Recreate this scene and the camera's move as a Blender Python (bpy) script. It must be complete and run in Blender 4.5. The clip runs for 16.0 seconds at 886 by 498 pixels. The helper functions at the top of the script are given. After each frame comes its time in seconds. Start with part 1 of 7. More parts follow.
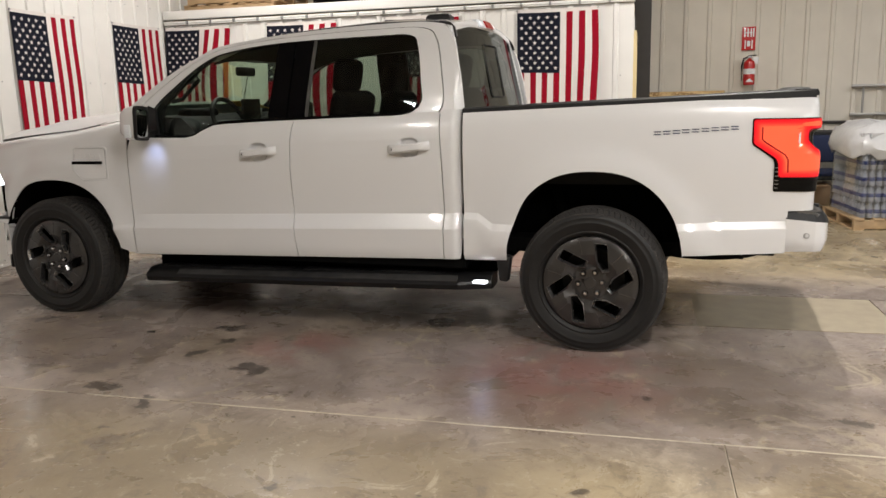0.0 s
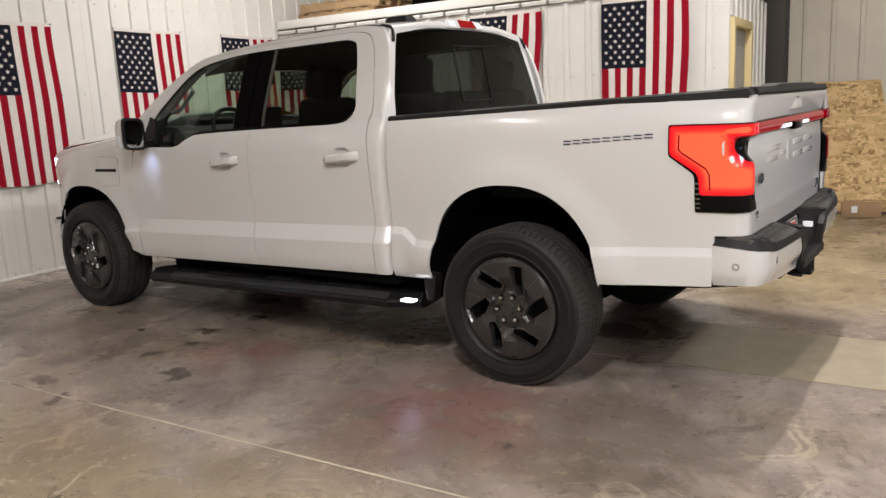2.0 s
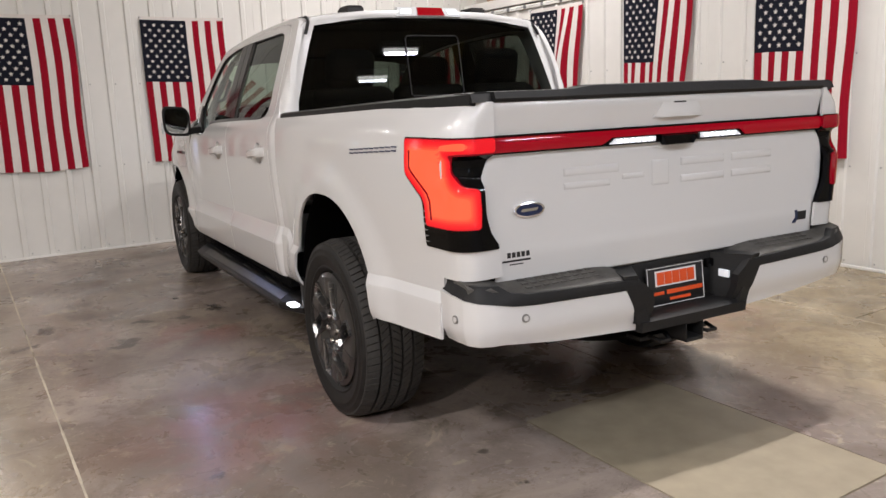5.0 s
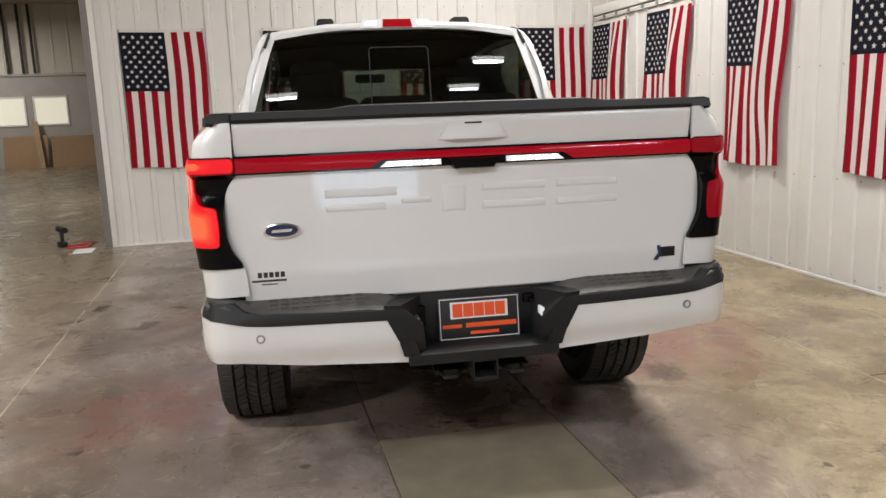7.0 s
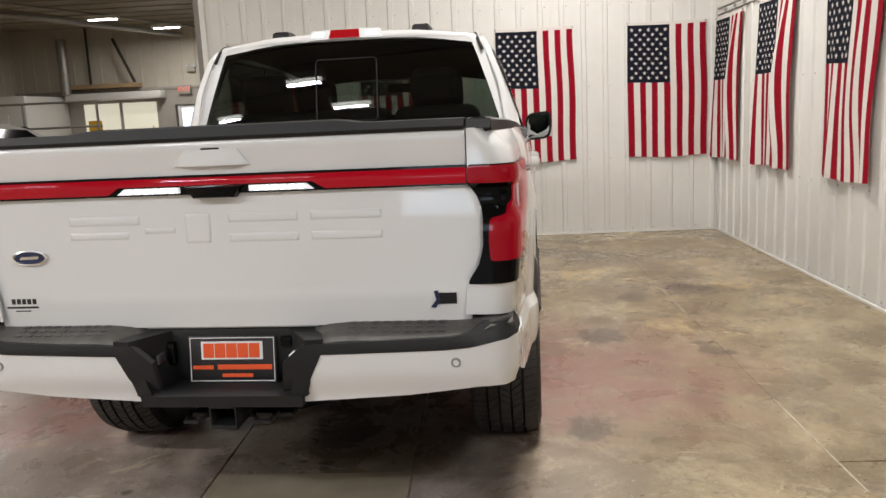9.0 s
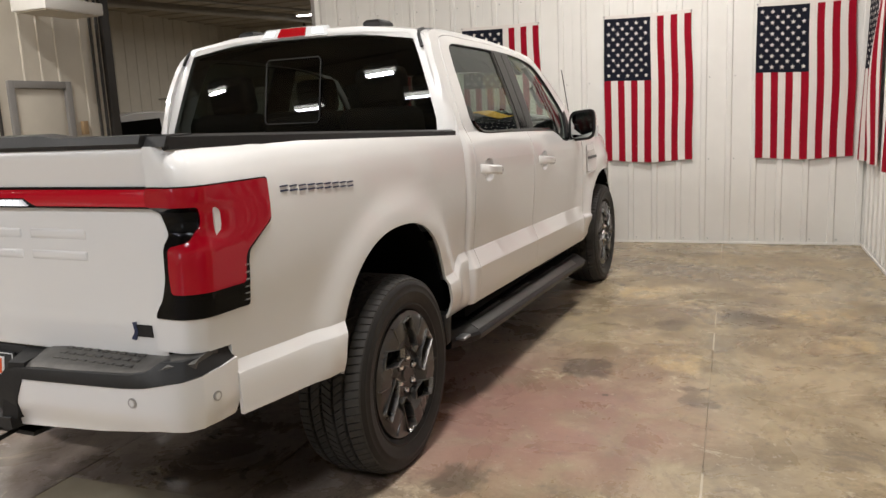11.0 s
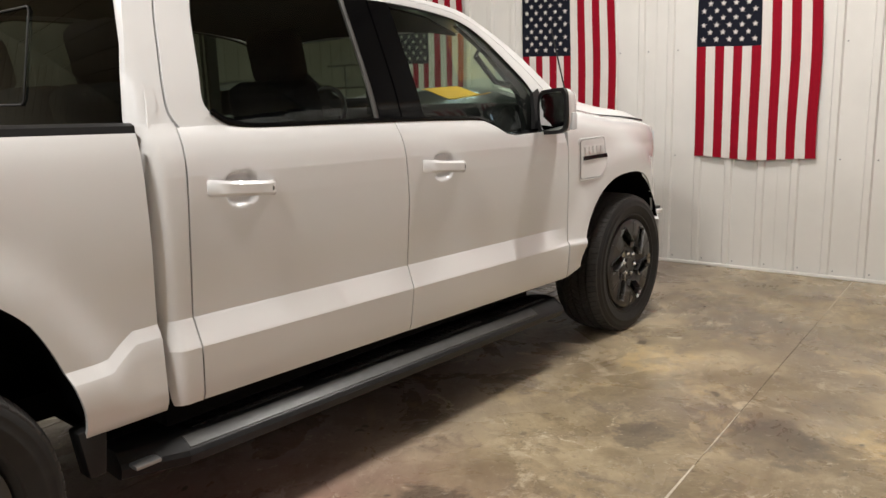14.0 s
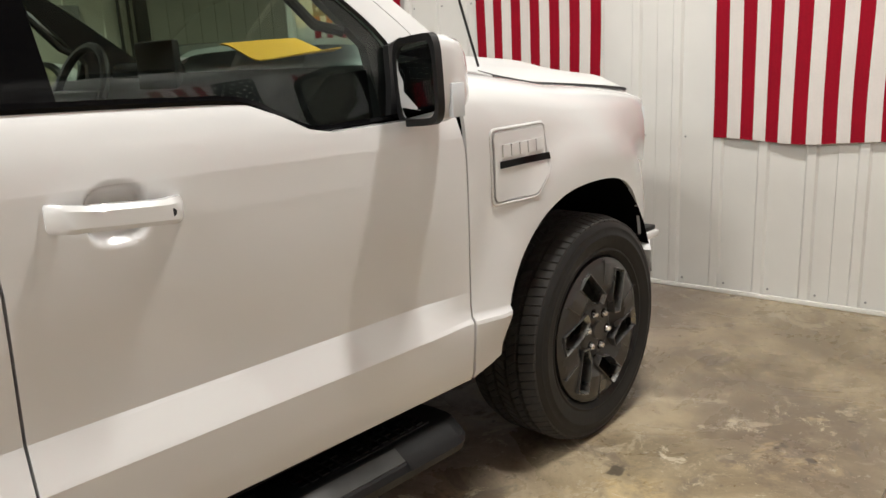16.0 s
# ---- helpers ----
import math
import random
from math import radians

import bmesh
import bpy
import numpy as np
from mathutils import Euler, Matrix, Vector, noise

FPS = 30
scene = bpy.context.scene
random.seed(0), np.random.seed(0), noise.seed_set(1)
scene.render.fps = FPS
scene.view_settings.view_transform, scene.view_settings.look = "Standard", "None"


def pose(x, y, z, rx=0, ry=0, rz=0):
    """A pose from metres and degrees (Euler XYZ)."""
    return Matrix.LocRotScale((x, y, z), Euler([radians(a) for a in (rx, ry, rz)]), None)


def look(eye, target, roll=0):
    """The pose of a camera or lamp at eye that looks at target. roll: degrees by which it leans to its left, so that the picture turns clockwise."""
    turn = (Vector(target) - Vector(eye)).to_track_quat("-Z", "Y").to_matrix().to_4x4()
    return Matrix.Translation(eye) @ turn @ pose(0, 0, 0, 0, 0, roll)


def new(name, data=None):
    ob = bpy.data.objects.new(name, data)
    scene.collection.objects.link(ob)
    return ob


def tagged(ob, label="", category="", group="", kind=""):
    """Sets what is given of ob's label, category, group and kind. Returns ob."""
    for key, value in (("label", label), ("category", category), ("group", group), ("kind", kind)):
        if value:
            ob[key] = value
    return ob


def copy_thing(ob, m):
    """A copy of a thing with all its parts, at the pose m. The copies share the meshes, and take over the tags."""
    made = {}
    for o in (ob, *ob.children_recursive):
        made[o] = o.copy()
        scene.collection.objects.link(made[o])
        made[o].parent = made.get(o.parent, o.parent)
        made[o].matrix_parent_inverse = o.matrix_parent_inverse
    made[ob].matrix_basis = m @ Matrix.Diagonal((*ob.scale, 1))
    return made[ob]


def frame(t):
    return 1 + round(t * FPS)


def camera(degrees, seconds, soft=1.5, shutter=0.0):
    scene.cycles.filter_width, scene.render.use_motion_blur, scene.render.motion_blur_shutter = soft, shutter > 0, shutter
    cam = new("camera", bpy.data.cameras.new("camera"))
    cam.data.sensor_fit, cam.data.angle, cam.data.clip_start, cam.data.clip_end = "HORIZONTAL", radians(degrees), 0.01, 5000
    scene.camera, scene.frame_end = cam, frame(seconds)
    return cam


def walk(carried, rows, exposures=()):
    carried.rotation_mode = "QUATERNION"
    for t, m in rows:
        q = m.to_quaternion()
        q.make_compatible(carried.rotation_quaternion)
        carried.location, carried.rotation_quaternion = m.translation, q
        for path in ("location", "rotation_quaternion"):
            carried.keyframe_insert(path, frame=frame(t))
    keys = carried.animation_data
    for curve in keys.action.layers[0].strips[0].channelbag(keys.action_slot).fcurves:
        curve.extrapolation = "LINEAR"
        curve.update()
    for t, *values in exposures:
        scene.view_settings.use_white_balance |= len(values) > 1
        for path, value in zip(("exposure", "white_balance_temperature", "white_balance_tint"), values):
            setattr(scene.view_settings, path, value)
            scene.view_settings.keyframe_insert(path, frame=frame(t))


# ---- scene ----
cam = camera(59.1, 16.0)
PATH = [
    (0, (0.267, -5.282, 1.418), (-0.222, -3.38, 1.041), -1.4),
    (0.5, (0.641, -5.074, 1.428), (0.019, -3.21, 1.053), -1.8),
    (1, (1.036, -4.869, 1.411), (0.278, -3.055, 1.041), -2.1),
    (1.5, (1.402, -4.655, 1.408), (0.5, -2.908, 1.037), -2.7),
    (2, (1.718, -4.38, 1.424), (0.688, -2.705, 1.055), -2.8),
    (2.5, (2.045, -4.105, 1.429), (0.886, -2.517, 1.061), -2.9),
    (3, (2.316, -3.783, 1.415), (1.033, -2.292, 1.052), -2.8),
    (3.5, (2.577, -3.448, 1.416), (1.177, -2.067, 1.053), -3.1),
    (4, (2.836, -3.082, 1.422), (1.326, -1.824, 1.055), -2.9),
    (4.5, (3.011, -2.721, 1.415), (1.419, -1.57, 1.037), -2.4),
    (5, (3.193, -2.37, 1.413), (1.524, -1.336, 1.032), -2.2),
    (7.5, (3.814, -0.413, 1.43), (1.872, -0.099, 1.073), -2.1),
    (8, (3.803, 0.005, 1.425), (1.842, 0.172, 1.073), -2.2),
    (8.5, (3.741, 0.383, 1.419), (1.772, 0.411, 1.07), -2.2),
    (9, (3.614, 0.773, 1.438), (1.646, 0.663, 1.098), -2.7),
    (11.5, (2.666, 2.483, 1.452), (0.869, 1.684, 1.091), -3.1),
    (12, (2.311, 2.667, 1.438), (0.555, 1.784, 1.064), -4.0),
    (12.5, (1.97, 2.812, 1.445), (0.263, 1.84, 1.07), -4.2),
    (13, (1.545, 2.925, 1.458), (-0.109, 1.867, 1.079), -4.0),
    (13.5, (1.133, 3.056, 1.438), (-0.46, 1.905, 1.062), -3.3),
    (14, (0.687, 3.041, 1.435), (-0.881, 1.866, 1.033), -1.8),
    (14.5, (0.264, 2.955, 1.426), (-1.305, 1.79, 0.999), -1.5),
    (15, (-0.223, 2.851, 1.428), (-1.773, 1.661, 0.999), -0.7),
    (15.5, (-0.712, 2.69, 1.393), (-2.272, 1.513, 0.967), -1.5),
    (16, (-1.183, 2.452, 1.377), (-2.693, 1.234, 0.889), -2.9),
]
walk(cam, [(t, look(eye, target, roll)) for t, eye, target, roll in PATH],
     [(0.0, 0.02, 6400, 11), (3.0, -0.02, 6320, 13), (5.2, -0.04, 6220, 14), (8.0, 0.02, 6350, 10), (12.0, 0.04, 6380, 11), (14.5, 0.12, 6380, 10), (16.0, 0.22, 6300, 8)])

# ---- light ----
world = bpy.data.worlds.new("world")
scene.world = world
world.use_nodes = True
world.node_tree.nodes["Background"].inputs[0].default_value = (0.55, 0.62, 0.7, 1)
world.node_tree.nodes["Background"].inputs[1].default_value = 0.05
LAMP_POWER = 130.0


# ---- materials ----
def mat(name, color, rough=0.5, metal=0.0, grain=0.0, scale=20.0, bump=0.0, coat=0.0, spec=0.5, tone=None, fine=None):
    """A surface with colour drift at two scales and fine relief."""
    m = bpy.data.materials.new(name)
    m.use_nodes = True
    nt = m.node_tree
    b = nt.nodes["Principled BSDF"]
    b.inputs["Base Color"].default_value = (*color, 1)
    b.inputs["Roughness"].default_value = rough
    b.inputs["Metallic"].default_value = metal
    b.inputs["Coat Weight"].default_value = coat
    b.inputs["Coat Roughness"].default_value = 0.04
    b.inputs["Specular IOR Level"].default_value = spec
    if grain or bump:
        tc = nt.nodes.new("ShaderNodeTexCoord")
        n1 = nt.nodes.new("ShaderNodeTexNoise")
        n1.inputs["Scale"].default_value = scale
        n1.inputs["Detail"].default_value = 6
        n2 = nt.nodes.new("ShaderNodeTexNoise")
        n2.inputs["Scale"].default_value = scale / 9
        n2.inputs["Detail"].default_value = 4
        nt.links.new(tc.outputs["Object"], n1.inputs["Vector"])
        nt.links.new(tc.outputs["Object"], n2.inputs["Vector"])
        if grain:
            add = nt.nodes.new("ShaderNodeMath")
            add.operation = "ADD"
            nt.links.new(n1.outputs["Fac"], add.inputs[0])
            nt.links.new(n2.outputs["Fac"], add.inputs[1])
            ramp = nt.nodes.new("ShaderNodeMapRange")
            ramp.inputs["From Min"].default_value = 0.6
            ramp.inputs["From Max"].default_value = 1.4
            nt.links.new(add.outputs[0], ramp.inputs["Value"])
            mix = nt.nodes.new("ShaderNodeMix")
            mix.data_type = "RGBA"
            dark = tone or tuple(c * (1 - grain) for c in color)
            light = tuple(min(1, c * (1 + grain * 0.6)) for c in color)
            mix.inputs["A"].default_value = (*dark, 1)
            mix.inputs["B"].default_value = (*light, 1)
            nt.links.new(ramp.outputs["Result"], mix.inputs["Factor"])
            nt.links.new(mix.outputs["Result"], b.inputs["Base Color"])
            rr = nt.nodes.new("ShaderNodeMapRange")
            rr.inputs["To Min"].default_value = max(0.02, rough - 0.08)
            rr.inputs["To Max"].default_value = min(1, rough + 0.08)
            nt.links.new(n2.outputs["Fac"], rr.inputs["Value"])
            nt.links.new(rr.outputs["Result"], b.inputs["Roughness"])
        if bump:
            bp = nt.nodes.new("ShaderNodeBump")
            bp.inputs["Strength"].default_value = bump
            bp.inputs["Distance"].default_value = 0.004
            nt.links.new(n1.outputs["Fac"], bp.inputs["Height"])
            nt.links.new(bp.outputs["Normal"], b.inputs["Normal"])
    return m


def glow(name, color, strength, base=None, coat=0.6, spec=0.5):
    m = bpy.data.materials.new(name)
    m.use_nodes = True
    b = m.node_tree.nodes["Principled BSDF"]
    b.inputs["Base Color"].default_value = (*(base or color), 1)
    b.inputs["Emission Color"].default_value = (*color, 1)
    b.inputs["Emission Strength"].default_value = strength
    b.inputs["Roughness"].default_value = 0.06
    b.inputs["Coat Weight"].default_value = coat
    b.inputs["Specular IOR Level"].default_value = spec
    return m


def glass(name, tint, rough=0.0, sheen=0.05):
    """Thin tinted glazing: tinted transparency with a mirror-like sheen."""
    m = bpy.data.materials.new(name)
    m.use_nodes = True
    nt = m.node_tree
    nt.nodes.remove(nt.nodes["Principled BSDF"])
    t = nt.nodes.new("ShaderNodeBsdfTransparent")
    t.inputs["Color"].default_value = (*tint, 1)
    g = nt.nodes.new("ShaderNodeBsdfGlossy")
    g.inputs["Roughness"].default_value = rough
    g.inputs["Color"].default_value = (0.9, 0.95, 0.95, 1)
    lw = nt.nodes.new("ShaderNodeLayerWeight")
    lw.inputs["Blend"].default_value = 0.5
    pw = nt.nodes.new("ShaderNodeMath")
    pw.operation = "POWER"
    pw.inputs[1].default_value = 4.0
    fr = nt.nodes.new("ShaderNodeMapRange")
    fr.inputs["To Min"].default_value = sheen
    fr.inputs["To Max"].default_value = 0.55
    nt.links.new(lw.outputs["Facing"], pw.inputs[0])
    nt.links.new(pw.outputs[0], fr.inputs["Value"])
    mx = nt.nodes.new("ShaderNodeMixShader")
    nt.links.new(fr.outputs[0], mx.inputs[0])
    nt.links.new(t.outputs[0], mx.inputs[1])
    nt.links.new(g.outputs[0], mx.inputs[2])
    nt.links.new(mx.outputs[0], nt.nodes["Material Output"].inputs["Surface"])
    return m


def concrete():
    """Worn brown-grey slab: broad blotches, pale scuffs, dark oil spots, rust-red stains and a patchy sheen."""
    m = bpy.data.materials.new("concrete_floor")
    m.use_nodes = True
    nt = m.node_tree
    b = nt.nodes["Principled BSDF"]
    tc = nt.nodes.new("ShaderNodeNewGeometry")

    def noise_of(scale, detail=5, rough=0.55, dist=0.0):
        n = nt.nodes.new("ShaderNodeTexNoise")
        n.inputs["Scale"].default_value = scale
        n.inputs["Detail"].default_value = detail
        n.inputs["Roughness"].default_value = rough
        n.inputs["Distortion"].default_value = dist
        nt.links.new(tc.outputs["Position"], n.inputs["Vector"])
        return n.outputs["Fac"]

    def span(v, lo, hi, a=0.0, c=1.0):
        r = nt.nodes.new("ShaderNodeMapRange")
        r.interpolation_type = "SMOOTHSTEP"
        r.inputs["From Min"].default_value = lo
        r.inputs["From Max"].default_value = hi
        r.inputs["To Min"].default_value = a
        r.inputs["To Max"].default_value = c
        nt.links.new(v, r.inputs["Value"])
        return r.outputs["Result"]

    def over(below, color, fac):
        x = nt.nodes.new("ShaderNodeMix")
        x.data_type = "RGBA"
        nt.links.new(fac, x.inputs["Factor"])
        if isinstance(below, tuple):
            x.inputs["A"].default_value = (*below, 1)
        else:
            nt.links.new(below, x.inputs["A"])
        x.inputs["B"].default_value = (*color, 1)
        return x.outputs["Result"]

    def times(a, c):
        x = nt.nodes.new("ShaderNodeMath")
        x.operation = "MULTIPLY"
        nt.links.new(a, x.inputs[0])
        nt.links.new(c, x.inputs[1])
        return x.outputs[0]

    def near(cx, cy, r0, r1):
        d = nt.nodes.new("ShaderNodeVectorMath")
        d.operation = "DISTANCE"
        d.inputs[1].default_value = (cx, cy, 0)
        nt.links.new(tc.outputs["Position"], d.inputs[0])
        return span(d.outputs["Value"], r0, r1, 1.0, 0.0)

    # the position, shaken, so that the outlines of stains run unevenly
    shake = nt.nodes.new("ShaderNodeTexNoise")
    shake.inputs["Scale"].default_value = 5.0
    shake.inputs["Detail"].default_value = 6
    shake.inputs["Roughness"].default_value = 0.65
    nt.links.new(tc.outputs["Position"], shake.inputs["Vector"])
    amount = nt.nodes.new("ShaderNodeVectorMath")
    amount.operation = "MULTIPLY_ADD"
    amount.inputs[1].default_value = (0.55, 0.42, 0.0)
    nt.links.new(shake.outputs["Color"], amount.inputs[0])
    nt.links.new(tc.outputs["Position"], amount.inputs[2])

    def blot(cx, cy, r, soft=0.35):
        d = nt.nodes.new("ShaderNodeVectorMath")
        d.operation = "DISTANCE"
        d.inputs[1].default_value = (cx + 0.275, cy + 0.21, 0)
        nt.links.new(amount.outputs["Vector"], d.inputs[0])
        return span(d.outputs["Value"], r * (1 - soft), r * (1 + soft), 1.0, 0.0)

    def ring_of(v, mid, half):
        """A thin line along one height of a noise: a dried edge."""
        x = nt.nodes.new("ShaderNodeMath")
        x.operation = "COMPARE"
        x.inputs[1].default_value, x.inputs[2].default_value = mid, half
        nt.links.new(v, x.inputs[0])
        return x.outputs[0]

    sep = nt.nodes.new("ShaderNodeSeparateXYZ")
    nt.links.new(tc.outputs["Position"], sep.inputs[0])
    bay = times(span(sep.outputs["Y"], -2.6, -1.9), span(sep.outputs["Y"], 0.5, 1.5, 1.0, 0.0))
    tan = over((0.168, 0.132, 0.082), (0.340, 0.280, 0.186), span(noise_of(1.3, 10, 0.75, 0.5), 0.38, 0.62))
    col = over(tan, (0.175, 0.140, 0.095), times(span(sep.outputs["Y"], -2.2, -2.0, 0.75, 0.0), span(sep.outputs["X"], -0.6, 0.4, 1.0, 0.0)))
    brown = over((0.165, 0.134, 0.117), (0.315, 0.266, 0.235), span(noise_of(1.3, 10, 0.72, 0.5), 0.36, 0.64))
    mixed = nt.nodes.new("ShaderNodeMix")
    mixed.data_type = "RGBA"
    nt.links.new(times(bay, span(noise_of(0.8, 6, 0.6, 0.6), 0.25, 0.5, 0.45, 1.0)), mixed.inputs["Factor"])
    nt.links.new(col, mixed.inputs["A"])
    nt.links.new(brown, mixed.inputs["B"])
    col = mixed.outputs["Result"]
    col = over(col, (0.140, 0.112, 0.086), span(noise_of(0.5, 5, 0.6, 0.9), 0.54, 0.66, 0.0, 0.7))
    col = over(col, (0.115, 0.092, 0.074), span(noise_of(3.6, 9, 0.72, 0.8), 0.545, 0.64, 0.0, 0.62))
    col = over(col, (0.42, 0.36, 0.265), span(noise_of(3.1, 10, 0.74, 1.3), 0.585, 0.625, 0.0, 0.55))
    col = over(col, (0.120, 0.094, 0.068), span(noise_of(8.5, 9, 0.75, 0.6), 0.52, 0.66, 0.0, 0.6))
    col = over(col, (0.40, 0.345, 0.26), span(noise_of(11, 9, 0.75, 0.9), 0.56, 0.66, 0.0, 0.4))
    # flaking tan coat near the office corner, pale scuffs
    flake = noise_of(1.7, 10, 0.70, 1.1)
    col = over(col, (0.46, 0.365, 0.225), times(span(flake, 0.575, 0.635, 0, 0.42), near(-2.9, 2.5, 0.9, 3.2)))
    col = over(col, (0.44, 0.36, 0.25), times(span(flake, 0.60, 0.63, 0, 0.35), near(-1.0, -3.4, 0.6, 2.6)))
    for cx, cy, r in ((-1.44, 1.93, 0.17), (-3.13, 1.55, 0.22), (-2.6, 2.75, 0.18), (-1.98, 2.9, 0.16)):
        col = over(col, (0.52, 0.40, 0.22), times(blot(cx, cy, r), span(noise_of(7, 8, 0.75), 0.42, 0.56, 0, 0.5)))
    # red-brown transmission stains on both sides of the rear wheels
    for cx, cy, r0, r1 in ((-0.45, 1.35, 0.25, 1.15), (-0.1, -1.40, 0.1, 0.85), (-1.7, -1.2, 0.1, 0.45)):
        col = over(col, (0.225, 0.105, 0.090), times(span(noise_of(2.6, 6, 0.62, 0.5), 0.36, 0.56, 0, 0.62), near(cx, cy, r0, r1)))
    col = over(col, (0.255, 0.160, 0.140), times(span(noise_of(1.1, 5, 0.6, 0.4), 0.30, 0.60, 0.15, 0.6), near(-0.75, 1.15, 0.35, 1.25)))
    for cx, cy, r in ((-1.85, 1.50, 0.11), (-1.62, 1.62, 0.08), (-1.05, 1.30, 0.09), (-2.75, 2.05, 0.10)):
        col = over(col, (0.47, 0.40, 0.29), times(blot(cx, cy, r), span(noise_of(9, 9, 0.78, 0.8), 0.50, 0.56, 0, 0.7)))
    chips = times(span(noise_of(4.3, 12, 0.80, 1.6), 0.600, 0.612, 0, 0.8), near(-2.2, 2.3, 1.2, 3.4))
    col = over(col, (0.50, 0.44, 0.33), chips)
    col = over(col, (0.50, 0.45, 0.35), times(span(noise_of(13, 10, 0.78, 1.2), 0.645, 0.66, 0, 0.7), near(-1.6, 2.4, 1.6, 4.2)))
    # dried tide lines
    tide = ring_of(noise_of(1.5, 5, 0.55, 0.7), 0.56, 0.004)
    col = over(col, (0.44, 0.385, 0.30), times(tide, span(noise_of(0.9, 3, 0.5), 0.48, 0.60, 0, 0.10)))
    # damp and oily patches
    for cx, cy, r, k in ((-1.25, 1.46, 0.15, 0.62), (-2.42, 2.37, 0.20, 0.55), (-2.22, 1.86, 0.12, 0.5), (-0.9, 2.08, 0.10, 0.5), (-2.28, -0.92, 0.09, 0.8), (-2.16, -1.16, 0.075, 0.85), (-2.24, -1.39, 0.07, 0.85), (-1.77, -1.61, 0.085, 0.75), (-2.42, -1.98, 0.06, 0.7), (-2.07, -2.17, 0.055, 0.75), (-2.65, -1.75, 0.10, 0.4), (-1.0, -0.55, 0.10, 0.7), (0.33, -1.665, 0.045, 0.75), (1.2, -1.76, 0.05, 0.6), (0.79, 0.26, 0.045, 0.8), (-3.7, -0.95, 0.05, 0.7), (0.47, -0.03, 0.04, 0.7), (0.53, 0.11, 0.035, 0.6), (0.44, 0.35, 0.04, 0.7), (0.12, -0.05, 0.04, 0.7), (0.22, 1.20, 0.12, 0.55)):
        x = nt.nodes.new("ShaderNodeMath")
        x.operation = "MULTIPLY"
        x.inputs[1].default_value = k
        nt.links.new(blot(cx, cy, r, 0.22), x.inputs[0])
        col = over(col, (0.040, 0.033, 0.029), x.outputs[0])
    col = over(col, (0.045, 0.036, 0.028), span(noise_of(5.2, 3, 0.5, 0.3), 0.70, 0.735, 0, 0.8))
    col = over(col, (0.10, 0.08, 0.065), span(noise_of(24, 4, 0.6), 0.60, 0.70, 0, 0.5))
    col = over(col, (0.45, 0.40, 0.32), span(noise_of(33, 3, 0.55), 0.655, 0.72, 0, 0.5))
    worn = nt.nodes.new("ShaderNodeHueSaturation")
    worn.inputs["Saturation"].default_value, worn.inputs["Value"].default_value = 1.06, 1.13
    nt.links.new(col, worn.inputs["Color"])
    nt.links.new(worn.outputs["Color"], b.inputs["Base Color"])
    nt.links.new(span(noise_of(1.9, 8, 0.68, 0.5), 0.32, 0.70, 0.17, 0.47), b.inputs["Roughness"])
    b.inputs["Specular IOR Level"].default_value = 0.42
    bp = nt.nodes.new("ShaderNodeBump")
    bp.inputs["Strength"].default_value = 0.25
    bp.inputs["Distance"].default_value = 0.003
    nt.links.new(noise_of(26, 6, 0.6), bp.inputs["Height"])
    nt.links.new(bp.outputs["Normal"], b.inputs["Normal"])
    return m



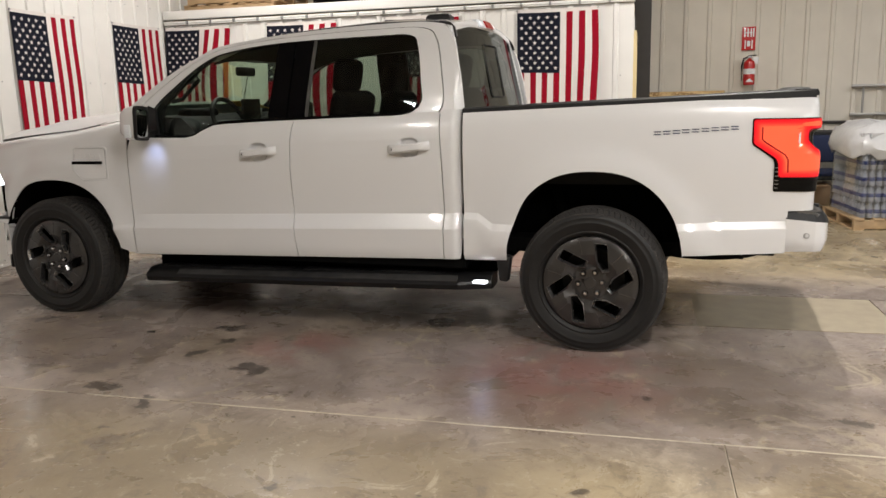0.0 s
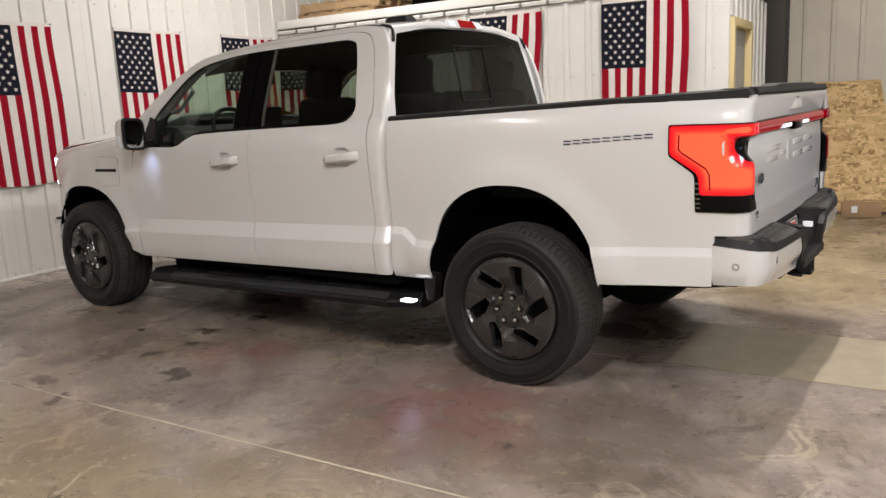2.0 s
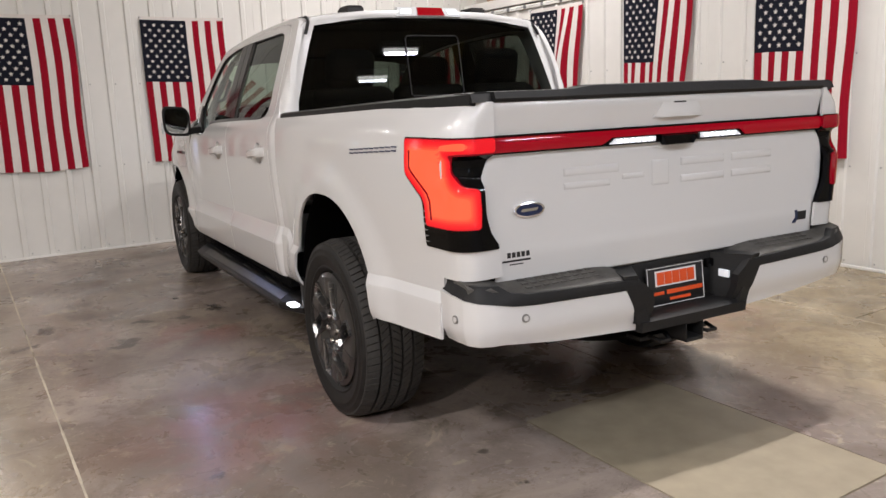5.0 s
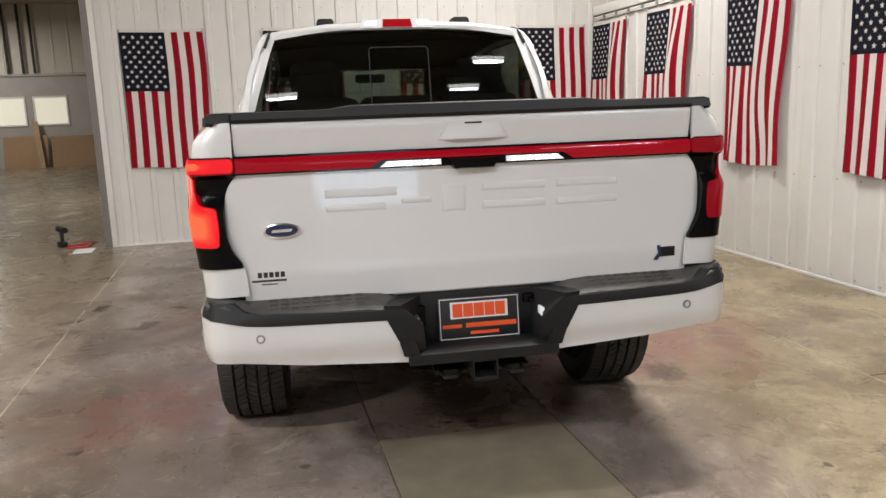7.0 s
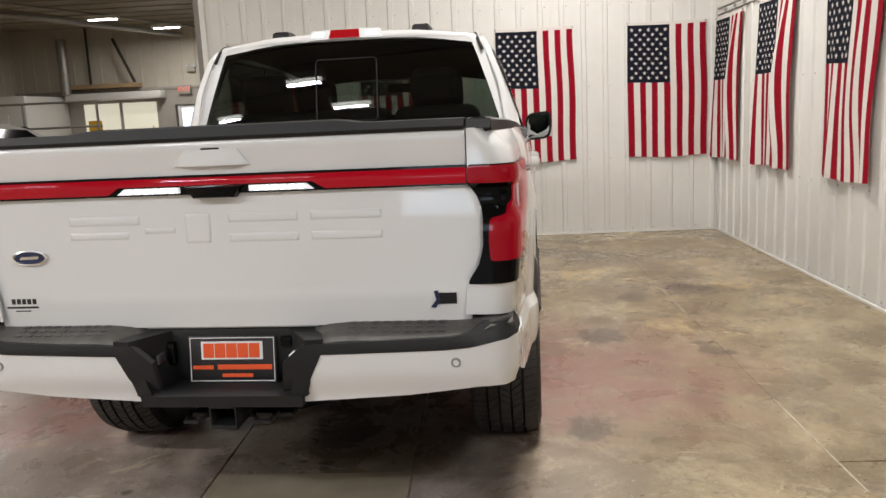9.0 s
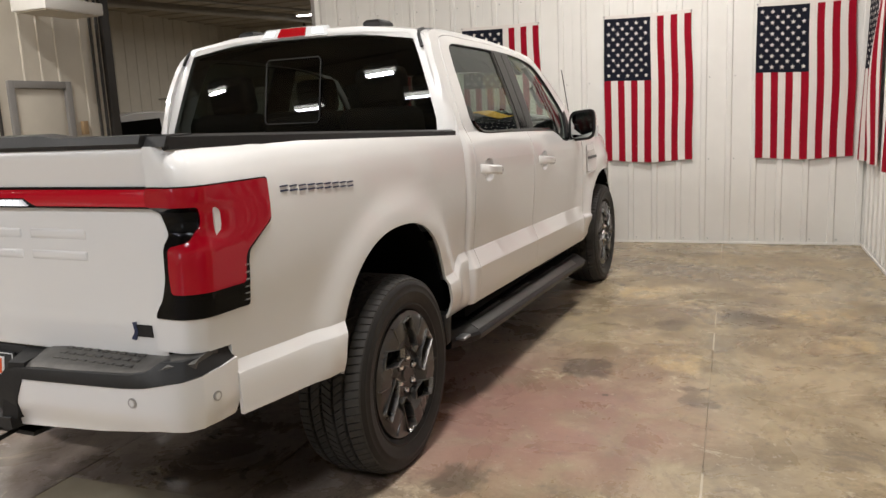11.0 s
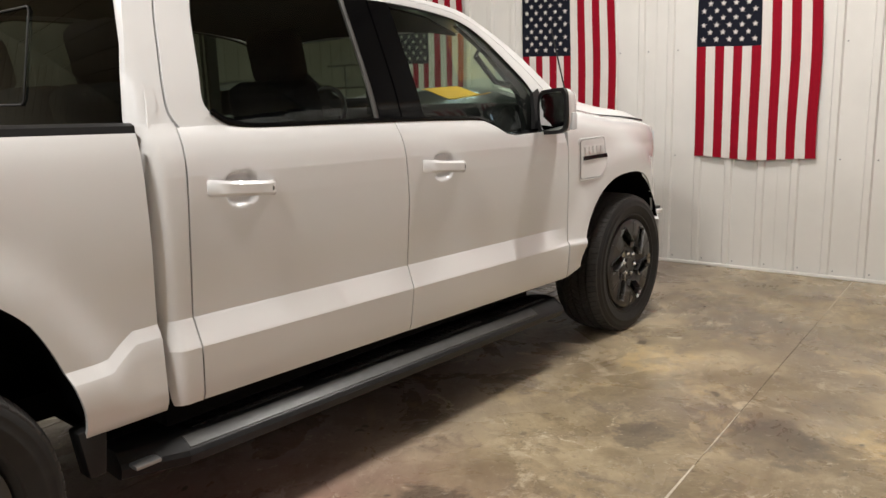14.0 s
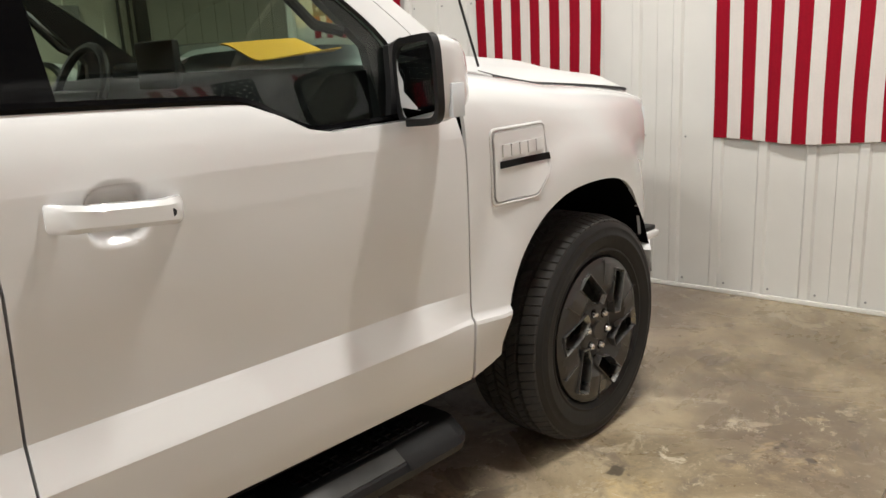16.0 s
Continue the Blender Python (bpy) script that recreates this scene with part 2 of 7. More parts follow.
def strands():
    """Pressed board of broad wood flakes lying every way, each of its own tone."""
    m = mat("strand_board", (0.5, 0.34, 0.17), 0.7)
    nt = m.node_tree
    b = nt.nodes["Principled BSDF"]
    tc = nt.nodes.new("ShaderNodeTexCoord")
    warp = nt.nodes.new("ShaderNodeTexNoise")
    warp.inputs["Scale"].default_value = 7
    add = nt.nodes.new("ShaderNodeVectorMath")
    add.operation = "MULTIPLY_ADD"
    add.inputs[1].default_value = (0.07, 0.07, 0.07)
    nt.links.new(tc.outputs["Object"], warp.inputs["Vector"])
    nt.links.new(warp.outputs["Color"], add.inputs[0])
    nt.links.new(tc.outputs["Object"], add.inputs[2])
    lie = []
    for turn, long in ((0.5, (7, 40, 22)), (-0.7, (24, 40, 6.5)), (1.3, (8, 40, 28))):
        mp = nt.nodes.new("ShaderNodeMapping")
        mp.inputs["Rotation"].default_value = (0, turn, 0)
        mp.inputs["Scale"].default_value = long
        nt.links.new(add.outputs["Vector"], mp.inputs["Vector"])
        vo = nt.nodes.new("ShaderNodeTexVoronoi")
        vo.inputs["Scale"].default_value = 1.0
        nt.links.new(mp.outputs["Vector"], vo.inputs["Vector"])
        lie.append(vo.outputs["Color"])
    layer = lie[0]
    for k in (1, 2):
        pick = nt.nodes.new("ShaderNodeTexNoise")
        pick.inputs["Scale"].default_value = 9 + 5 * k
        nt.links.new(tc.outputs["Object"], pick.inputs["Vector"])
        step = nt.nodes.new("ShaderNodeMath")
        step.operation = "GREATER_THAN"
        step.inputs[1].default_value = 0.52
        nt.links.new(pick.outputs["Fac"], step.inputs[0])
        mx = nt.nodes.new("ShaderNodeMix")
        mx.data_type = "RGBA"
        nt.links.new(step.outputs[0], mx.inputs["Factor"])
        nt.links.new(layer, mx.inputs["A"])
        nt.links.new(lie[k], mx.inputs["B"])
        layer = mx.outputs["Result"]
    sep = nt.nodes.new("ShaderNodeSeparateColor")
    nt.links.new(layer, sep.inputs[0])
    ramp = nt.nodes.new("ShaderNodeValToRGB")
    ramp.color_ramp.elements[0].color = (0.27, 0.15, 0.05, 1)
    ramp.color_ramp.elements[1].color = (0.72, 0.52, 0.26, 1)
    mid = ramp.color_ramp.elements.new(0.25)
    mid.color = (0.50, 0.33, 0.14, 1)
    nt.links.new(sep.outputs[0], ramp.inputs[0])
    nt.links.new(ramp.outputs["Color"], b.inputs["Base Color"])
    bp = nt.nodes.new("ShaderNodeBump")
    bp.inputs["Strength"].default_value = 0.5
    bp.inputs["Distance"].default_value = 0.003
    nt.links.new(sep.outputs[1], bp.inputs["Height"])
    nt.links.new(bp.outputs["Normal"], b.inputs["Normal"])
    return m


M = {
    "paint": mat("pearl_white_paint", (0.70, 0.70, 0.70), 0.26, coat=0.9),
    "black": mat("black_plastic", (0.010, 0.010, 0.0105), 0.55, spec=0.35, grain=0.25, scale=60, bump=0.25),
    "gloss_black": mat("gloss_black_trim", (0.003, 0.003, 0.0035), 0.07, spec=0.13),
    "bonnet_paint": mat("dusty_white_paint", (0.70, 0.70, 0.70), 0.42, coat=0.25),
    "seam_shade": mat("grey_seam_shade", (0.30, 0.30, 0.30), 0.5),
    "rubber": mat("tyre_rubber", (0.0125, 0.012, 0.0115), 0.55, spec=0.35, grain=0.45, scale=26, bump=0.25),
    "tread": mat("dusty_tread_rubber", (0.036, 0.033, 0.030), 0.75, grain=0.4, scale=40, bump=0.3),
    # Lighter than the rim metal, to paint the glints along its edges.
    "rim_glint": mat("slot_edge_glint", (0.25, 0.245, 0.24), 0.26, metal=0.9, grain=0.1, scale=40, coat=0.3),
    "step_highlight": mat("worn_step_highlight", (0.036, 0.035, 0.034), 0.38, grain=0.75, scale=14, bump=0.3, tone=(0.010, 0.010, 0.010)),
    "rim": mat("dark_grey_alloy", (0.054, 0.051, 0.049), 0.30, metal=0.45, grain=0.1, scale=40, coat=0.2),
    "chrome": mat("chrome", (0.75, 0.75, 0.76), 0.12, metal=1.0),
    "alloy": mat("bright_alloy", (0.66, 0.66, 0.66), 0.38, metal=0.35, grain=0.05, scale=20),
    "steel": mat("dull_steel", (0.36, 0.36, 0.36), 0.4, metal=0.9, grain=0.15, scale=30),
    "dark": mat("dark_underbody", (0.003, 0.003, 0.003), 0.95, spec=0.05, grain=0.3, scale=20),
    "wall": mat("white_steel_cladding", (0.70, 0.69, 0.66), 0.42, grain=0.05, scale=6, bump=0.04),
    "trim": mat("white_trim", (0.78, 0.77, 0.74), 0.45, grain=0.05, scale=12),
    "hall": mat("cream_steel_cladding", (0.62, 0.575, 0.49), 0.5, grain=0.08, scale=4, bump=0.05),
    "ceil": mat("ceiling_liner", (0.42, 0.37, 0.29), 0.5, grain=0.12, scale=3),
    "office_front": mat("beige_office_front", (0.44, 0.41, 0.375), 0.5, grain=0.12, scale=3),
    "grey": mat("grey_wainscot", (0.26, 0.25, 0.24), 0.55, grain=0.1, scale=5),
    "floor": concrete(),
    "joint": mat("joint_filler", (0.52, 0.46, 0.36), 0.7, grain=0.3, scale=25),
    "patch": mat("pale_concrete_patch", (0.335, 0.285, 0.205), 0.5, grain=0.25, scale=9, bump=0.2),
    "red": mat("flag_red", (0.27, 0.006, 0.018), 0.9, spec=0.1, grain=0.12, scale=90, bump=0.2),
    "white_cloth": mat("flag_white", (0.67, 0.63, 0.60), 0.9, spec=0.1, grain=0.05, scale=90, bump=0.2),
    "navy": mat("flag_navy", (0.011, 0.012, 0.020), 0.9, spec=0.1, grain=0.15, scale=90, bump=0.2),
    "wood": mat("pale_timber", (0.42, 0.29, 0.16), 0.7, grain=0.3, scale=14, bump=0.3),
    "osb": strands(),
    "worn": mat("worn_black_plastic", (0.075, 0.071, 0.065), 0.6, grain=0.6, scale=24, bump=0.3),
    "board": mat("black_running_board", (0.006, 0.006, 0.0065), 0.42, spec=0.28, grain=0.3, scale=40, bump=0.2),
    "card": mat("cardboard", (0.34, 0.22, 0.12), 0.8, grain=0.15, scale=12),
    "door_cream": mat("cream_door_frame", (0.66, 0.53, 0.27), 0.5, grain=0.06, scale=10),
    "door_grey": mat("grey_door", (0.33, 0.33, 0.32), 0.5, grain=0.08, scale=8),
    "ext_red": mat("extinguisher_red", (0.45, 0.015, 0.015), 0.25, coat=0.4),
    "blue": mat("blue_cloth", (0.012, 0.02, 0.06), 0.85, grain=0.2, scale=60),
    "film": mat("milky_plastic_film", (0.55, 0.55, 0.55), 0.16, grain=0.12, scale=14, bump=0.8),
    "bottle": mat("clear_bottle_plastic", (0.42, 0.45, 0.52), 0.12, grain=0.4, scale=12, coat=0.4),
    "sleeve": mat("blue_bottle_label", (0.035, 0.06, 0.22), 0.35, grain=0.2, scale=30),
    "fabric": mat("black_seat_leather", (0.0035, 0.0035, 0.004), 0.7, spec=0.12, grain=0.2, scale=50, bump=0.2),
    "lens_red": glow("red_lens", (1.0, 0.003, 0.026), 0.15, (0.11, 0.001, 0.005), 0.0, 0.35),
    "lens_bar": glow("red_bar_lens", (1.0, 0.004, 0.026), 0.25, (0.07, 0.001, 0.004), 0.0, 0.3),
    "lens_high": glow("high_brake_lens", (1.0, 0.004, 0.012), 0.20, (0.14, 0.001, 0.004), 0.5, 0.5),
    "cargo_white": glow("cargo_lamp_white", (0.95, 0.97, 1.0), 0.5, (0.7, 0.72, 0.73)),
    "white_lamp": glow("lit_white_lamp", (0.95, 0.97, 1.0), 5.0),
    "reverse_white": glow("reverse_lamp_white", (0.95, 0.97, 1.0), 0.45, (0.7, 0.72, 0.73)),
    "plate_white": glow("plate_lamp_white", (0.95, 0.97, 1.0), 0.4, (0.7, 0.72, 0.73)),
    "dim_lamp": glow("clear_lamp", (0.95, 0.97, 1.0), 0.06, (0.6, 0.62, 0.63)),
    "led": glow("led_panel", (1.0, 0.95, 0.87), 14.0),
    "day": glow("daylight_pane", (0.75, 0.88, 1.0), 1.5),
    "decal": mat("dark_blue_decal", (0.012, 0.022, 0.07), 0.35),
    "plate_black": mat("plate_black", (0.012, 0.012, 0.013), 0.4),
    "white_ink": mat("white_ink", (0.75, 0.75, 0.75), 0.5),
    "orange": mat("orange_ink", (0.75, 0.09, 0.015), 0.5),
    "yellow": mat("yellow_paper", (0.72, 0.42, 0.03), 0.7, grain=0.06, scale=20),
    "glass_side": glass("clear_side_glass", (0.58, 0.68, 0.59)),
    "glass_dark": glass("privacy_glass", (0.34, 0.38, 0.34), 0.0, 0.035),
    "glass_rear": glass("dark_rear_glass", (0.12, 0.135, 0.125), 0.0, 0.03),
    "mirror": mat("mirror_glass", (0.5, 0.53, 0.53), 0.01, metal=1.0),
    "office_light": glow("lit_office_wall", (1.0, 0.95, 0.75), 0.5, (0.6, 0.58, 0.45)),
    "exit_red": glow("exit_sign_face", (1.0, 0.12, 0.06), 0.8, (0.6, 0.25, 0.2)),
    "grate": mat("column_brown", (0.036, 0.032, 0.028), 0.6, grain=0.2, scale=8),
    "galv": mat("galvanised_duct", (0.42, 0.41, 0.39), 0.38, metal=0.7, grain=0.15, scale=6),
}


# ---- mesh helpers ----
def finish(name, bm, material, sharp=35.0, recalc=True):
    if recalc:
        bmesh.ops.recalc_face_normals(bm, faces=bm.faces)
    lim = radians(sharp)
    for e in bm.edges:
        if len(e.link_faces) == 2 and e.calc_face_angle(0) > lim:
            e.smooth = False
    for f in bm.faces:
        f.smooth = True
    me = bpy.data.meshes.new(name)
    bm.to_mesh(me)
    bm.free()
    me.materials.append(M[material] if isinstance(material, str) else material)
    return me


def part(name, bm, material, parent=None, label="", sharp=35.0, recalc=True):
    """Links a bmesh as one mesh object, under a thing or a part if one is given."""
    ob = new(name, finish(name, bm, material, sharp, recalc))
    if parent is not None:
        ob.parent = parent
    if label:
        ob["label"] = label
    return ob


def thing(name, label, category, m=None, group="", kind=""):
    ob = new(name)
    if m is not None:
        ob.matrix_basis = m
    return tagged(ob, label, category, group, kind)


def solid(name, bm, material, label, category, group="", kind="", m=None, sharp=35.0):
    ob = part(name, bm, material, sharp=sharp)
    if m is not None:
        ob.matrix_basis = m
    return tagged(ob, label, category, group, kind)


def box(x0, x1, y0, y1, z0, z1, bevel=0.0, seg=2, bm=None):
    own = bmesh.new()
    v = [own.verts.new((x, y, z)) for z in (z0, z1) for y in (y0, y1) for x in (x0, x1)]
    for q in ((0, 1, 3, 2), (4, 6, 7, 5), (0, 4, 5, 1), (2, 3, 7, 6), (0, 2, 6, 4), (1, 5, 7, 3)):
        own.faces.new([v[i] for i in q])
    if bevel:
        bmesh.ops.bevel(own, geom=own.edges[:], offset=bevel, segments=seg, profile=0.5, affect="EDGES")
    return merge(bm, own)


def merge(bm, own):
    if bm is None:
        return own
    vm = {v: bm.verts.new(v.co) for v in own.verts}
    for f in own.faces:
        try:
            bm.faces.new([vm[v] for v in f.verts])
        except ValueError:
            pass
    own.free()
    return bm


def shifted(bm, m):
    bmesh.ops.transform(bm, matrix=m, verts=bm.verts[:])
    return bm


def prism(pts, place, depth, bevel=0.0):
    """A flat outline of (u, v) points, laid into space by place(u, v, w), from w = 0 to w = depth."""
    bm = bmesh.new()
    a = [bm.verts.new(place(u, v, 0)) for u, v in pts]
    b = [bm.verts.new(place(u, v, depth)) for u, v in pts]
    bm.faces.new(a)
    bm.faces.new(b[::-1])
    n = len(pts)
    for i in range(n):
        bm.faces.new((a[i], b[i], b[(i + 1) % n], a[(i + 1) % n]))
    if bevel:
        bmesh.ops.recalc_face_normals(bm, faces=bm.faces)
        bmesh.ops.bevel(bm, geom=bm.edges[:], offset=bevel, segments=2, profile=0.5, affect="EDGES")
    return bm


def sheet(pts, us, vs, lay, thick=0.0, creases=()):
    """An outline of (u, v) points cut into cells along the lines us and vs, and bent into space by lay(u, v, w); closed to w = -thick; crisp folds along the lines v in creases."""
    bm = bmesh.new()
    bm.faces.new([bm.verts.new((u, v, 0)) for u, v in pts])
    for n, cuts in ((0, us), (1, vs)):
        lo, hi = min(p[n] for p in pts), max(p[n] for p in pts)
        for c in cuts:
            if lo + 1e-4 < c < hi - 1e-4:
                co = (c, 0, 0) if n == 0 else (0, c, 0)
                bmesh.ops.bisect_plane(bm, geom=bm.verts[:] + bm.edges[:] + bm.faces[:], dist=1e-6, plane_co=co, plane_no=(1, 0, 0) if n == 0 else (0, 1, 0))
    flat = {v: (v.co.x, v.co.y) for v in bm.verts}
    for e in bm.edges:
        if any(all(abs(v.co.y - c) < 1e-5 for v in e.verts) for c in creases):
            e.smooth = False
    if thick:
        faces, rim = bm.faces[:], [e for e in bm.edges if len(e.link_faces) == 1]
        back = {v: bm.verts.new(lay(*flat[v], -thick)) for v in flat}
        for f in faces:
            bm.faces.new([back[v] for v in reversed(f.verts)])
        for e in rim:
            a, b = e.verts
            bm.faces.new((a, b, back[b], back[a]))
    for v, (p, q) in flat.items():
        v.co = lay(p, q, 0)
    return bm


def steps(lo, hi, n):
    return [lo + (hi - lo) * i / n for i in range(n + 1)]


def loft(rings, closed=True, caps=True, bm=None):
    own = bmesh.new()
    vs = [[own.verts.new(p) for p in r] for r in rings]
    n = len(rings[0])
    for a, b in zip(vs, vs[1:]):
        for i in range(n if closed else n - 1):
            j = (i + 1) % n
            own.faces.new((a[i], a[j], b[j], b[i]))
    if caps and closed:
        own.faces.new(vs[0][::-1])
        own.faces.new(vs[-1])
    return merge(bm, own)


def tube(path, r, sides=8, bm=None):
    """A round bar along a line of points."""
    path = [Vector(p) for p in path]
    rings = []
    for i, p in enumerate(path):
        d = (path[min(i + 1, len(path) - 1)] - path[max(i - 1, 0)]).normalized()
        q = d.to_track_quat("Z", "Y")
        rings.append([p + q @ Vector((r * math.cos(6.2832 * k / sides), r * math.sin(6.2832 * k / sides), 0)) for k in range(sides)])
    return loft(rings, bm=bm)


def lathe(profile, sides=48, bm=None, axis="y"):
    """A ring profile of (radius, along) points turned about the axis."""
    rings = []
    for k in range(sides):
        a = 2 * math.pi * k / sides
        c, s = math.cos(a), math.sin(a)
        rings.append([Vector((r * c, w, r * s)) if axis == "y" else Vector((r * c, r * s, w)) for r, w in profile])
    rings.append(rings[0])
    own = bmesh.new()
    vs = [[own.verts.new(p) for p in r] for r in rings[:-1]]
    for k in range(sides):
        a, b = vs[k], vs[(k + 1) % sides]
        for i in range(len(profile) - 1):
            own.faces.new((a[i], a[i + 1], b[i + 1], b[i]))
    bmesh.ops.remove_doubles(own, verts=own.verts[:], dist=1e-5)
    return merge(bm, own)


def rounded(pts, r, n=4):
    """The outline with its corners turned."""
    out = []
    for i, p in enumerate(pts):
        a, b = Vector(pts[i - 1]), Vector(pts[(i + 1) % len(pts)])
        p = Vector(p)
        k = min(r, 0.45 * (a - p).length, 0.45 * (b - p).length)
        q0, q1 = p + (a - p).normalized() * k, p + (b - p).normalized() * k
        for j in range(n + 1):
            t = j / n
            c = q0 * (1 - t) ** 2 + p * 2 * t * (1 - t) + q1 * t * t
            out.append((c.x, c.y))
    return out


def ease(a, b, x):
    t = max(0.0, min(1.0, (x - a) / (b - a)))
    return t * t * (3 - 2 * t)


# ---- the room ----
WEST, NORTH, NORTH_END, WEST_END = -5.41, 3.42, 0.15, -2.299
CEILING = 4.7


def clad(u0, u1, z0, z1, pitch=0.2286, back=0.03):
    """Ribbed steel sheet from u0 to u1, ribs pitch apart, standing on z0, face towards +w."""
    line, c = [(u0, 0.0)], u0 + pitch / 2
    while c < u1 - 0.035:
        line += [(c - 0.032, 0.0), (c - 0.02, 0.017), (c + 0.02, 0.017), (c + 0.032, 0.0)]
        c += pitch
    line += [(u1, 0.0), (u1, -back), (u0, -back)]
    return line, z0, z1


def clad_mesh(spec, lay):
    line, z0, z1 = spec
    bm = bmesh.new()
    a = [bm.verts.new(lay(u, w, z0)) for u, w in line]
    b = [bm.verts.new(lay(u, w, z1)) for u, w in line]
    n = len(line)
    bm.faces.new(a)
    bm.faces.new(b)
    for i in range(n):
        bm.faces.new((a[i], a[(i + 1) % n], b[(i + 1) % n], b[i]))
    return bm


def clad_wall(name, label, u0, u1, z0, z1, lay, material, panel=0.9144, split=True, pitch=0.2286):
    wall = thing(name, label, "wall", kind="structure")
    if not split:
        part("cladding", clad_mesh(clad(u0, u1, z0, z1, pitch), lay), material, wall, sharp=20)
        return wall
    k = 0
    while u0 + k * panel < u1 - 0.05:
        part("cladding_panel", clad_mesh(clad(u0 + k * panel + 0.0008, min(u0 + (k + 1) * panel, u1) - 0.0008, z0, z1, pitch), lay), material, wall, sharp=20)
        k += 1
    return wall


def west_lay(u, w, z):
    return Vector((WEST + w, u, z))


def north_lay(u, w, z):
    return Vector((u, NORTH - w, z))


def screws(rows, u0, u1, step, lay, parent):
    bm = bmesh.new()
    for z in rows:
        u = u0 + step / 2 + 0.055
        while u < u1:
            c = lay(u, 0.0, z)
            n = lay(u, 1.0, z) - c
            loft([[c + n * d + (lay(u + r * math.cos(a), 0, z + r * math.sin(a)) - c) for a in (0, 1.047, 2.094, 3.142, 4.189, 5.236)] for d, r in ((0.0, 0.007), (0.004, 0.006))], bm=bm)
            u += step
    return part("cladding_screws", bm, "steel", parent)


RIB = 0.238
w_wall = clad_wall("wall_west", "white ribbed steel partition behind the pickup", WEST_END + 0.073, NORTH + 2.6, 0.0, CEILING, west_lay, "wall", 4 * RIB, True, RIB)
part("cladding_panel", box(WEST - 0.03, WEST, WEST_END, WEST_END + 0.072, 0.0, CEILING), "wall", w_wall)
screws((0.05, 0.86, 1.67, 2.55), WEST_END + 0.073, NORTH, RIB, west_lay, w_wall)
n_wall = clad_wall("wall_north", "white ribbed steel office wall with flags", WEST + 0.02, NORTH_END, 0.0, 2.36, north_lay, "wall", 4 * RIB, True, RIB)
screws((0.05, 0.78, 1.62), WEST + 0.02, NORTH_END, RIB, north_lay, n_wall)
clad_wall("wall_hall_north", "cream ribbed steel hall wall", WEST + 0.05, 9.0, 0.0, CEILING, lambda u, w, z: Vector((u, 6.0 - w, z)), "hall", split=False, pitch=0.3)
clad_wall("wall_south", "cream ribbed steel hall wall beside a door", -6.9, -6.12, 0.0, CEILING, lambda u, w, z: Vector((u, -6.9 + w, z)), "hall", split=False, pitch=0.3)
clad_wall("wall_south", "cream ribbed steel hall wall", -5.04, -3.2, 0.0, CEILING, lambda u, w, z: Vector((u, -6.9 + w, z)), "hall", split=False, pitch=0.3)
clad_wall("wall_south", "cream ribbed steel above a door", -6.12, -5.04, 2.12, CEILING, lambda u, w, z: Vector((u, -6.9 + w, z)), "hall", split=False, pitch=0.3)
# Side bay is out of view, assumed deep so the truck's reflections stay dark.
clad_wall("wall_side", "cream ribbed steel end wall of the assumed side bay", -14.5, -6.9, 0.0, CEILING, lambda u, w, z: Vector((-3.2 + w, u, z)), "hall", split=False, pitch=0.3)
clad_wall("wall_back", "cream ribbed steel wall at the end of the assumed side bay", -3.2, 9.0, 0.0, CEILING, lambda u, w, z: Vector((u, -14.5 + w, z)), "hall", split=False, pitch=0.3)
clad_wall("wall_east", "cream ribbed steel hall wall", -14.5, 6.0, 0.0, CEILING, lambda u, w, z: Vector((9.0 - w, u, z)), "hall", split=False, pitch=0.3)
clad_wall("wall_far_south", "cream ribbed steel wall of the far hall", -22.0, -3.6, 0.0, CEILING, lambda u, w, z: Vector((u, -14.5 + w, z)), "hall", split=False, pitch=0.45)
clad_wall("wall_far_east", "cream ribbed steel wall of the far hall", -14.5, -6.9, 0.0, CEILING, lambda u, w, z: Vector((-3.6 - w, u, z)), "hall", split=False, pitch=0.45)
clad_wall("wall_far_west", "cream ribbed steel above the beige office front", -14.5, 6.0, 2.68, CEILING, lambda u, w, z: Vector((-22.0 + w, u, z)), "hall", split=False, pitch=0.45)
clad_wall("wall_far_north", "cream ribbed steel wall of the far hall", -22.0, WEST - 0.05, 0.0, CEILING, lambda u, w, z: Vector((u, 6.0 - w, z)), "hall", split=False, pitch=0.45)
# office return wall with its door
clad_wall("wall_return", "white ribbed steel end wall of the office", NORTH + 0.03, NORTH + 0.08, 0.0, 2.36, lambda u, w, z: Vector((NORTH_END - 0.03 + w, u, z)), "wall", split=False)
clad_wall("wall_return", "white ribbed steel end wall of the office", 4.46, 6.0, 0.0, 2.36, lambda u, w, z: Vector((NORTH_END - 0.03 + w, u, z)), "wall", split=False)
clad_wall("wall_return", "white ribbed steel above the office door", NORTH + 0.08, 4.46, 2.10, 2.36, lambda u, w, z: Vector((NORTH_END - 0.03 + w, u, z)), "wall", split=False)

door = thing("door_1", "closed grey office door in a cream frame", "door", kind="structure")
fr = box(NORTH_END - 0.09, NORTH_END + 0.03, 3.50, 3.58, 0, 2.08, 0.004)
box(NORTH_END - 0.09, NORTH_END + 0.03, 4.38, 4.46, 0, 2.08, 0.004, bm=fr)
box(NORTH_END - 0.09, NORTH_END + 0.03, 3.58, 4.38, 2.0, 2.08, 0.004, bm=fr)
part("door_frame", fr, "door_cream", door, "cream-painted steel frame")
part("door_leaf", box(NORTH_END - 0.075, NORTH_END - 0.035, 3.583, 4.377, 0.01, 1.995, 0.003), "door_grey", door)
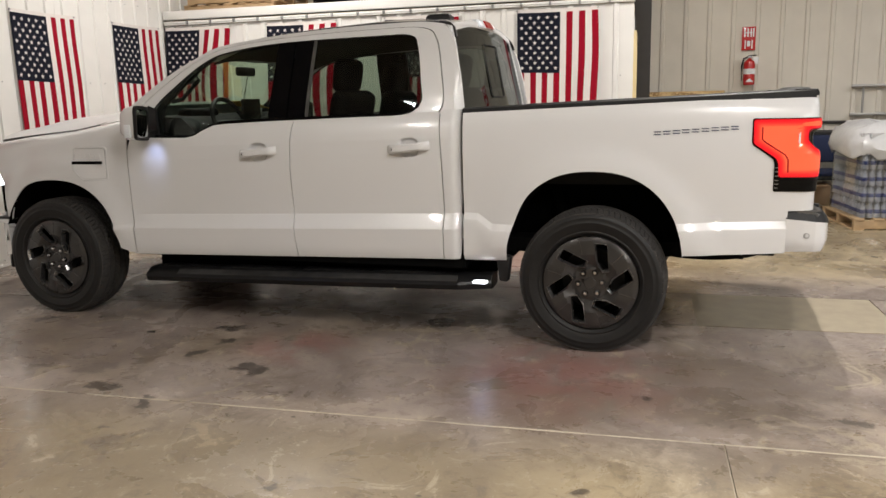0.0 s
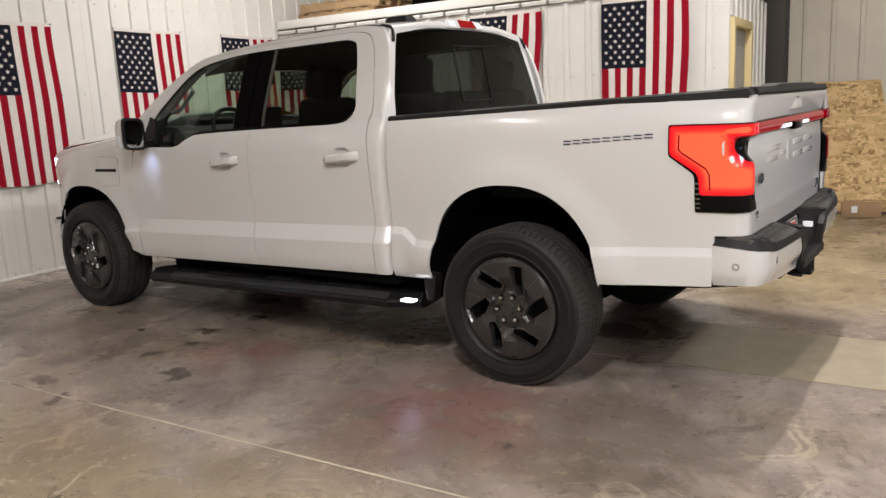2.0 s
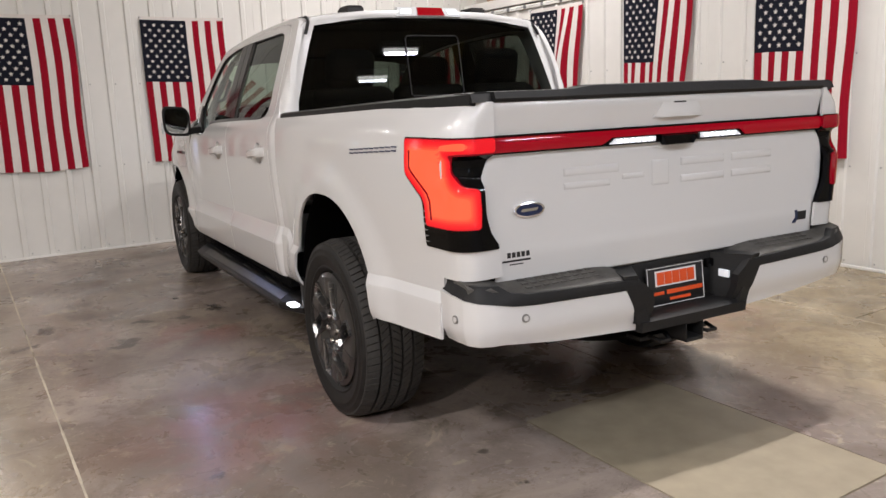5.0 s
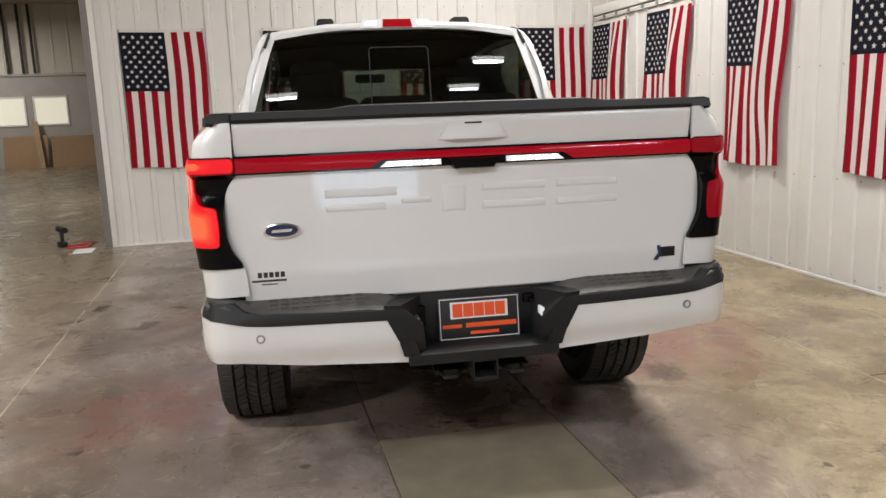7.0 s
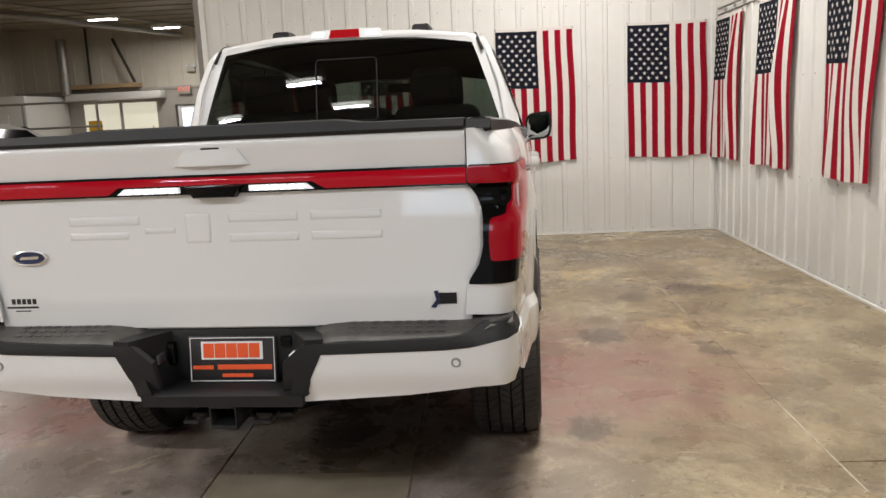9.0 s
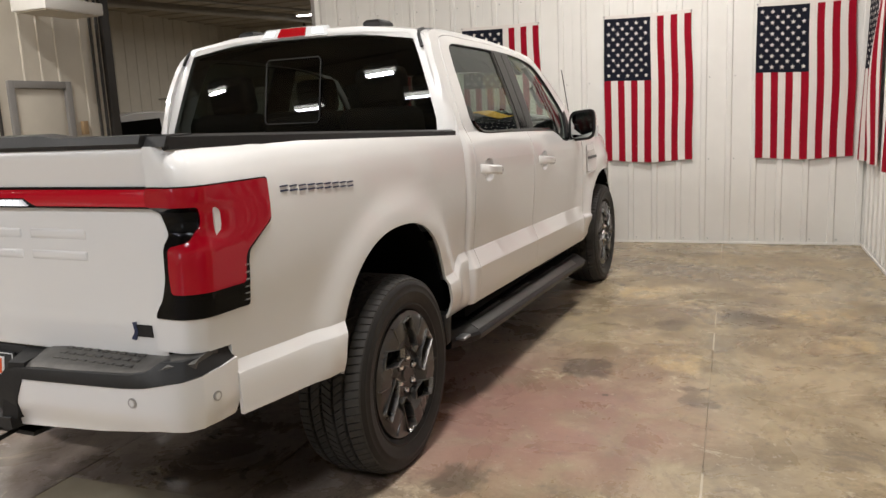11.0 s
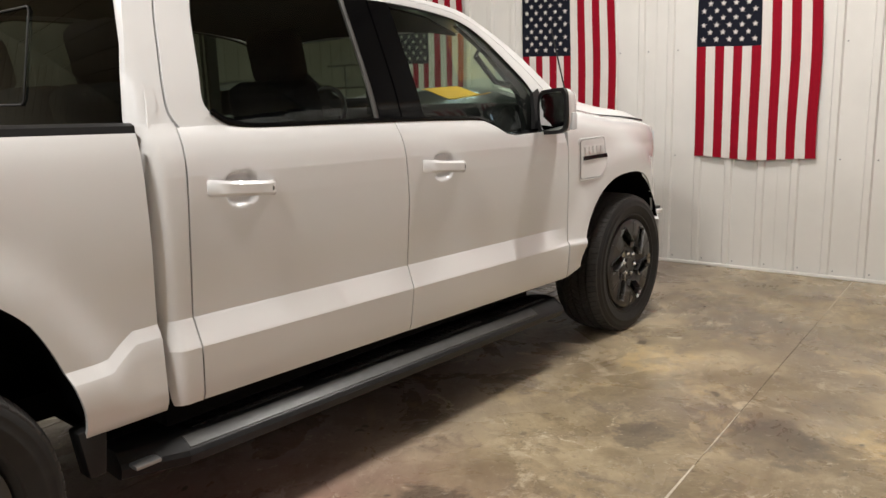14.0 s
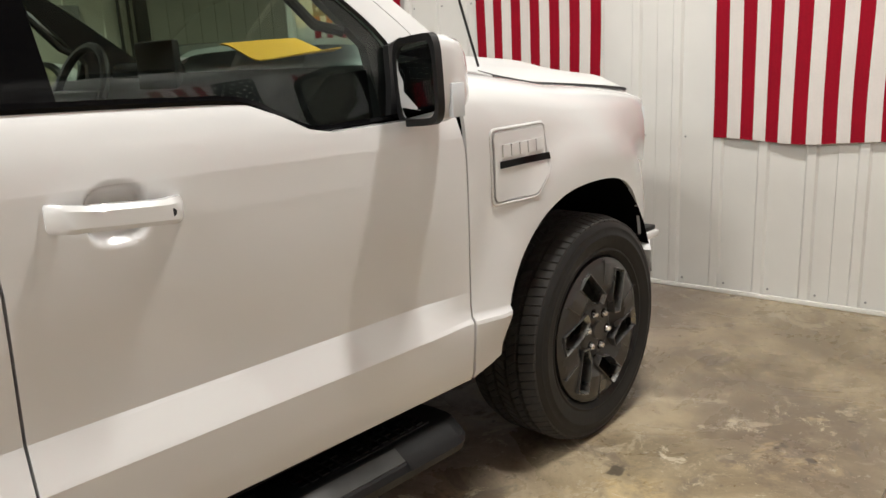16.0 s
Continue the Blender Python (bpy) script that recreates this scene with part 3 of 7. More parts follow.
part("door_handle", tube([(NORTH_END - 0.04, 4.31, 1.02), (NORTH_END + 0.03, 4.31, 1.02), (NORTH_END + 0.03, 4.20, 1.02)], 0.011), "steel", door, "steel lever handle")

# trim along the office top, its cap and the flag cable
tagged(part("trim", box(WEST + 0.03, NORTH_END + 0.02, NORTH - 0.035, NORTH + 0.05, 2.43, 2.53, 0.004), "trim"), "white steel cap along the office wall top", "trim", kind="structure")
tagged(part("trim", box(WEST + 0.03, NORTH_END + 0.01, NORTH - 0.028, NORTH - 0.004, 2.365, 2.41, 0.003), "trim"), "white channel under the office wall cap", "trim", kind="structure")
tagged(part("ceiling_office", box(WEST + 0.05, NORTH_END - 0.02, NORTH + 0.05, 5.96, 2.44, 2.50), "wood"), "plywood deck on top of the office", "deck", kind="structure")
cable = tube([(x, NORTH - 0.045, 2.385 + 0.004 * math.sin(x * 3)) for x in steps(WEST + 0.05, NORTH_END, 40)], 0.0025, 5)
cb = thing("flag_cable", "thin cable with clips along the office wall", "cable", kind="structure")
part("cable", cable, "steel", cb)
for k in range(17):
    x = WEST + 0.35 + 0.31 * k
    part("clip", box(x - 0.012, x + 0.012, NORTH - 0.052, NORTH - 0.02, 2.37, 2.41, 0.003), "steel", cb)
tagged(part("baseboard", box(WEST + 0.018, WEST + 0.032, WEST_END, NORTH - 0.03, 0.0, 0.024, 0.002), "trim"), "white steel base flashing", "baseboard", kind="structure")
tagged(part("baseboard", box(WEST + 0.033, NORTH_END, NORTH - 0.032, NORTH - 0.018, 0.0, 0.024, 0.002), "trim"), "white steel base flashing", "baseboard", kind="structure")
tagged(part("trim", box(WEST - 0.06, WEST + 0.035, WEST_END - 0.06, WEST_END - 0.001, 0.0, CEILING, 0.003), "trim"), "white steel edge cover of the partition", "trim", kind="structure")
for k in range(3):
    tagged(part("trim", box(WEST - 0.08, WEST + 0.01 - 0.02 * k, WEST_END - 0.089 - 0.026 * k, WEST_END - 0.064 - 0.026 * k, 0.0, CEILING, 0.003), "grey"), "grey steel channel at the partition edge", "trim", kind="structure")

# ceiling with ribs in its one mesh
bm = box(-22.0, 9.0, -14.5, 6.0, CEILING, CEILING + 0.05)
for k in range(34):
    x = -21.6 + 0.9 * k
    box(x - 0.03, x + 0.03, -14.5, 6.0, CEILING - 0.03, CEILING + 0.004, bm=bm)
tagged(part("ceiling", bm, "ceil"), "tan ribbed steel ceiling liner", "ceiling", kind="structure")

# floor slabs with open joints over a base
floor = thing("floor", "stained brown-grey concrete slab floor", "floor", kind="structure")
part("subfloor", box(-22.2, 9.2, -14.7, 6.2, -0.12, -0.010), "joint", floor)
XS, YS = [-22.2, -13.0, -5.41, 0.62, 9.2], [-14.7, -6.9, -2.11, -0.38, 0.44, 2.14, 6.2]
for i in range(len(XS) - 1):
    for j in range(len(YS) - 1):
        x0, x1, y0, y1 = XS[i], XS[i + 1], YS[j], YS[j + 1]
        g = 0.004
        h0, h1 = (0.001 if y == 2.14 else g for y in (y0, y1))
        if i == 2 and y0 > -2.2 and y1 < 2.2:
            x1 += 0.008
        top = 0.0
        if i == 3 and j == 3:
            part("slab", box(x0 + g, 1.79 - g, y0 + g, y1 - g, -0.012, 0.001), "patch", floor, "pale concrete patch")
            part("slab", box(1.79 + g, x1 - g, y0 + g, y1 - g, -0.012, 0.0), "floor", floor)
            continue
        part("slab", box(x0 + g, x1 - g, y0 + h0, y1 - h1, -0.012, top), "floor", floor)
bm = bmesh.new()
for y in (-2.11, 2.14):
    rng = random.Random(int(y * 100))
    for x in steps(-5.3, 8.8, 120):
        if rng.random() < 0.93 and (y < 0 or math.sin(x * 2.3 + 0.4) + 0.5 * math.sin(x * 5.1) > 0.15):
            wdt = (0.0035 if y < 0 else 0.0022) + 0.0026 * rng.random()
            box(x - 0.06, x + 0.058, y - wdt, y + wdt, -0.006, 0.0016, bm=bm)
part("joint_filler", bm, "joint", floor, "pale crumbling joint filler")

# ---- lamps ----
# Lamps at (-3.4, -5.6) and (1.2, -4.7) are unseen, added as fill.
LAMPS = [(-3.4, 1.75, 0.92), (1.0, 1.3, 1.12), (5.2, 2.3, 0.68), (5.1, -2.7, 0.90), (6.2, 1.9, 0.15), (6.1, -2.1, 0.2), (6.0, -5.2, 0.4), (-3.4, -5.6, 0.54), (1.2, -4.7, 1.40), (4.65, -7.1, 2.0)]
FAR_LAMPS = [(-11.0, -2.5, 1.0), (-11.0, -9.5, 0.6), (-19.7, -8.35, 0.55), (-17.3, -9.1, 0.55)]


def hall_lamp():
    lamp = thing("ceiling_light", "white rectangular high-bay lamp under the ceiling", "lamp", group="hall lamps")
    part("housing", box(-0.42, 0.42, -0.11, 0.11, -0.06, 0.03, 0.012), "trim", lamp)
    part("diffuser", box(-0.38, 0.38, -0.055, 0.055, -0.088, -0.058, 0.010), "led", lamp, "glowing white diffuser")
    for x in (-0.34, 0.34):
        part("hanger", tube([(x, 0, 0.03), (x, 0, 0.30)], 0.005, 6), "steel", lamp)
    return lamp


first = None
for x, y, share in LAMPS + FAR_LAMPS:
    at = pose(x, y, CEILING - 0.32, 0, 0, 90)
    if first is None:
        first = hall_lamp()
        first.matrix_basis = at
    else:
        copy_thing(first, at)
    data = bpy.data.lights.new("hall_light", "AREA")
    data.shape, data.size, data.size_y = "RECTANGLE", 0.70, 0.10
    data.energy, data.color = LAMP_POWER * share, (0.93, 0.96, 1.0) if x > 4.8 else (1.0, 0.945, 0.875)
    light = new("hall_light", data)
    light.matrix_basis = pose(x, y, CEILING - 0.44, 0, 0, 90)


# ---- flags ----
def star_mesh():
    bm = bmesh.new()
    mid = bm.verts.new((0, 0, 0.001))
    pts = []
    for k in range(10):
        rad, a = (0.0235 if k % 2 == 0 else 0.0092), math.pi / 2 + k * math.pi / 5
        pts.append(bm.verts.new((rad * math.cos(a), rad * math.sin(a), 0)))
    for k in range(10):
        bm.faces.new((mid, pts[k], pts[(k + 1) % 10]))
    return finish("star", bm, "white_cloth", 180)


STAR = star_mesh()


def flag(lay, seed, folds, swing, drop=1.48, wide=0.86, pinch=0.0, lean=0.0):
    """A hanging flag: header band, navy canton with fifty stars, thirteen upright stripes; lay(u, w, z)."""
    rng = random.Random(seed)
    ph = [rng.uniform(0, 6.28) for _ in range(4)]
    ob = thing("flag", "hanging cotton flag, navy star field over red and white stripes", "flag", group="flags on the walls")
    top = 2.335

    def cloth(u, v):
        """u across, v down, both 0..1."""
        wob = folds * v * (math.sin(9.0 * u + ph[0] + 1.6 * v) * 0.6 + 0.4 * math.sin(19.0 * u + ph[1]))
        side = swing * (v ** 1.3) * (u - 0.35) + 0.012 * v * math.sin(4 * v + ph[2])
        side += folds * 0.35 * v * math.sin(14 * u + ph[3])
        sag = 0.006 * math.sin(math.pi * u) + 0.008 * math.sin(7 * u + ph[1]) * v
        # a pleat beside the star field draws the stripes together, and the free edge swings across
        side -= pinch * math.sin(math.pi * min(1.0, v * 1.15)) * math.exp(-((u - 0.66) / 0.22) ** 2)
        side += -lean * u * ease(0.0, 0.75, v) + 0.010 * u * math.sin(7.5 * v + ph[2])
        out = 0.8 * pinch * math.sin(math.pi * min(1.0, v * 1.05)) * math.exp(-((u - 0.80 + 0.15 * v) / 0.11) ** 2)
        return (u * wide + side, max(0.014, 0.020 + 0.012 * v + wob) + out, top - drop * v - sag)

    def patch(name, u0, u1, v0, v1, material, nu, nv, lift=0.0):
        bm = bmesh.new()
        g = []
        for j in range(nv + 1):
            row = []
            for i in range(nu + 1):
                a, w, z = cloth(u0 + (u1 - u0) * i / nu, v0 + (v1 - v0) * j / nv)
                row.append(bm.verts.new(lay(a, w + lift, z)))
            g.append(row)
        for j in range(nv):
            for i in range(nu):
                bm.faces.new((g[j][i], g[j][i + 1], g[j + 1][i + 1], g[j + 1][i]))
        return part(name, bm, material, ob, sharp=180)

    cu, cv = 7 / 13, 0.442
    patch("header", 0, 1, 0, 0.022, "white_cloth", 13, 1)
    patch("canton", 0, cu, 0.022, cv, "navy", 16, 18)
    for k in range(13):
        patch("stripe", k / 13, (k + 1) / 13, cv if k < 7 else 0.022, 1.0, "red" if k % 2 == 0 else "white_cloth", 3, 20 if k < 7 else 34)
    for r in range(11):
        for c in range(9):
            if (r + c) % 2:
                continue
            # nine rows and eleven columns once the flag is turned upright
            cx, cy = cu * (c + 1) / 10, 0.022 + (cv - 0.022) * (r + 1) / 12
            x, w, z = cloth(cx, cy)
            x2, w2, z2 = cloth(cx + 0.02, cy)
            x3, w3, z3 = cloth(cx, cy + 0.02)
            mid = lay(x, w + 0.002, z)
            ax = (lay(x2, w2, z2) - lay(x, w, z)).normalized()
            down = (lay(x3, w3, z3) - lay(x, w, z)).normalized()
            out = down.cross(ax).normalized()
            star = new("star", STAR)
            star.parent = ob
            star.matrix_basis = Matrix((ax, out.cross(ax) * -1, out)).transposed().to_4x4()
            star.matrix_basis = Matrix.Translation(mid) @ Matrix((ax, out.cross(ax), out)).transposed().to_4x4()
    for u in (0.0, 1.0):
        x, w, z = cloth(u, 0.008)
        c = lay(x, w + 0.003, z)
        part("pin", box(c.x - 0.008, c.x + 0.008, c.y - 0.008, c.y + 0.008, c.z - 0.008, c.z + 0.008, 0.003), "steel", ob)
    return ob


for k, y in enumerate((-2.07, -0.57, 0.965, 2.42)):
    flag(lambda u, w, z, y=y: Vector((WEST + 0.005 + w, y + u, z)), 11 + k, 0.014, 0.012)
for k, x in enumerate((-5.36, -4.02, -2.57, -1.07)):
    flag(lambda u, w, z, x=x: Vector((x + u, NORTH - 0.02 - w, z)), 31 + k, 0.04 if k < 3 else 0.025, 0.07 if k < 3 else 0.03, drop=1.50, pinch=(0.05, 0.055, 0.035, 0.015)[k], lean=(0.10, 0.11, 0.12, 0.03)[k])


# ---- the pickup ----
truck = thing("pickup_truck", "pearl white four-door electric pickup with dark grey wheels", "pickup truck", pose(0.067, -0.006, 0, 0, 0, -3.75))
RAKE = 0.024

DOOR_PROFILE = ([0.44, 0.452, 0.47, 0.50, 0.60, 0.652, 0.661, 0.734, 0.742, 0.80, 0.90, 1.00, 1.10, 1.18, 1.23, 1.27, 1.30, 1.325, 1.36],
                [0.93, 0.955, 0.978, 0.990, 1.000, 1.004, 1.001, 0.972, 0.968, 0.972, 0.981, 0.988, 0.992, 0.992, 0.987, 0.976, 0.961, 0.944, 0.93])
FENDER_PROFILE = ([0.44, 0.452, 0.47, 0.50, 0.60, 0.644, 0.654, 0.668, 0.70, 0.80, 0.90, 1.00, 1.10, 1.18, 1.23, 1.27, 1.295, 1.312, 1.32],
                  [0.93, 0.955, 0.978, 0.988, 0.996, 0.999, 0.997, 0.986, 0.984, 0.985, 0.988, 0.990, 0.990, 0.986, 0.976, 0.957, 0.925, 0.875, 0.82])
BED_PROFILE = ([0.48, 0.50, 0.53, 0.56, 0.60, 0.690, 0.700, 0.737, 0.85, 1.0, 1.1, 1.2, 1.28, 1.33, 1.36, 1.385, 1.42],
               [0.94, 0.968, 0.984, 0.9865, 0.987, 0.9865, 0.9845, 0.9675, 0.974, 0.986, 0.990, 0.989, 0.983, 0.972, 0.958, 0.94, 0.93])

DOOR_FOLDS = (0.652, 0.661, 0.734, 0.742)


def flare(x, z):
    best = 0.0
    for cx in (0.0, -3.68):
        r = math.hypot(x - cx, (z - 0.44) * 0.95)
        if z > 0.5 and r < 0.75:
            best = max(best, 0.024 * (1 - ease(0.575, 0.685, r)) * ease(0.5, 0.62, z))
    return best


def taper(x):
    t = 0.0
    if x > 0.35:
        t = 0.040 * ((min(x, 1.12) - 0.35) / 0.75) ** 2
    if x < -3.6:
        t = 0.14 * ((-3.6 - x) / 0.7) ** 2
    return t


def lower_half(x, zr, kind):
    if kind == "bed":
        y = float(np.interp(zr, *BED_PROFILE))
    elif kind == "fender":
        y = float(np.interp(zr, *FENDER_PROFILE))
    else:
        f = ease(-3.0, -2.83, x)
        y = f * float(np.interp(zr, *DOOR_PROFILE)) + (1 - f) * float(np.interp(zr, *FENDER_PROFILE))
    return y


def hood_edge(x):
    return float(np.interp(x, [-4.45, -4.25, -3.85, -3.56, -3.42, -3.2, -3.0], [1.17, 1.203, 1.240, 1.264, 1.287, 1.322, 1.340]))


def side_lay(sign, kind):
    def lay(u, v, w):
        if kind == "bed":
            c, r = 1.055, 0.065
            lift = float(np.interp(u, [-0.73, -0.645, -0.56, -0.43, -0.36, 0.40, 0.55, 0.95], [0.036, 0.034, -0.024, -0.026, 0.0, 0.0, 0.006, 0.022]))
            z = v + lift * ease(0.52, 0.70, v) * ease(1.0, 0.78, v)
            y0 = lower_half(u, v, kind) + flare(u, v) - taper(u) - 0.022 * ease(0.75, 1.06, u) * ease(1.33, 1.39, v)
            if u <= c:
                return Vector((u, sign * (y0 + w), z))
            a = (u - c) / r
            if a <= math.pi / 2:
                return Vector((c + (r + w) * math.sin(a), sign * (y0 - r + (r + w) * math.cos(a)), z))
            turn, wide = c + r * math.pi / 2, y0 - r
            inner = max(wide - (1.236 - turn), 0.8058) if v > 1.2 else wide - (1.236 - turn)
            return Vector((c + r + w, sign * (wide + (inner - wide) * (u - turn) / (1.236 - turn)), z))
        z = v + RAKE * (u + 1.8)
        if kind == "fender":
            y = lower_half(u, v, kind) + flare(u, z) - taper(u) * (1 if v < 1.25 else 0.9)
            if v > 0.95:
                top = hood_edge(u)
                base = 0.95 + RAKE * (u + 1.8)
                z = base + (v - 0.95) / (1.32 - 0.95) * (top - base)
            return Vector((u, sign * (y + w), z))
        return Vector((u, sign * (lower_half(u, v, kind) + flare(u, z) - dish(u, z) + w), z))
    return lay


HANDLES = ((-2.04, 1.122), (-1.05, 1.147))


def dish(x, z):
    """The scooped pocket behind a door handle."""
    d = 0.0
    for hx, hz in HANDLES:
        r = abs((x - hx) / 0.062) ** 3 + abs((z - hz) / 0.056) ** 3
        d = max(d, 0.022 * ease(1.05, 0.40, r))
    return d


def raked(pts):
    return [(x, z - RAKE * (x + 1.8)) for x, z in pts]


def arch(cx, half, base, high, a0, a1, n=56):
    out = []
    for i in range(n + 1):
        a = radians(a0 + (a1 - a0) * i / n)
        c, s = math.cos(a), math.sin(a)
        p = 2 / 2.35
        out.append((cx + half * math.copysign(abs(c) ** p, c), base + high * max(0, math.copysign(abs(s) ** p, s))))
    return out


DXCUT = sorted(steps(-4.6, 1.4, 110) + steps(-2.105, -1.975, 20) + steps(-1.115, -0.985, 20))
XCUT, DOORV, FENDV, BEDV = steps(-4.6, 1.4, 110), sorted(DOOR_PROFILE[0] + [0.55, 0.648, 0.665, 0.70, 0.730, 0.746, 0.85, 0.95, 1.04] + steps(1.055, 1.20, 22)), sorted(FENDER_PROFILE[0] + [0.55, 0.634, 0.678, 0.75, 0.85, 0.95, 1.05, 1.14]), sorted(BED_PROFILE[0] + [0.58, 0.65, 0.712, 0.725, 0.75, 0.80, 0.90, 0.95, 1.05, 1.15, 1.24])

FRONT_DOOR = [(-3.012, 0.446), (-1.8085, 0.474), (-1.8265, 0.74), (-1.8305, 1.02), (-1.818, 1.20), (-1.80, 1.318), (-1.95, 1.313), (-2.20, 1.303), (-2.36, 1.290), (-2.43, 1.262), (-2.50, 1.226), (-2.56, 1.214), (-2.82, 1.216), (-2.97, 1.232), (-3.0, 1.21), (-3.018, 1.12), (-3.018, 0.75)]
REAR_DOOR = [(-1.8025, 0.475), (-0.853, 0.496), (-0.849, 0.78), (-0.853, 1.02), (-0.868, 1.345), (-1.02, 1.345), (-1.10, 1.334), (-1.17, 1.328), (-1.50, 1.323), (-1.795, 1.318), (-1.812, 1.20), (-1.8245, 1.02), (-1.8205, 0.74)]
FENDER = [(-3.024, 0.446)] + arch(-3.645, 0.50, 0.43, 0.51, 4, 158) + [(-4.16, 0.66), (-4.19, 0.90), (-4.26, 1.0), (-4.30, 1.165), (-4.07, 1.205), (-3.48, 1.299), (-3.024, 1.342), (-3.024, 0.75)]
CORNER = [(-0.847, 0.495), (-0.738, 0.497), (-0.736, 1.0), (-0.742, 1.36), (-0.862, 1.36), (-0.847, 1.02), (-0.843, 0.78)]
BED = [(-0.729, 0.492), (-0.478, 0.497)] + arch(0.005, 0.483, 0.45, 0.565, 175, 8)[0:] + [(0.487, 0.568), (0.985, 0.588), (0.992, 0.79), (1.236, 0.795), (1.236, 0.905), (1.17, 0.925), (1.17, 1.09), (1.03, 1.11), (1.03, 1.235), (1.17, 1.235), (1.236, 1.279), (1.236, 1.392), (1.06, 1.395), (-0.722, 1.338)]

for sign, side in ((-1, "left"), (1, "right")):
    fender = part("front_fender", sheet(raked(FENDER[:-5]) + [(-4.30, 1.32), (-4.07, 1.32), (-3.48, 1.32), (-3.024, 1.32), (-3.024, 0.78)], XCUT, FENDV, side_lay(sign, "fender"), 0.012, (0.644, 0.654)), "paint", truck, sharp=50)
    fdoor = part("front_door", sheet(raked(FRONT_DOOR), DXCUT, DOORV, side_lay(sign, "door"), 0.03, DOOR_FOLDS), "paint", truck, sharp=50)
    rdoor = part("rear_door", sheet(raked(REAR_DOOR), DXCUT, DOORV, side_lay(sign, "door"), 0.03, DOOR_FOLDS), "paint", truck, sharp=50)
    part("cab_corner", sheet(raked(CORNER), steps(-0.86, -0.73, 6), DOORV, lambda u, v, w, s=sign: side_lay(s, "door")(u, v, w) + Vector((0, -s * 0.05 * ease(-0.80, -0.735, u) ** 2, 0)), 0.02, DOOR_FOLDS), "paint", truck, sharp=50)
    bed = part("bed_side", sheet(BED, XCUT + steps(-0.72, -0.45, 18) + [1.08, 1.1, 1.12, 1.14, 1.157], BEDV, side_lay(sign, "bed"), 0.012, (0.700, 0.737)), "paint", truck, sharp=50)

    # lettering strip as plain slanted bars
    lay = side_lay(sign, "bed")
    for k in range(9):
        u = 0.320 + k * 0.0475
        if sign > 0:
            u = 0.745 - k * 0.0475 - 0.038
        zz = 0.003 * (k if sign < 0 else 8 - k)
        for z0, z1 in ((1.2055, 1.2105), (1.2195, 1.2245)):
            part("badge_bar", prism([(u, z0 + zz), (u + 0.036, z0 + zz), (u + 0.036, z1 + zz), (u, z1 + zz)], lambda p, q, w: lay(p, q, 0.003 - w), 0.004), "decal", bed)

    # handles with their scooped pockets
    for dr, hx, hz in ((fdoor, -2.04, 1.122), (rdoor, -1.05, 1.147)):
        dl = side_lay(sign, "door")

        def on(u, v, w, dl=dl):
            return dl(u, v - RAKE * (u + 1.8), w + dish(u, v))
        grip = bmesh.new()
        rings = []
        for i, u in enumerate(steps(hx - 0.128, hx + 0.128, 14)):
            e = abs(u - hx) / 0.128
            off = 0.045 * (1 - e ** 5)
            tilt = 0.012 * (u - hx) / 0.128
            h = 0.0235 if e < 0.7 else 0.0255
            rings.append([on(u, hz + tilt + h * cc, 0.004 + off - 0.018 + 0.018 * ww) for cc, ww in ((-1, -0.6), (-1, 0.5), (-0.6, 1), (0.6, 1), (1, 0.5), (1, -0.6))])
        loft(rings, bm=grip)
        handle = part("door_handle", grip, "paint", dr)
        kx = hx - 0.085
        part("key_button", prism([(kx + 0.008 * math.cos(a), hz - 0.009 + 0.008 * math.sin(a)) for a in [6.2832 * k / 10 for k in range(10)]], lambda u, v, w: on(u, v, 0.0425 - w), 0.02), "black", handle)

    # upper body: pillars and roof rail, with the door cut as a real gap
    O = [(-3.12, 1.345), (-3.05, 1.415), (-2.80, 1.588), (-2.56, 1.712), (-2.34, 1.788), (-1.835, 1.843), (-1.30, 1.868), (-0.96, 1.862), (-0.835, 1.79), (-0.775, 1.58), (-0.748, 1.40), (-0.742, 1.33)]
    I = [(-2.85, 1.222), (-2.865, 1.385), (-2.68, 1.555), (-2.46, 1.700), (-2.24, 1.755), (-1.90, 1.786), (-1.32, 1.798), (-1.09, 1.792), (-1.035, 1.72), (-0.998, 1.52), (-0.985, 1.405), (-1.06, 1.342)]

    def glaze(x, z):
        y = float(np.interp(z, [1.18, 1.30, 1.36, 1.45, 1.60, 1.79, 1.85, 1.89], [0.962, 0.950, 0.938, 0.912, 0.858, 0.787, 0.752, 0.715]))
        return y - 0.05 * ease(-2.3, -3.2, x) - 0.05 * ease(-0.80, -0.735, x) ** 2

    def up(x, z, w, s=sign):
        return Vector((x, s * (glaze(x, z) + w), z))

    def smooth_line(pts, n=6):
        out = []
        for i in range(len(pts) - 1):
            p0, p1, p2, p3 = pts[max(i - 1, 0)], pts[i], pts[i + 1], pts[min(i + 2, len(pts) - 1)]
            for k in range(n):
                t = k / n
                out.append(tuple(0.5 * (2 * p1[d] + (p2[d] - p0[d]) * t + (2 * p0[d] - 5 * p1[d] + 4 * p2[d] - p3[d]) * t * t + (3 * p1[d] - p0[d] - 3 * p2[d] + p3[d]) * t ** 3) for d in (0, 1)))
        return out + [pts[-1]]
    SO, SI = smooth_line(O), smooth_line(I)

    def strip(f0, f1, w0, w1, rows=5):
        """A band between fractions f0 and f1 of the way from roof edge to glass."""
        bm = bmesh.new()
        g = []
        for (ox, oz), (ix, iz) in zip(SO, SI):
            line = []
            for r in range(rows + 1):
                f = f0 + (f1 - f0) * r / rows
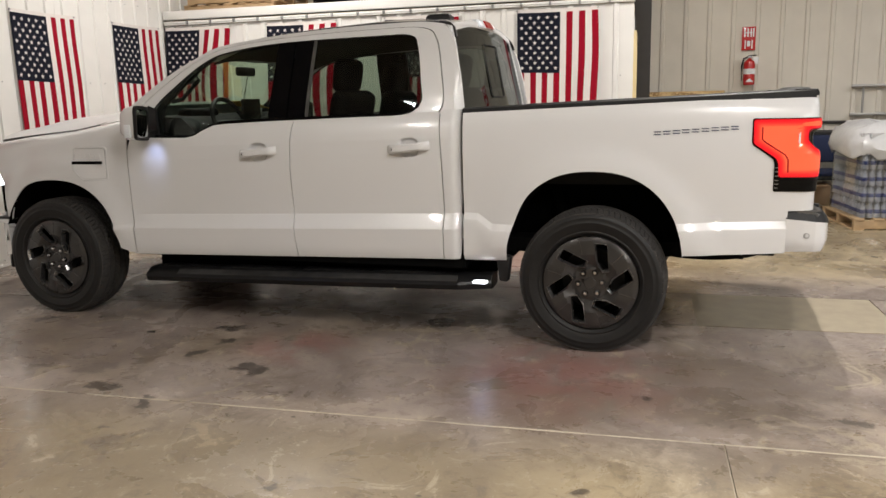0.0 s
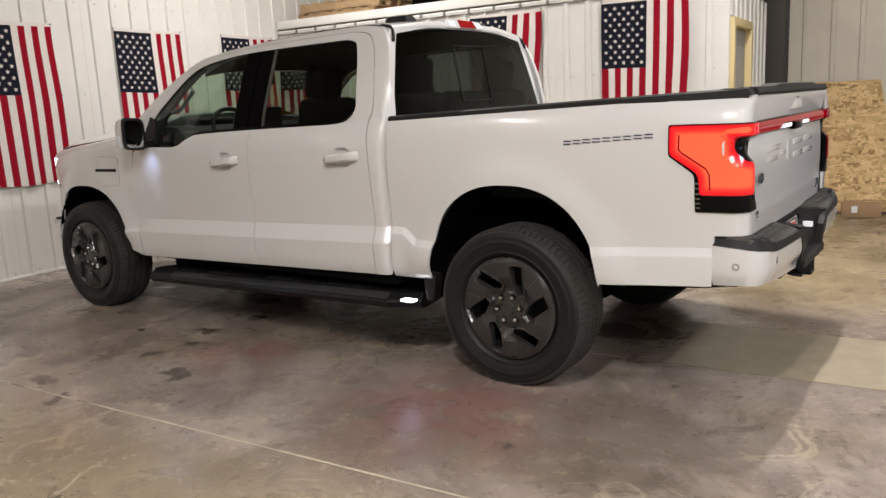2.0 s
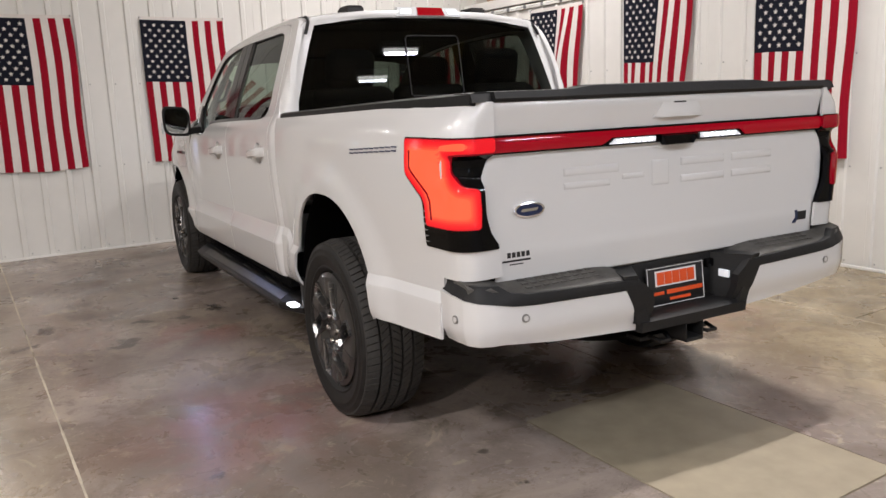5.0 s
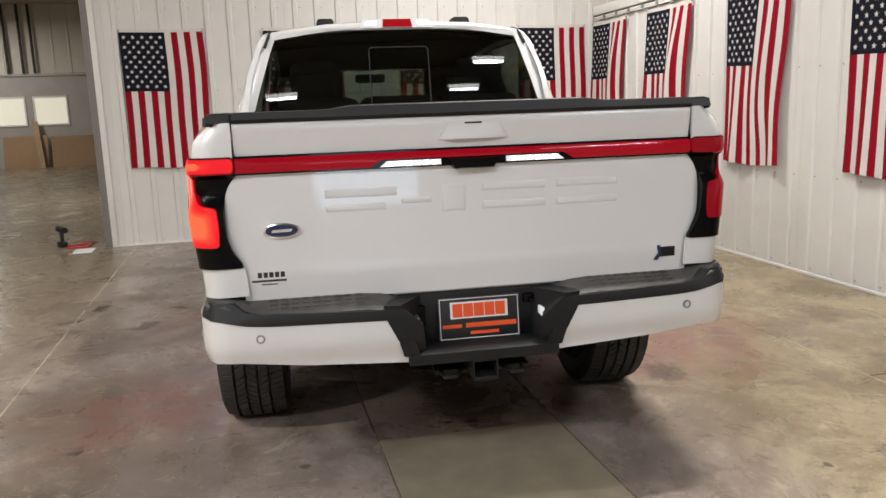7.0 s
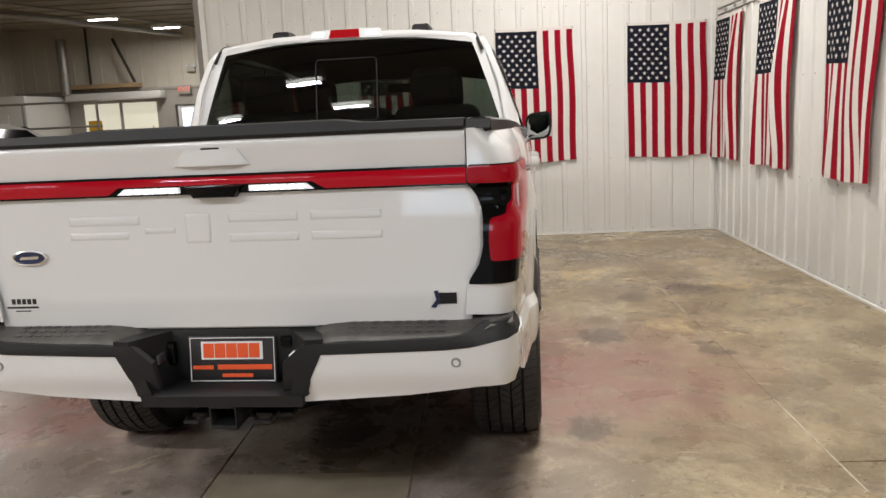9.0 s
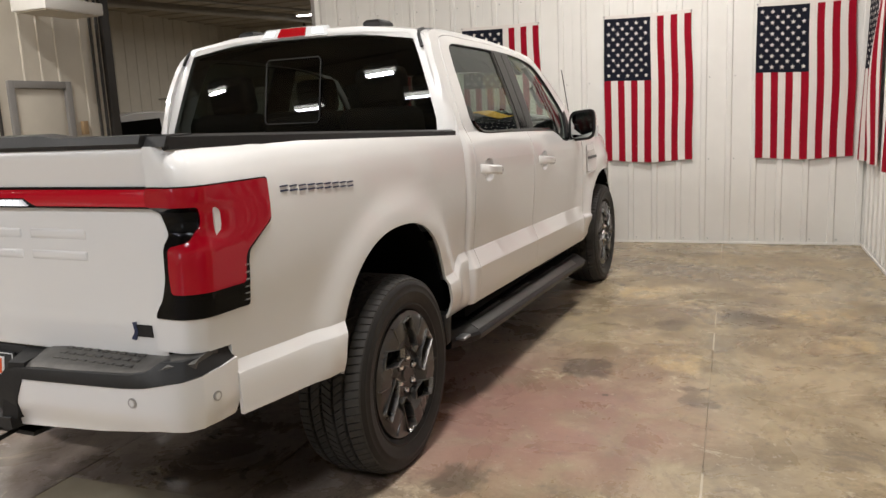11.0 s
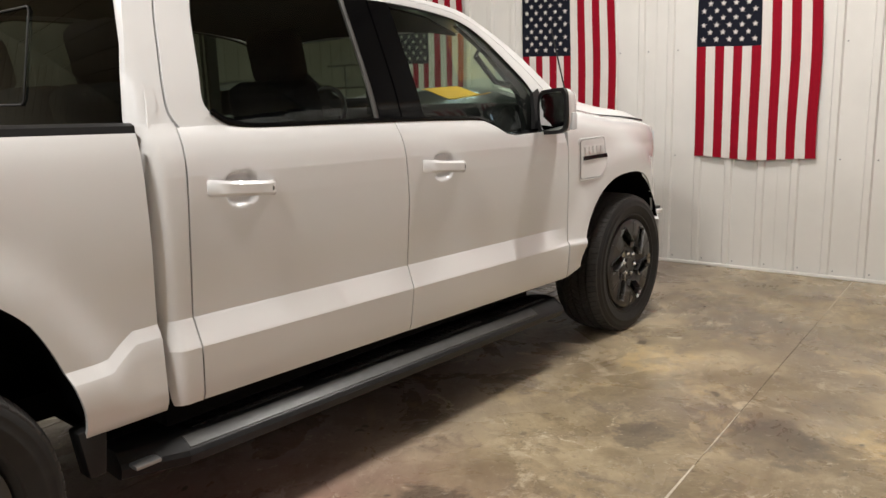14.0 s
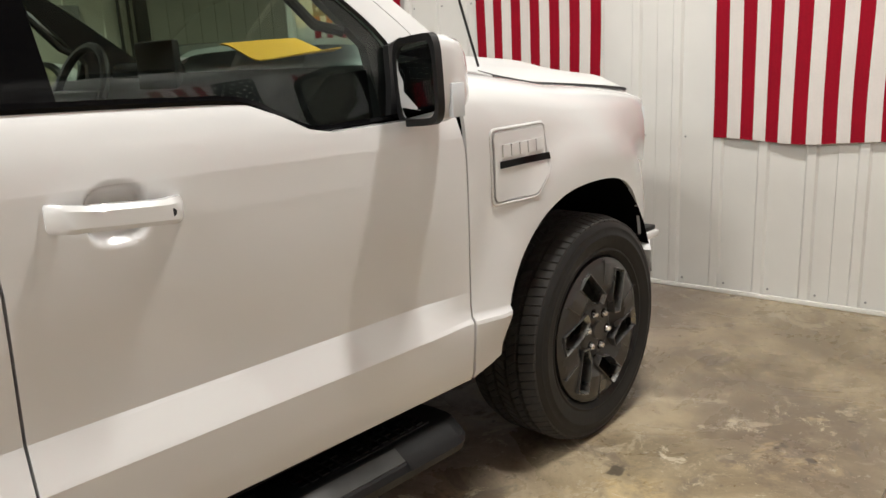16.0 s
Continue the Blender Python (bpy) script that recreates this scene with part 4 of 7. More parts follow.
                line.append(up(ox + (ix - ox) * f, oz + (iz - oz) * f, w0 + (w1 - w0) * r / rows))
            line += [line[-1] + Vector((0, -sign * 0.03, 0)), line[0] + Vector((0, -sign * 0.03, 0))]
            g.append(line)
        return loft(g, closed=True, caps=True)
    part("cab_pillar", strip(0.0, 0.42, 0.0, 0.0), "paint", truck, sharp=40)
    part("door_frame", strip(0.455, 1.0, 0.001, -0.004), "paint", fdoor, sharp=40)
    # glass, black pillar cover and seals
    FG = [p for p in SI if p[0] < -1.97][:] + [(-1.965, 1.786), (-1.985, 1.316), (-2.36, 1.292), (-2.50, 1.228), (-2.56, 1.217)]
    RG = [(-1.735, 1.325), (-1.72, 1.794)] + [p for p in SI if p[0] > -1.70] + [(-1.17, 1.331), (-1.50, 1.327)]
    cut, vcut = steps(-3, -0.9, 30), steps(1.2, 1.85, 10)
    g1 = part("window_glass", sheet(FG, cut, vcut, lambda u, v, w: up(u, v, w - 0.018)), "glass_side", fdoor, "lightly tinted glass")
    g2 = part("window_glass", sheet(RG, cut, vcut, lambda u, v, w: up(u, v, w - 0.018)), "glass_dark", rdoor, "dark privacy glass")
    g1.visible_shadow = g2.visible_shadow = False
    part("pillar_cover", sheet([(-1.985, 1.316), (-1.96, 1.79), (-1.845, 1.793), (-1.858, 1.318)], [], vcut, lambda u, v, w: up(u, v, w - 0.004), 0.02), "gloss_black", fdoor)
    part("pillar_cover", sheet([(-1.85, 1.319), (-1.838, 1.793), (-1.72, 1.795), (-1.735, 1.322)], [], vcut, lambda u, v, w: up(u, v, w - 0.004), 0.02), "gloss_black", rdoor)
    part("window_channel", sheet([(-1.735, 1.324), (-1.72, 1.794), (-1.702, 1.794), (-1.717, 1.324)], [], vcut, lambda u, v, w: up(u, v, w - 0.008), 0.012), "worn", rdoor, "grey window channel")
    belt = [(-2.99, 1.228), (-2.82, 1.217), (-2.56, 1.215), (-2.50, 1.227), (-2.36, 1.291), (-2.2, 1.304), (-1.95, 1.314), (-1.5, 1.324), (-1.17, 1.329), (-1.06, 1.346), (-1.0, 1.385)]
    part("belt_seal", tube([up(x, z + 0.004, 0.0) for x, z in smooth_line(belt, 4)], 0.011, 6), "gloss_black", fdoor)
    part("window_seal", tube([up(x, z, -0.012) for x, z in SI], 0.007, 6), "black", fdoor)
    # inner trim of the front pillar
    part("pillar_trim", sheet([(-3.07, 1.335), (-2.84, 1.20), (-2.83, 1.40), (-2.64, 1.59), (-2.46, 1.715), (-2.52, 1.74), (-2.80, 1.565), (-3.04, 1.40)], steps(-3.0, -2.5, 6), vcut, lambda u, v, w: up(u, v, w - 0.07), 0.03), "black", truck)
    # sail panel and wing mirror
    part("mirror_sail", sheet([(-2.99, 1.228), (-2.80, 1.218), (-2.84, 1.40), (-2.90, 1.42)], [], [1.3], lambda u, v, w: up(u, v, w + 0.004), 0.02), "black", fdoor)
    mx, my, mz = -2.83, (1.108 if sign < 0 else 1.045), 1.312
    shell = []
    for i, (dx, k) in enumerate(((-0.095, 0.45), (-0.085, 0.66), (-0.05, 0.88), (0.0, 0.985), (0.045, 1.0))):
        ring = []
        for a in [6.2832 * j / 28 for j in range(28)]:
            c, s = math.cos(a), math.sin(a)
            p = 0.5
            ring.append(Vector((mx + dx + 0.01 * s + 0.03 * c * k, sign * (my + 0.100 * k * math.copysign(abs(c) ** p, c)), mz + 0.105 * k * math.copysign(abs(s) ** p, s) + 0.02 * k * c)))
        shell.append(ring)
    mirror = part("wing_mirror", loft(shell), "paint", truck)
    ring2 = []
    for dx, k in ((0.030, 1.025), (0.052, 1.015), (0.052, 0.86), (0.046, 0.85)):
        ring = []
        for a in [6.2832 * j / 28 for j in range(28)]:
            c, s = math.cos(a), math.sin(a)
            ring.append(Vector((mx + dx + 0.01 * s + 0.032 * c * k, sign * (my + 0.100 * k * math.copysign(abs(c) ** 0.5, c)), mz + 0.105 * k * math.copysign(abs(s) ** 0.5, s) + 0.02 * k * c)))
        ring2.append(ring)
    part("mirror_rim", loft(ring2, caps=False), "black", mirror)
    part("mirror_glass", loft([[p + Vector((d, 0, 0)) for p in ring2[3]] for d in (-0.006, 0.0)]), "mirror", mirror)
    part("mirror_arm", loft([[Vector((mx + dx, sign * y, z)) for dx, z in ((-0.06, zz - 0.022), (0.0, zz - 0.026), (0.006, zz + 0.018), (-0.05, zz + 0.022))] for y, zz in ((0.93, 1.245), (1.02, 1.235), (1.08, 1.255))]), "black", mirror)
    part("turn_signal", box(mx - 0.01, mx + 0.035, sign * (my + 0.096) - 0.008, sign * (my + 0.096) + 0.008, mz - 0.085, mz - 0.005, 0.004), "dim_lamp", mirror)

    # charging door and badge plate on the fender
    fl = side_lay(sign, "fender")

    def onf(u, v, w, fl=fl):
        return fl(u, (v - 0.95 - RAKE * (u + 1.8)) / (hood_edge(u) - 0.95 - RAKE * (u + 1.8)) * 0.37 + 0.95 if v > 0.95 + RAKE * (u + 1.8) else v - RAKE * (u + 1.8), w)
    fx = 0.03 * sign
    outline = rounded([(x + fx, z) for x, z in ((-3.414, 1.148), (-3.168, 1.148), (-3.168, 0.950), (-3.345, 0.950), (-3.414, 1.012))], 0.022, 6)
    part("charge_door", sheet(outline, steps(-3.45, -3.14, 6), steps(0.94, 1.15, 5), lambda u, v, w: onf(u, v, w + 0.006), 0.006), "paint", fender)
    # The groove's shade is a grey line laid on the white paint.
    part("door_groove", tube([onf(u, v, 0.0015) for u, v in outline + outline[:1]], 0.0028, 6), "seam_shade", fender)
    mid = (-3.294 + fx, 1.047)
    part("door_ridge", tube([onf(mid[0] + (u - mid[0]) * 1.085, mid[1] + (v - mid[1]) * 1.085, -0.001) for u, v in outline + outline[:1]], 0.0055, 8), "paint", fender)
    part("trim_bar", sheet([(-3.425 + fx, 1.046), (-3.19 + fx, 1.046), (-3.19 + fx, 1.066), (-3.425 + fx, 1.066)], [-3.3], [], lambda u, v, w: onf(u, v, w + 0.010), 0.006), "gloss_black", fender)
    for k in range(5):
        u = -3.40 + fx + 0.041 * k
        part("raised_bar", sheet([(u, 1.077), (u + 0.033, 1.077), (u + 0.033, 1.112), (u, 1.112)], [], [], lambda p, q, w: onf(p, q, w + 0.010), 0.005), "paint", fender)

    # tail lamp: black housing, red lens, lit core
    HOUSE = rounded([(0.802, 1.284), (0.804, 1.154), (0.908, 1.078), (0.914, 1.05), (0.914, 0.905), (1.232, 0.905), (1.229, 0.924), (1.205, 0.97), (1.192, 1.03), (1.192, 1.146), (1.216, 1.203), (1.236, 1.222), (1.236, 1.284)], 0.012)
    LENS = [(0.807, 1.280), (0.809, 1.158), (0.917, 1.084), (0.930, 1.06), (0.934, 0.986), (1.168, 0.986), (1.174, 1.05), (1.172, 1.118), (1.116, 1.130), (1.072, 1.172), (1.070, 1.205), (1.084, 1.226), (1.238, 1.228), (1.238, 1.280)]

    def inset(pts, d):
        """The outline drawn in by d on all sides."""
        out, n = [], len(pts)
        area = sum(pts[i - 1][0] * pts[i][1] - pts[i][0] * pts[i - 1][1] for i in range(n))
        turn = 1 if area > 0 else -1
        for i in range(n):
            a, p, b = Vector(pts[i - 1]), Vector(pts[i]), Vector(pts[(i + 1) % n])
            e0, e1 = (p - a).normalized(), (b - p).normalized()
            n0, n1 = Vector((-e0.y, e0.x)) * turn, Vector((-e1.y, e1.x)) * turn
            m = (n0 + n1).normalized()
            c = p + m * d / max(0.4, m.dot(n0))
            out.append((c.x, c.y))
        return out

    def hollow(u, v):
        """The deep notch in the lamp where it turns the corner."""
        return ease(1.072, 1.098, u) * ease(1.118, 1.150, v) * ease(1.228, 1.205, v)

    def waist(u, v):
        """The lamp is drawn in between its upper arm and its lower lens."""
        return 0.020 * ease(0.96, 1.06, u) * ease(1.10, 1.165, v) * ease(1.236, 1.205, v)

    bulge = lambda u: 0.002 * ease(1.0, 1.08, u) * ease(1.22, 1.16, u)
    ucut, zcut = [0.95, 1.0] + steps(1.04, 1.235, 15), [0.95, 1.0, 1.05, 1.1] + steps(1.11, 1.24, 9)
    lamp = part("tail_lamp", sheet(HOUSE, ucut, zcut, lambda u, v, w: lay(u, v, w + 0.005 + bulge(u) - 0.012 * hollow(u, v) - waist(u, v)), 0.02), "gloss_black", bed)
    lens = part("lamp_lens", sheet(rounded(LENS, 0.014), ucut, zcut, lambda u, v, w: lay(u, v, w + 0.009 + bulge(u) - waist(u, v)), 0.020), "lens_red", lamp, "red lens", sharp=60)
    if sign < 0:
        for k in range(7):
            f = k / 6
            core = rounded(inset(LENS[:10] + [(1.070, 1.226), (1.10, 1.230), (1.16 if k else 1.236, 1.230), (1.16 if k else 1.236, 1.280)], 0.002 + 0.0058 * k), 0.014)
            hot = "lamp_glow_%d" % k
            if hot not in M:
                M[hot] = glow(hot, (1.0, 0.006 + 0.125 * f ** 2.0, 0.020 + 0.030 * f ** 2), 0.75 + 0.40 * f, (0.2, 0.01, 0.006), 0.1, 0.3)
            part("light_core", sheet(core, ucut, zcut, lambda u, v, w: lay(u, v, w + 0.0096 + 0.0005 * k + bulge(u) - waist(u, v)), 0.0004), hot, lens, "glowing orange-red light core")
        part("light_guide", tube([lay(u, v, 0.0135 + bulge(u)) for u, v in ((0.850, 1.240), (0.850, 1.180), (0.864, 1.166), (0.962, 1.100), (0.976, 1.075), (0.978, 1.012))], 0.0038, 6), "lens_red", lens, "dark red line in the lens")
    for k in range(6):
        z = 0.925 + 0.022 * k
        part("lamp_rib", sheet([(0.918, z), (0.936, z), (0.936, z + 0.004), (0.918, z + 0.004)], [], [], lambda u, v, w: lay(u, v, w + 0.009), 0.004), "steel", lamp)


def roof_z(x):
    return float(np.interp(x, [-2.60, -2.34, -2.1, -1.835, -1.30, -0.96, -0.87, -0.83], [1.69, 1.788, 1.818, 1.843, 1.868, 1.862, 1.845, 1.815]))


def roof_lay(x, y, w):
    k = min(1.0, abs(y) / 0.735)
    z = roof_z(x) + 0.060 * (1 - k ** 2.4) * ease(-2.9, -2.2, x) + 0.03 * (1 - k ** 2) * ease(-2.2, -2.9, x) + (0.006 if 0.05 < k < 0.78 and x < -1.1 else 0.0)
    return Vector((x, y, z + w))


roof = part("roof", sheet([(-2.56, -0.735), (-0.845, -0.735), (-0.835, 0), (-0.845, 0.735), (-2.56, 0.735), (-2.62, 0)], steps(-2.6, -0.83, 24), steps(-0.735, 0.735, 20), roof_lay, 0.02), "paint", truck, sharp=40)
for s in (-1, 1):
    part("roof_ditch", tube([roof_lay(x, s * 0.70, 0.0) for x in steps(-2.5, -0.85, 20)], 0.007, 6), "black", roof)
    part("ditch_end", tube([roof_lay(-0.93, s * 0.705, 0.004), roof_lay(-0.87, s * 0.712, 0.004), (-0.842, s * 0.722, 1.832), (-0.828, s * 0.735, 1.80), (-0.82, s * 0.748, 1.77)], 0.009, 8), "black", roof, "black roof ditch end seal")
    fin = [[Vector((-1.02 + dx * k, s * 0.40 + dy * k, roof_lay(-1.0, 0.4, 0).z + dz)) for dx, dy in ((-0.09, -0.05), (0.07, -0.05), (0.07, 0.05), (-0.09, 0.05))] for dz, k in ((-0.01, 1), (0.016, 0.95), (0.030, 0.75))]
    part("roof_pod", loft(fin), "black", roof, "low black roof pod")
chm = part("brake_lamp", sheet([(-0.21, 0), (0.21, 0), (0.19, 0.052), (-0.19, 0.052)], steps(-0.2, 0.2, 8), [], lambda u, v, w: Vector((-0.835 + 0.03 * (1 - v / 0.05) - 0.02 * (u / 0.2) ** 2 + w, u, 1.868 + v)), 0.03), "dim_lamp", roof, "clear and red high brake lamp")
part("red_lens", sheet([(-0.085, 0.004), (0.085, 0.004), (0.078, 0.05), (-0.078, 0.05)], [0], [], lambda u, v, w: Vector((-0.829 + 0.03 * (1 - v / 0.05) + w, u, 1.868 + v)), 0.01), "lens_high", chm)
for s in (-1, 1):
    part("cargo_light", sheet([(s * 0.10, 0.012), (s * 0.19, 0.012), (s * 0.175, 0.042), (s * 0.10, 0.042)], [], [], lambda u, v, w: Vector((-0.829 + 0.028 * (1 - v / 0.05) - 0.012 + w, u, 1.868 + v)), 0.004), "cargo_white", chm)

# windscreen and bonnet
ws = part("windscreen", sheet([(-0.84, 0), (0.84, 0), (0.70, 1), (-0.70, 1)], steps(-0.8, 0.8, 12), steps(0, 1, 6), lambda u, v, w: Vector((-3.14 + 0.60 * v - (0.16 - 0.08 * v) * (1 - (u / 0.84) ** 2) + w * 0.6, u, 1.315 + 0.40 * v + 0.035 * v * (1 - (u / 0.75) ** 2) + w * 0.6))), "glass_side", truck, "clear windscreen")
ws.visible_shadow = False


def hood_lay(x, y, w):
    k = abs(y) / 0.82
    dome = 0.040 * ease(1.0, 0.80, k) + 0.045 * (1 - k * k) + 0.030 * ease(0.75, 0.55, k) * ease(-4.3, -3.9, x)
    front = 0.10 * ease(-4.30, -4.58, x) ** 2
    return Vector((x, y * (1 - 0.10 * ease(-3.9, -4.5, x)), hood_edge(max(x, -4.44)) + dome - front + w + 0.004))


hood = part("bonnet", sheet([(-4.30, -0.82), (-3.05, -0.82), (-3.10, -0.5), (-3.18, 0), (-3.10, 0.5), (-3.05, 0.82), (-4.30, 0.82), (-4.50, 0.55), (-4.58, 0), (-4.50, -0.55)], steps(-4.6, -3.05, 22), steps(-0.82, 0.82, 24), hood_lay, 0.02), "bonnet_paint", truck, sharp=50)
for s in (-1, 1):
    part("bonnet_gap", tube([hood_lay(x, s * 0.824, -0.004) for x in steps(-4.28, -3.40, 16)] + [hood_lay(-3.36, s * 0.815, -0.002), hood_lay(-3.325, s * 0.79, 0.0)], 0.006, 6), "black", hood)


def nose(sgn_u, v, w):
    """Plan curve of the front end: u from -1 (left corner) to 1 (right corner)."""
    k = abs(sgn_u)
    x = -4.60 + 0.36 * k ** 3.2
    y = 0.865 * math.copysign(k ** 0.92, sgn_u)
    return Vector((x - w * (1 - 0.6 * k ** 4), y + w * 0.8 * math.copysign(k ** 4, sgn_u), v))


US = steps(-1, 1, 28)
part("grille_panel", sheet([(-0.80, 0.66), (0.80, 0.66), (0.82, 1.06), (-0.82, 1.06)], US, steps(0.6, 1.1, 4), nose, 0.03), "gloss_black", truck)
part("front_bumper", sheet([(-1.0, 0.42), (-0.7, 0.36), (0.7, 0.36), (1.0, 0.42), (1.02, 0.655), (-1.02, 0.655)], US, steps(0.36, 0.65, 4), lambda u, v, w: nose(u, v, w + 0.02), 0.05), "paint", truck, sharp=50)
part("air_dam", sheet([(-0.98, 0.27), (0.98, 0.27), (1.0, 0.41), (0.7, 0.355), (-0.7, 0.355), (-1.0, 0.41)], US, [0.3, 0.35], nose, 0.04), "black", truck)
part("light_bar", sheet([(-0.84, 1.065), (0.84, 1.065), (0.84, 1.10), (-0.84, 1.10)], US, [], lambda u, v, w: nose(u, v, w + 0.01), 0.03), "dim_lamp", truck, "slim front light bar")
for s in (-1, 1):
    part("headlamp", sheet([(s * 0.80, 0.86), (s * 0.985, 0.93), (s * 0.985, 1.13), (s * 0.80, 1.13)], [s * 0.85, s * 0.9, s * 0.95, s], [0.95, 1.05], lambda u, v, w: nose(u, v, w + 0.012), 0.04), "dim_lamp" if s > 0 else "white_lamp", truck, "slim clear headlamp")
    part("bumper_end", sheet([(s * 0.98, 0.36), (s * 1.10, 0.40), (s * 1.12, 0.60), (s * 0.99, 0.64)], [s * 1.04], [0.45, 0.55], lambda u, v, w: nose(u, v, w + 0.026), 0.05), "paint", truck)
    part("bumper_lip", box(-4.26, -4.15, s * 0.905 - 0.035, s * 0.905 + 0.035, 0.615, 0.645, 0.01), "paint", truck)
    part("bumper_seam", box(-4.25, -4.12, s * 0.90 - 0.025, s * 0.90 + 0.025, 0.642, 0.662, 0.004), "black", truck)

# back of the cab
BACK_O = [(-0.945, 1.33), (-0.925, 1.42), (-0.87, 1.56), (-0.80, 1.74), (-0.755, 1.82), (-0.70, 1.857), (-0.40, 1.895), (0, 1.905), (0.40, 1.895), (0.70, 1.857), (0.755, 1.82), (0.80, 1.74), (0.87, 1.56), (0.925, 1.42), (0.945, 1.33)]
GLASS_O = [(-0.835, 1.335), (-0.825, 1.42), (-0.775, 1.58), (-0.72, 1.74), (-0.69, 1.815), (-0.655, 1.842), (-0.40, 1.862), (0, 1.870), (0.40, 1.862), (0.655, 1.842), (0.69, 1.815), (0.72, 1.74), (0.775, 1.58), (0.825, 1.42), (0.835, 1.335)]


def back_lay(y, z, w):
    return Vector((-0.735 - 0.105 * (z - 1.33) / 0.57 - 0.035 * (abs(y) / 0.9) ** 2.5 + w, y, z))


bm = loft([[back_lay(oy + (iy - oy) * f, oz + (iz - oz) * f, d) for f, d in ((0, 0), (0.35, 0.004), (0.7, 0.004), (1, 0), (1, -0.03), (0, -0.03))] for (oy, oz), (iy, iz) in zip(BACK_O, GLASS_O)])
back = part("cab_back", bm, "paint", truck, sharp=40)
rg = part("rear_window", sheet(GLASS_O, steps(-0.8, 0.8, 12), steps(1.34, 1.86, 8), lambda u, v, w: back_lay(u, v, w - 0.004)), "glass_rear", back, "dark sliding rear window")
rg.visible_shadow = False
sl = [(-0.17, 1.44), (-0.17, 1.745), (-0.155, 1.76), (0.155, 1.76), (0.17, 1.745), (0.17, 1.44), (0.155, 1.425), (-0.155, 1.425), (-0.17, 1.44)]
part("slider_frame", tube([back_lay(u, v, 0.001) for u, v in sl], 0.004, 6), "black", rg)
part("cab_wall", box(-0.80, -0.76, -0.93, 0.93, 0.52, 1.335), "paint", back)

# cargo bed: liner, walls, rails
liner = part("bed_liner", box(-0.735, 1.06, -0.57, 0.57, 0.86, 0.90), "black", truck, "black bed floor liner")
part("bed_bulkhead", box(-0.735, -0.70, -0.80, 0.80, 0.90, 1.33), "black", liner)
for s in (-1, 1):
    y0, y1 = (0.572, 0.93) if s > 0 else (-0.93, -0.572)
    part("bed_wall", box(-0.735, 1.06, s * 0.80 - 0.012, s * 0.80 + 0.012, 1.102, 1.335), "black", liner)
    part("bed_corner", box(-0.735, -0.53, y0, y1, 0.86, 0.90), "black", liner)
    part("bed_corner", box(0.54, 1.06, y0, y1, 0.86, 0.90), "black", liner)
    house = box(-0.55, 0.56, y0, y1, 1.075, 1.10)
    box(-0.55, 0.56, s * 0.582 - 0.008, s * 0.582 + 0.008, 0.90, 1.075, bm=house)
    part("wheel_house", house, "black", liner)
for s in (-1, 1):
    rings = []
    for x in steps(-0.735, 1.10, 16):
        zt = 1.338 + (x + 0.72) * 0.0325
        yo = 0.955 - taper(x) - 0.012 - 0.022 * ease(0.75, 1.06, x)
        rings.append([Vector((x, s * y, zt + dz)) for y, dz in ((0.80, -0.03), (0.80, 0.022), (0.83, 0.028), (yo - 0.02, 0.028), (yo, 0.020), (yo + 0.002, -0.012), (yo - 0.03, -0.02))])
    part("bed_rail", loft(rings), "black", truck, "black plastic bed rail cap")

# tailgate
TZ = ([0.80, 0.858, 0.872, 0.885, 0.898, 0.912, 1.20, 1.23, 1.29, 1.372, 1.385, 1.40], [1.102, 1.106, 1.107, 1.107, 1.106, 1.105, 1.098, 1.098, 1.107, 1.122, 1.120, 1.109])


def gate_lay(y, z, w):
    x = float(np.interp(z, *TZ))
    return Vector((x - 0.005 * (abs(y) / 0.8) ** 2 + w, y, z))


EDGE = ([0.784, 0.895, 0.915, 0.945, 0.98, 1.01, 1.05, 1.11, 1.15, 1.18, 1.205, 1.222, 1.395], [0.801, 0.801, 0.804, 0.816, 0.833, 0.842, 0.8465, 0.8465, 0.842, 0.832, 0.816, 0.801, 0.801])


def gate_panel(rows, cols, thick):
    """The tailgate skin: rows of quads from edge to edge, closed behind."""
    bm = bmesh.new()
    front, rear = [], []
    for z in rows:
        half = float(np.interp(z, *EDGE))
        front.append([bm.verts.new(gate_lay(half * c, z, -0.003 * ease(0.99, 1.0, abs(c)))) for c in cols])
        rear.append([bm.verts.new(gate_lay(half * c, z, -thick)) for c in cols])
    for g, turn in ((front, 1), (rear, -1)):
        for a, b in zip(g, g[1:]):
            for i in range(len(cols) - 1):
                bm.faces.new((a[i], a[i + 1], b[i + 1], b[i])[::turn])
    rim = front[0] + [r[-1] for r in front[1:]] + front[-1][-2::-1] + [r[0] for r in front[-2:0:-1]]
    inner = rear[0] + [r[-1] for r in rear[1:]] + rear[-1][-2::-1] + [r[0] for r in rear[-2:0:-1]]
    for i in range(len(rim)):
        k = (i + 1) % len(rim)
        bm.faces.new((rim[i], rim[k], inner[k], inner[i]))
    return bm


gate = part("tailgate", gate_panel(sorted(set(TZ[0][1:-1] + EDGE[0] + steps(0.92, 1.22, 24) + [0.80, 0.82, 0.84, 0.875, 1.25, 1.27, 1.31, 1.33, 1.36, 1.385])), [-1.0, -0.995, -0.985] + steps(-0.97, 0.97, 40) + [0.985, 0.995, 1.0], 0.05), "paint", truck, sharp=50)
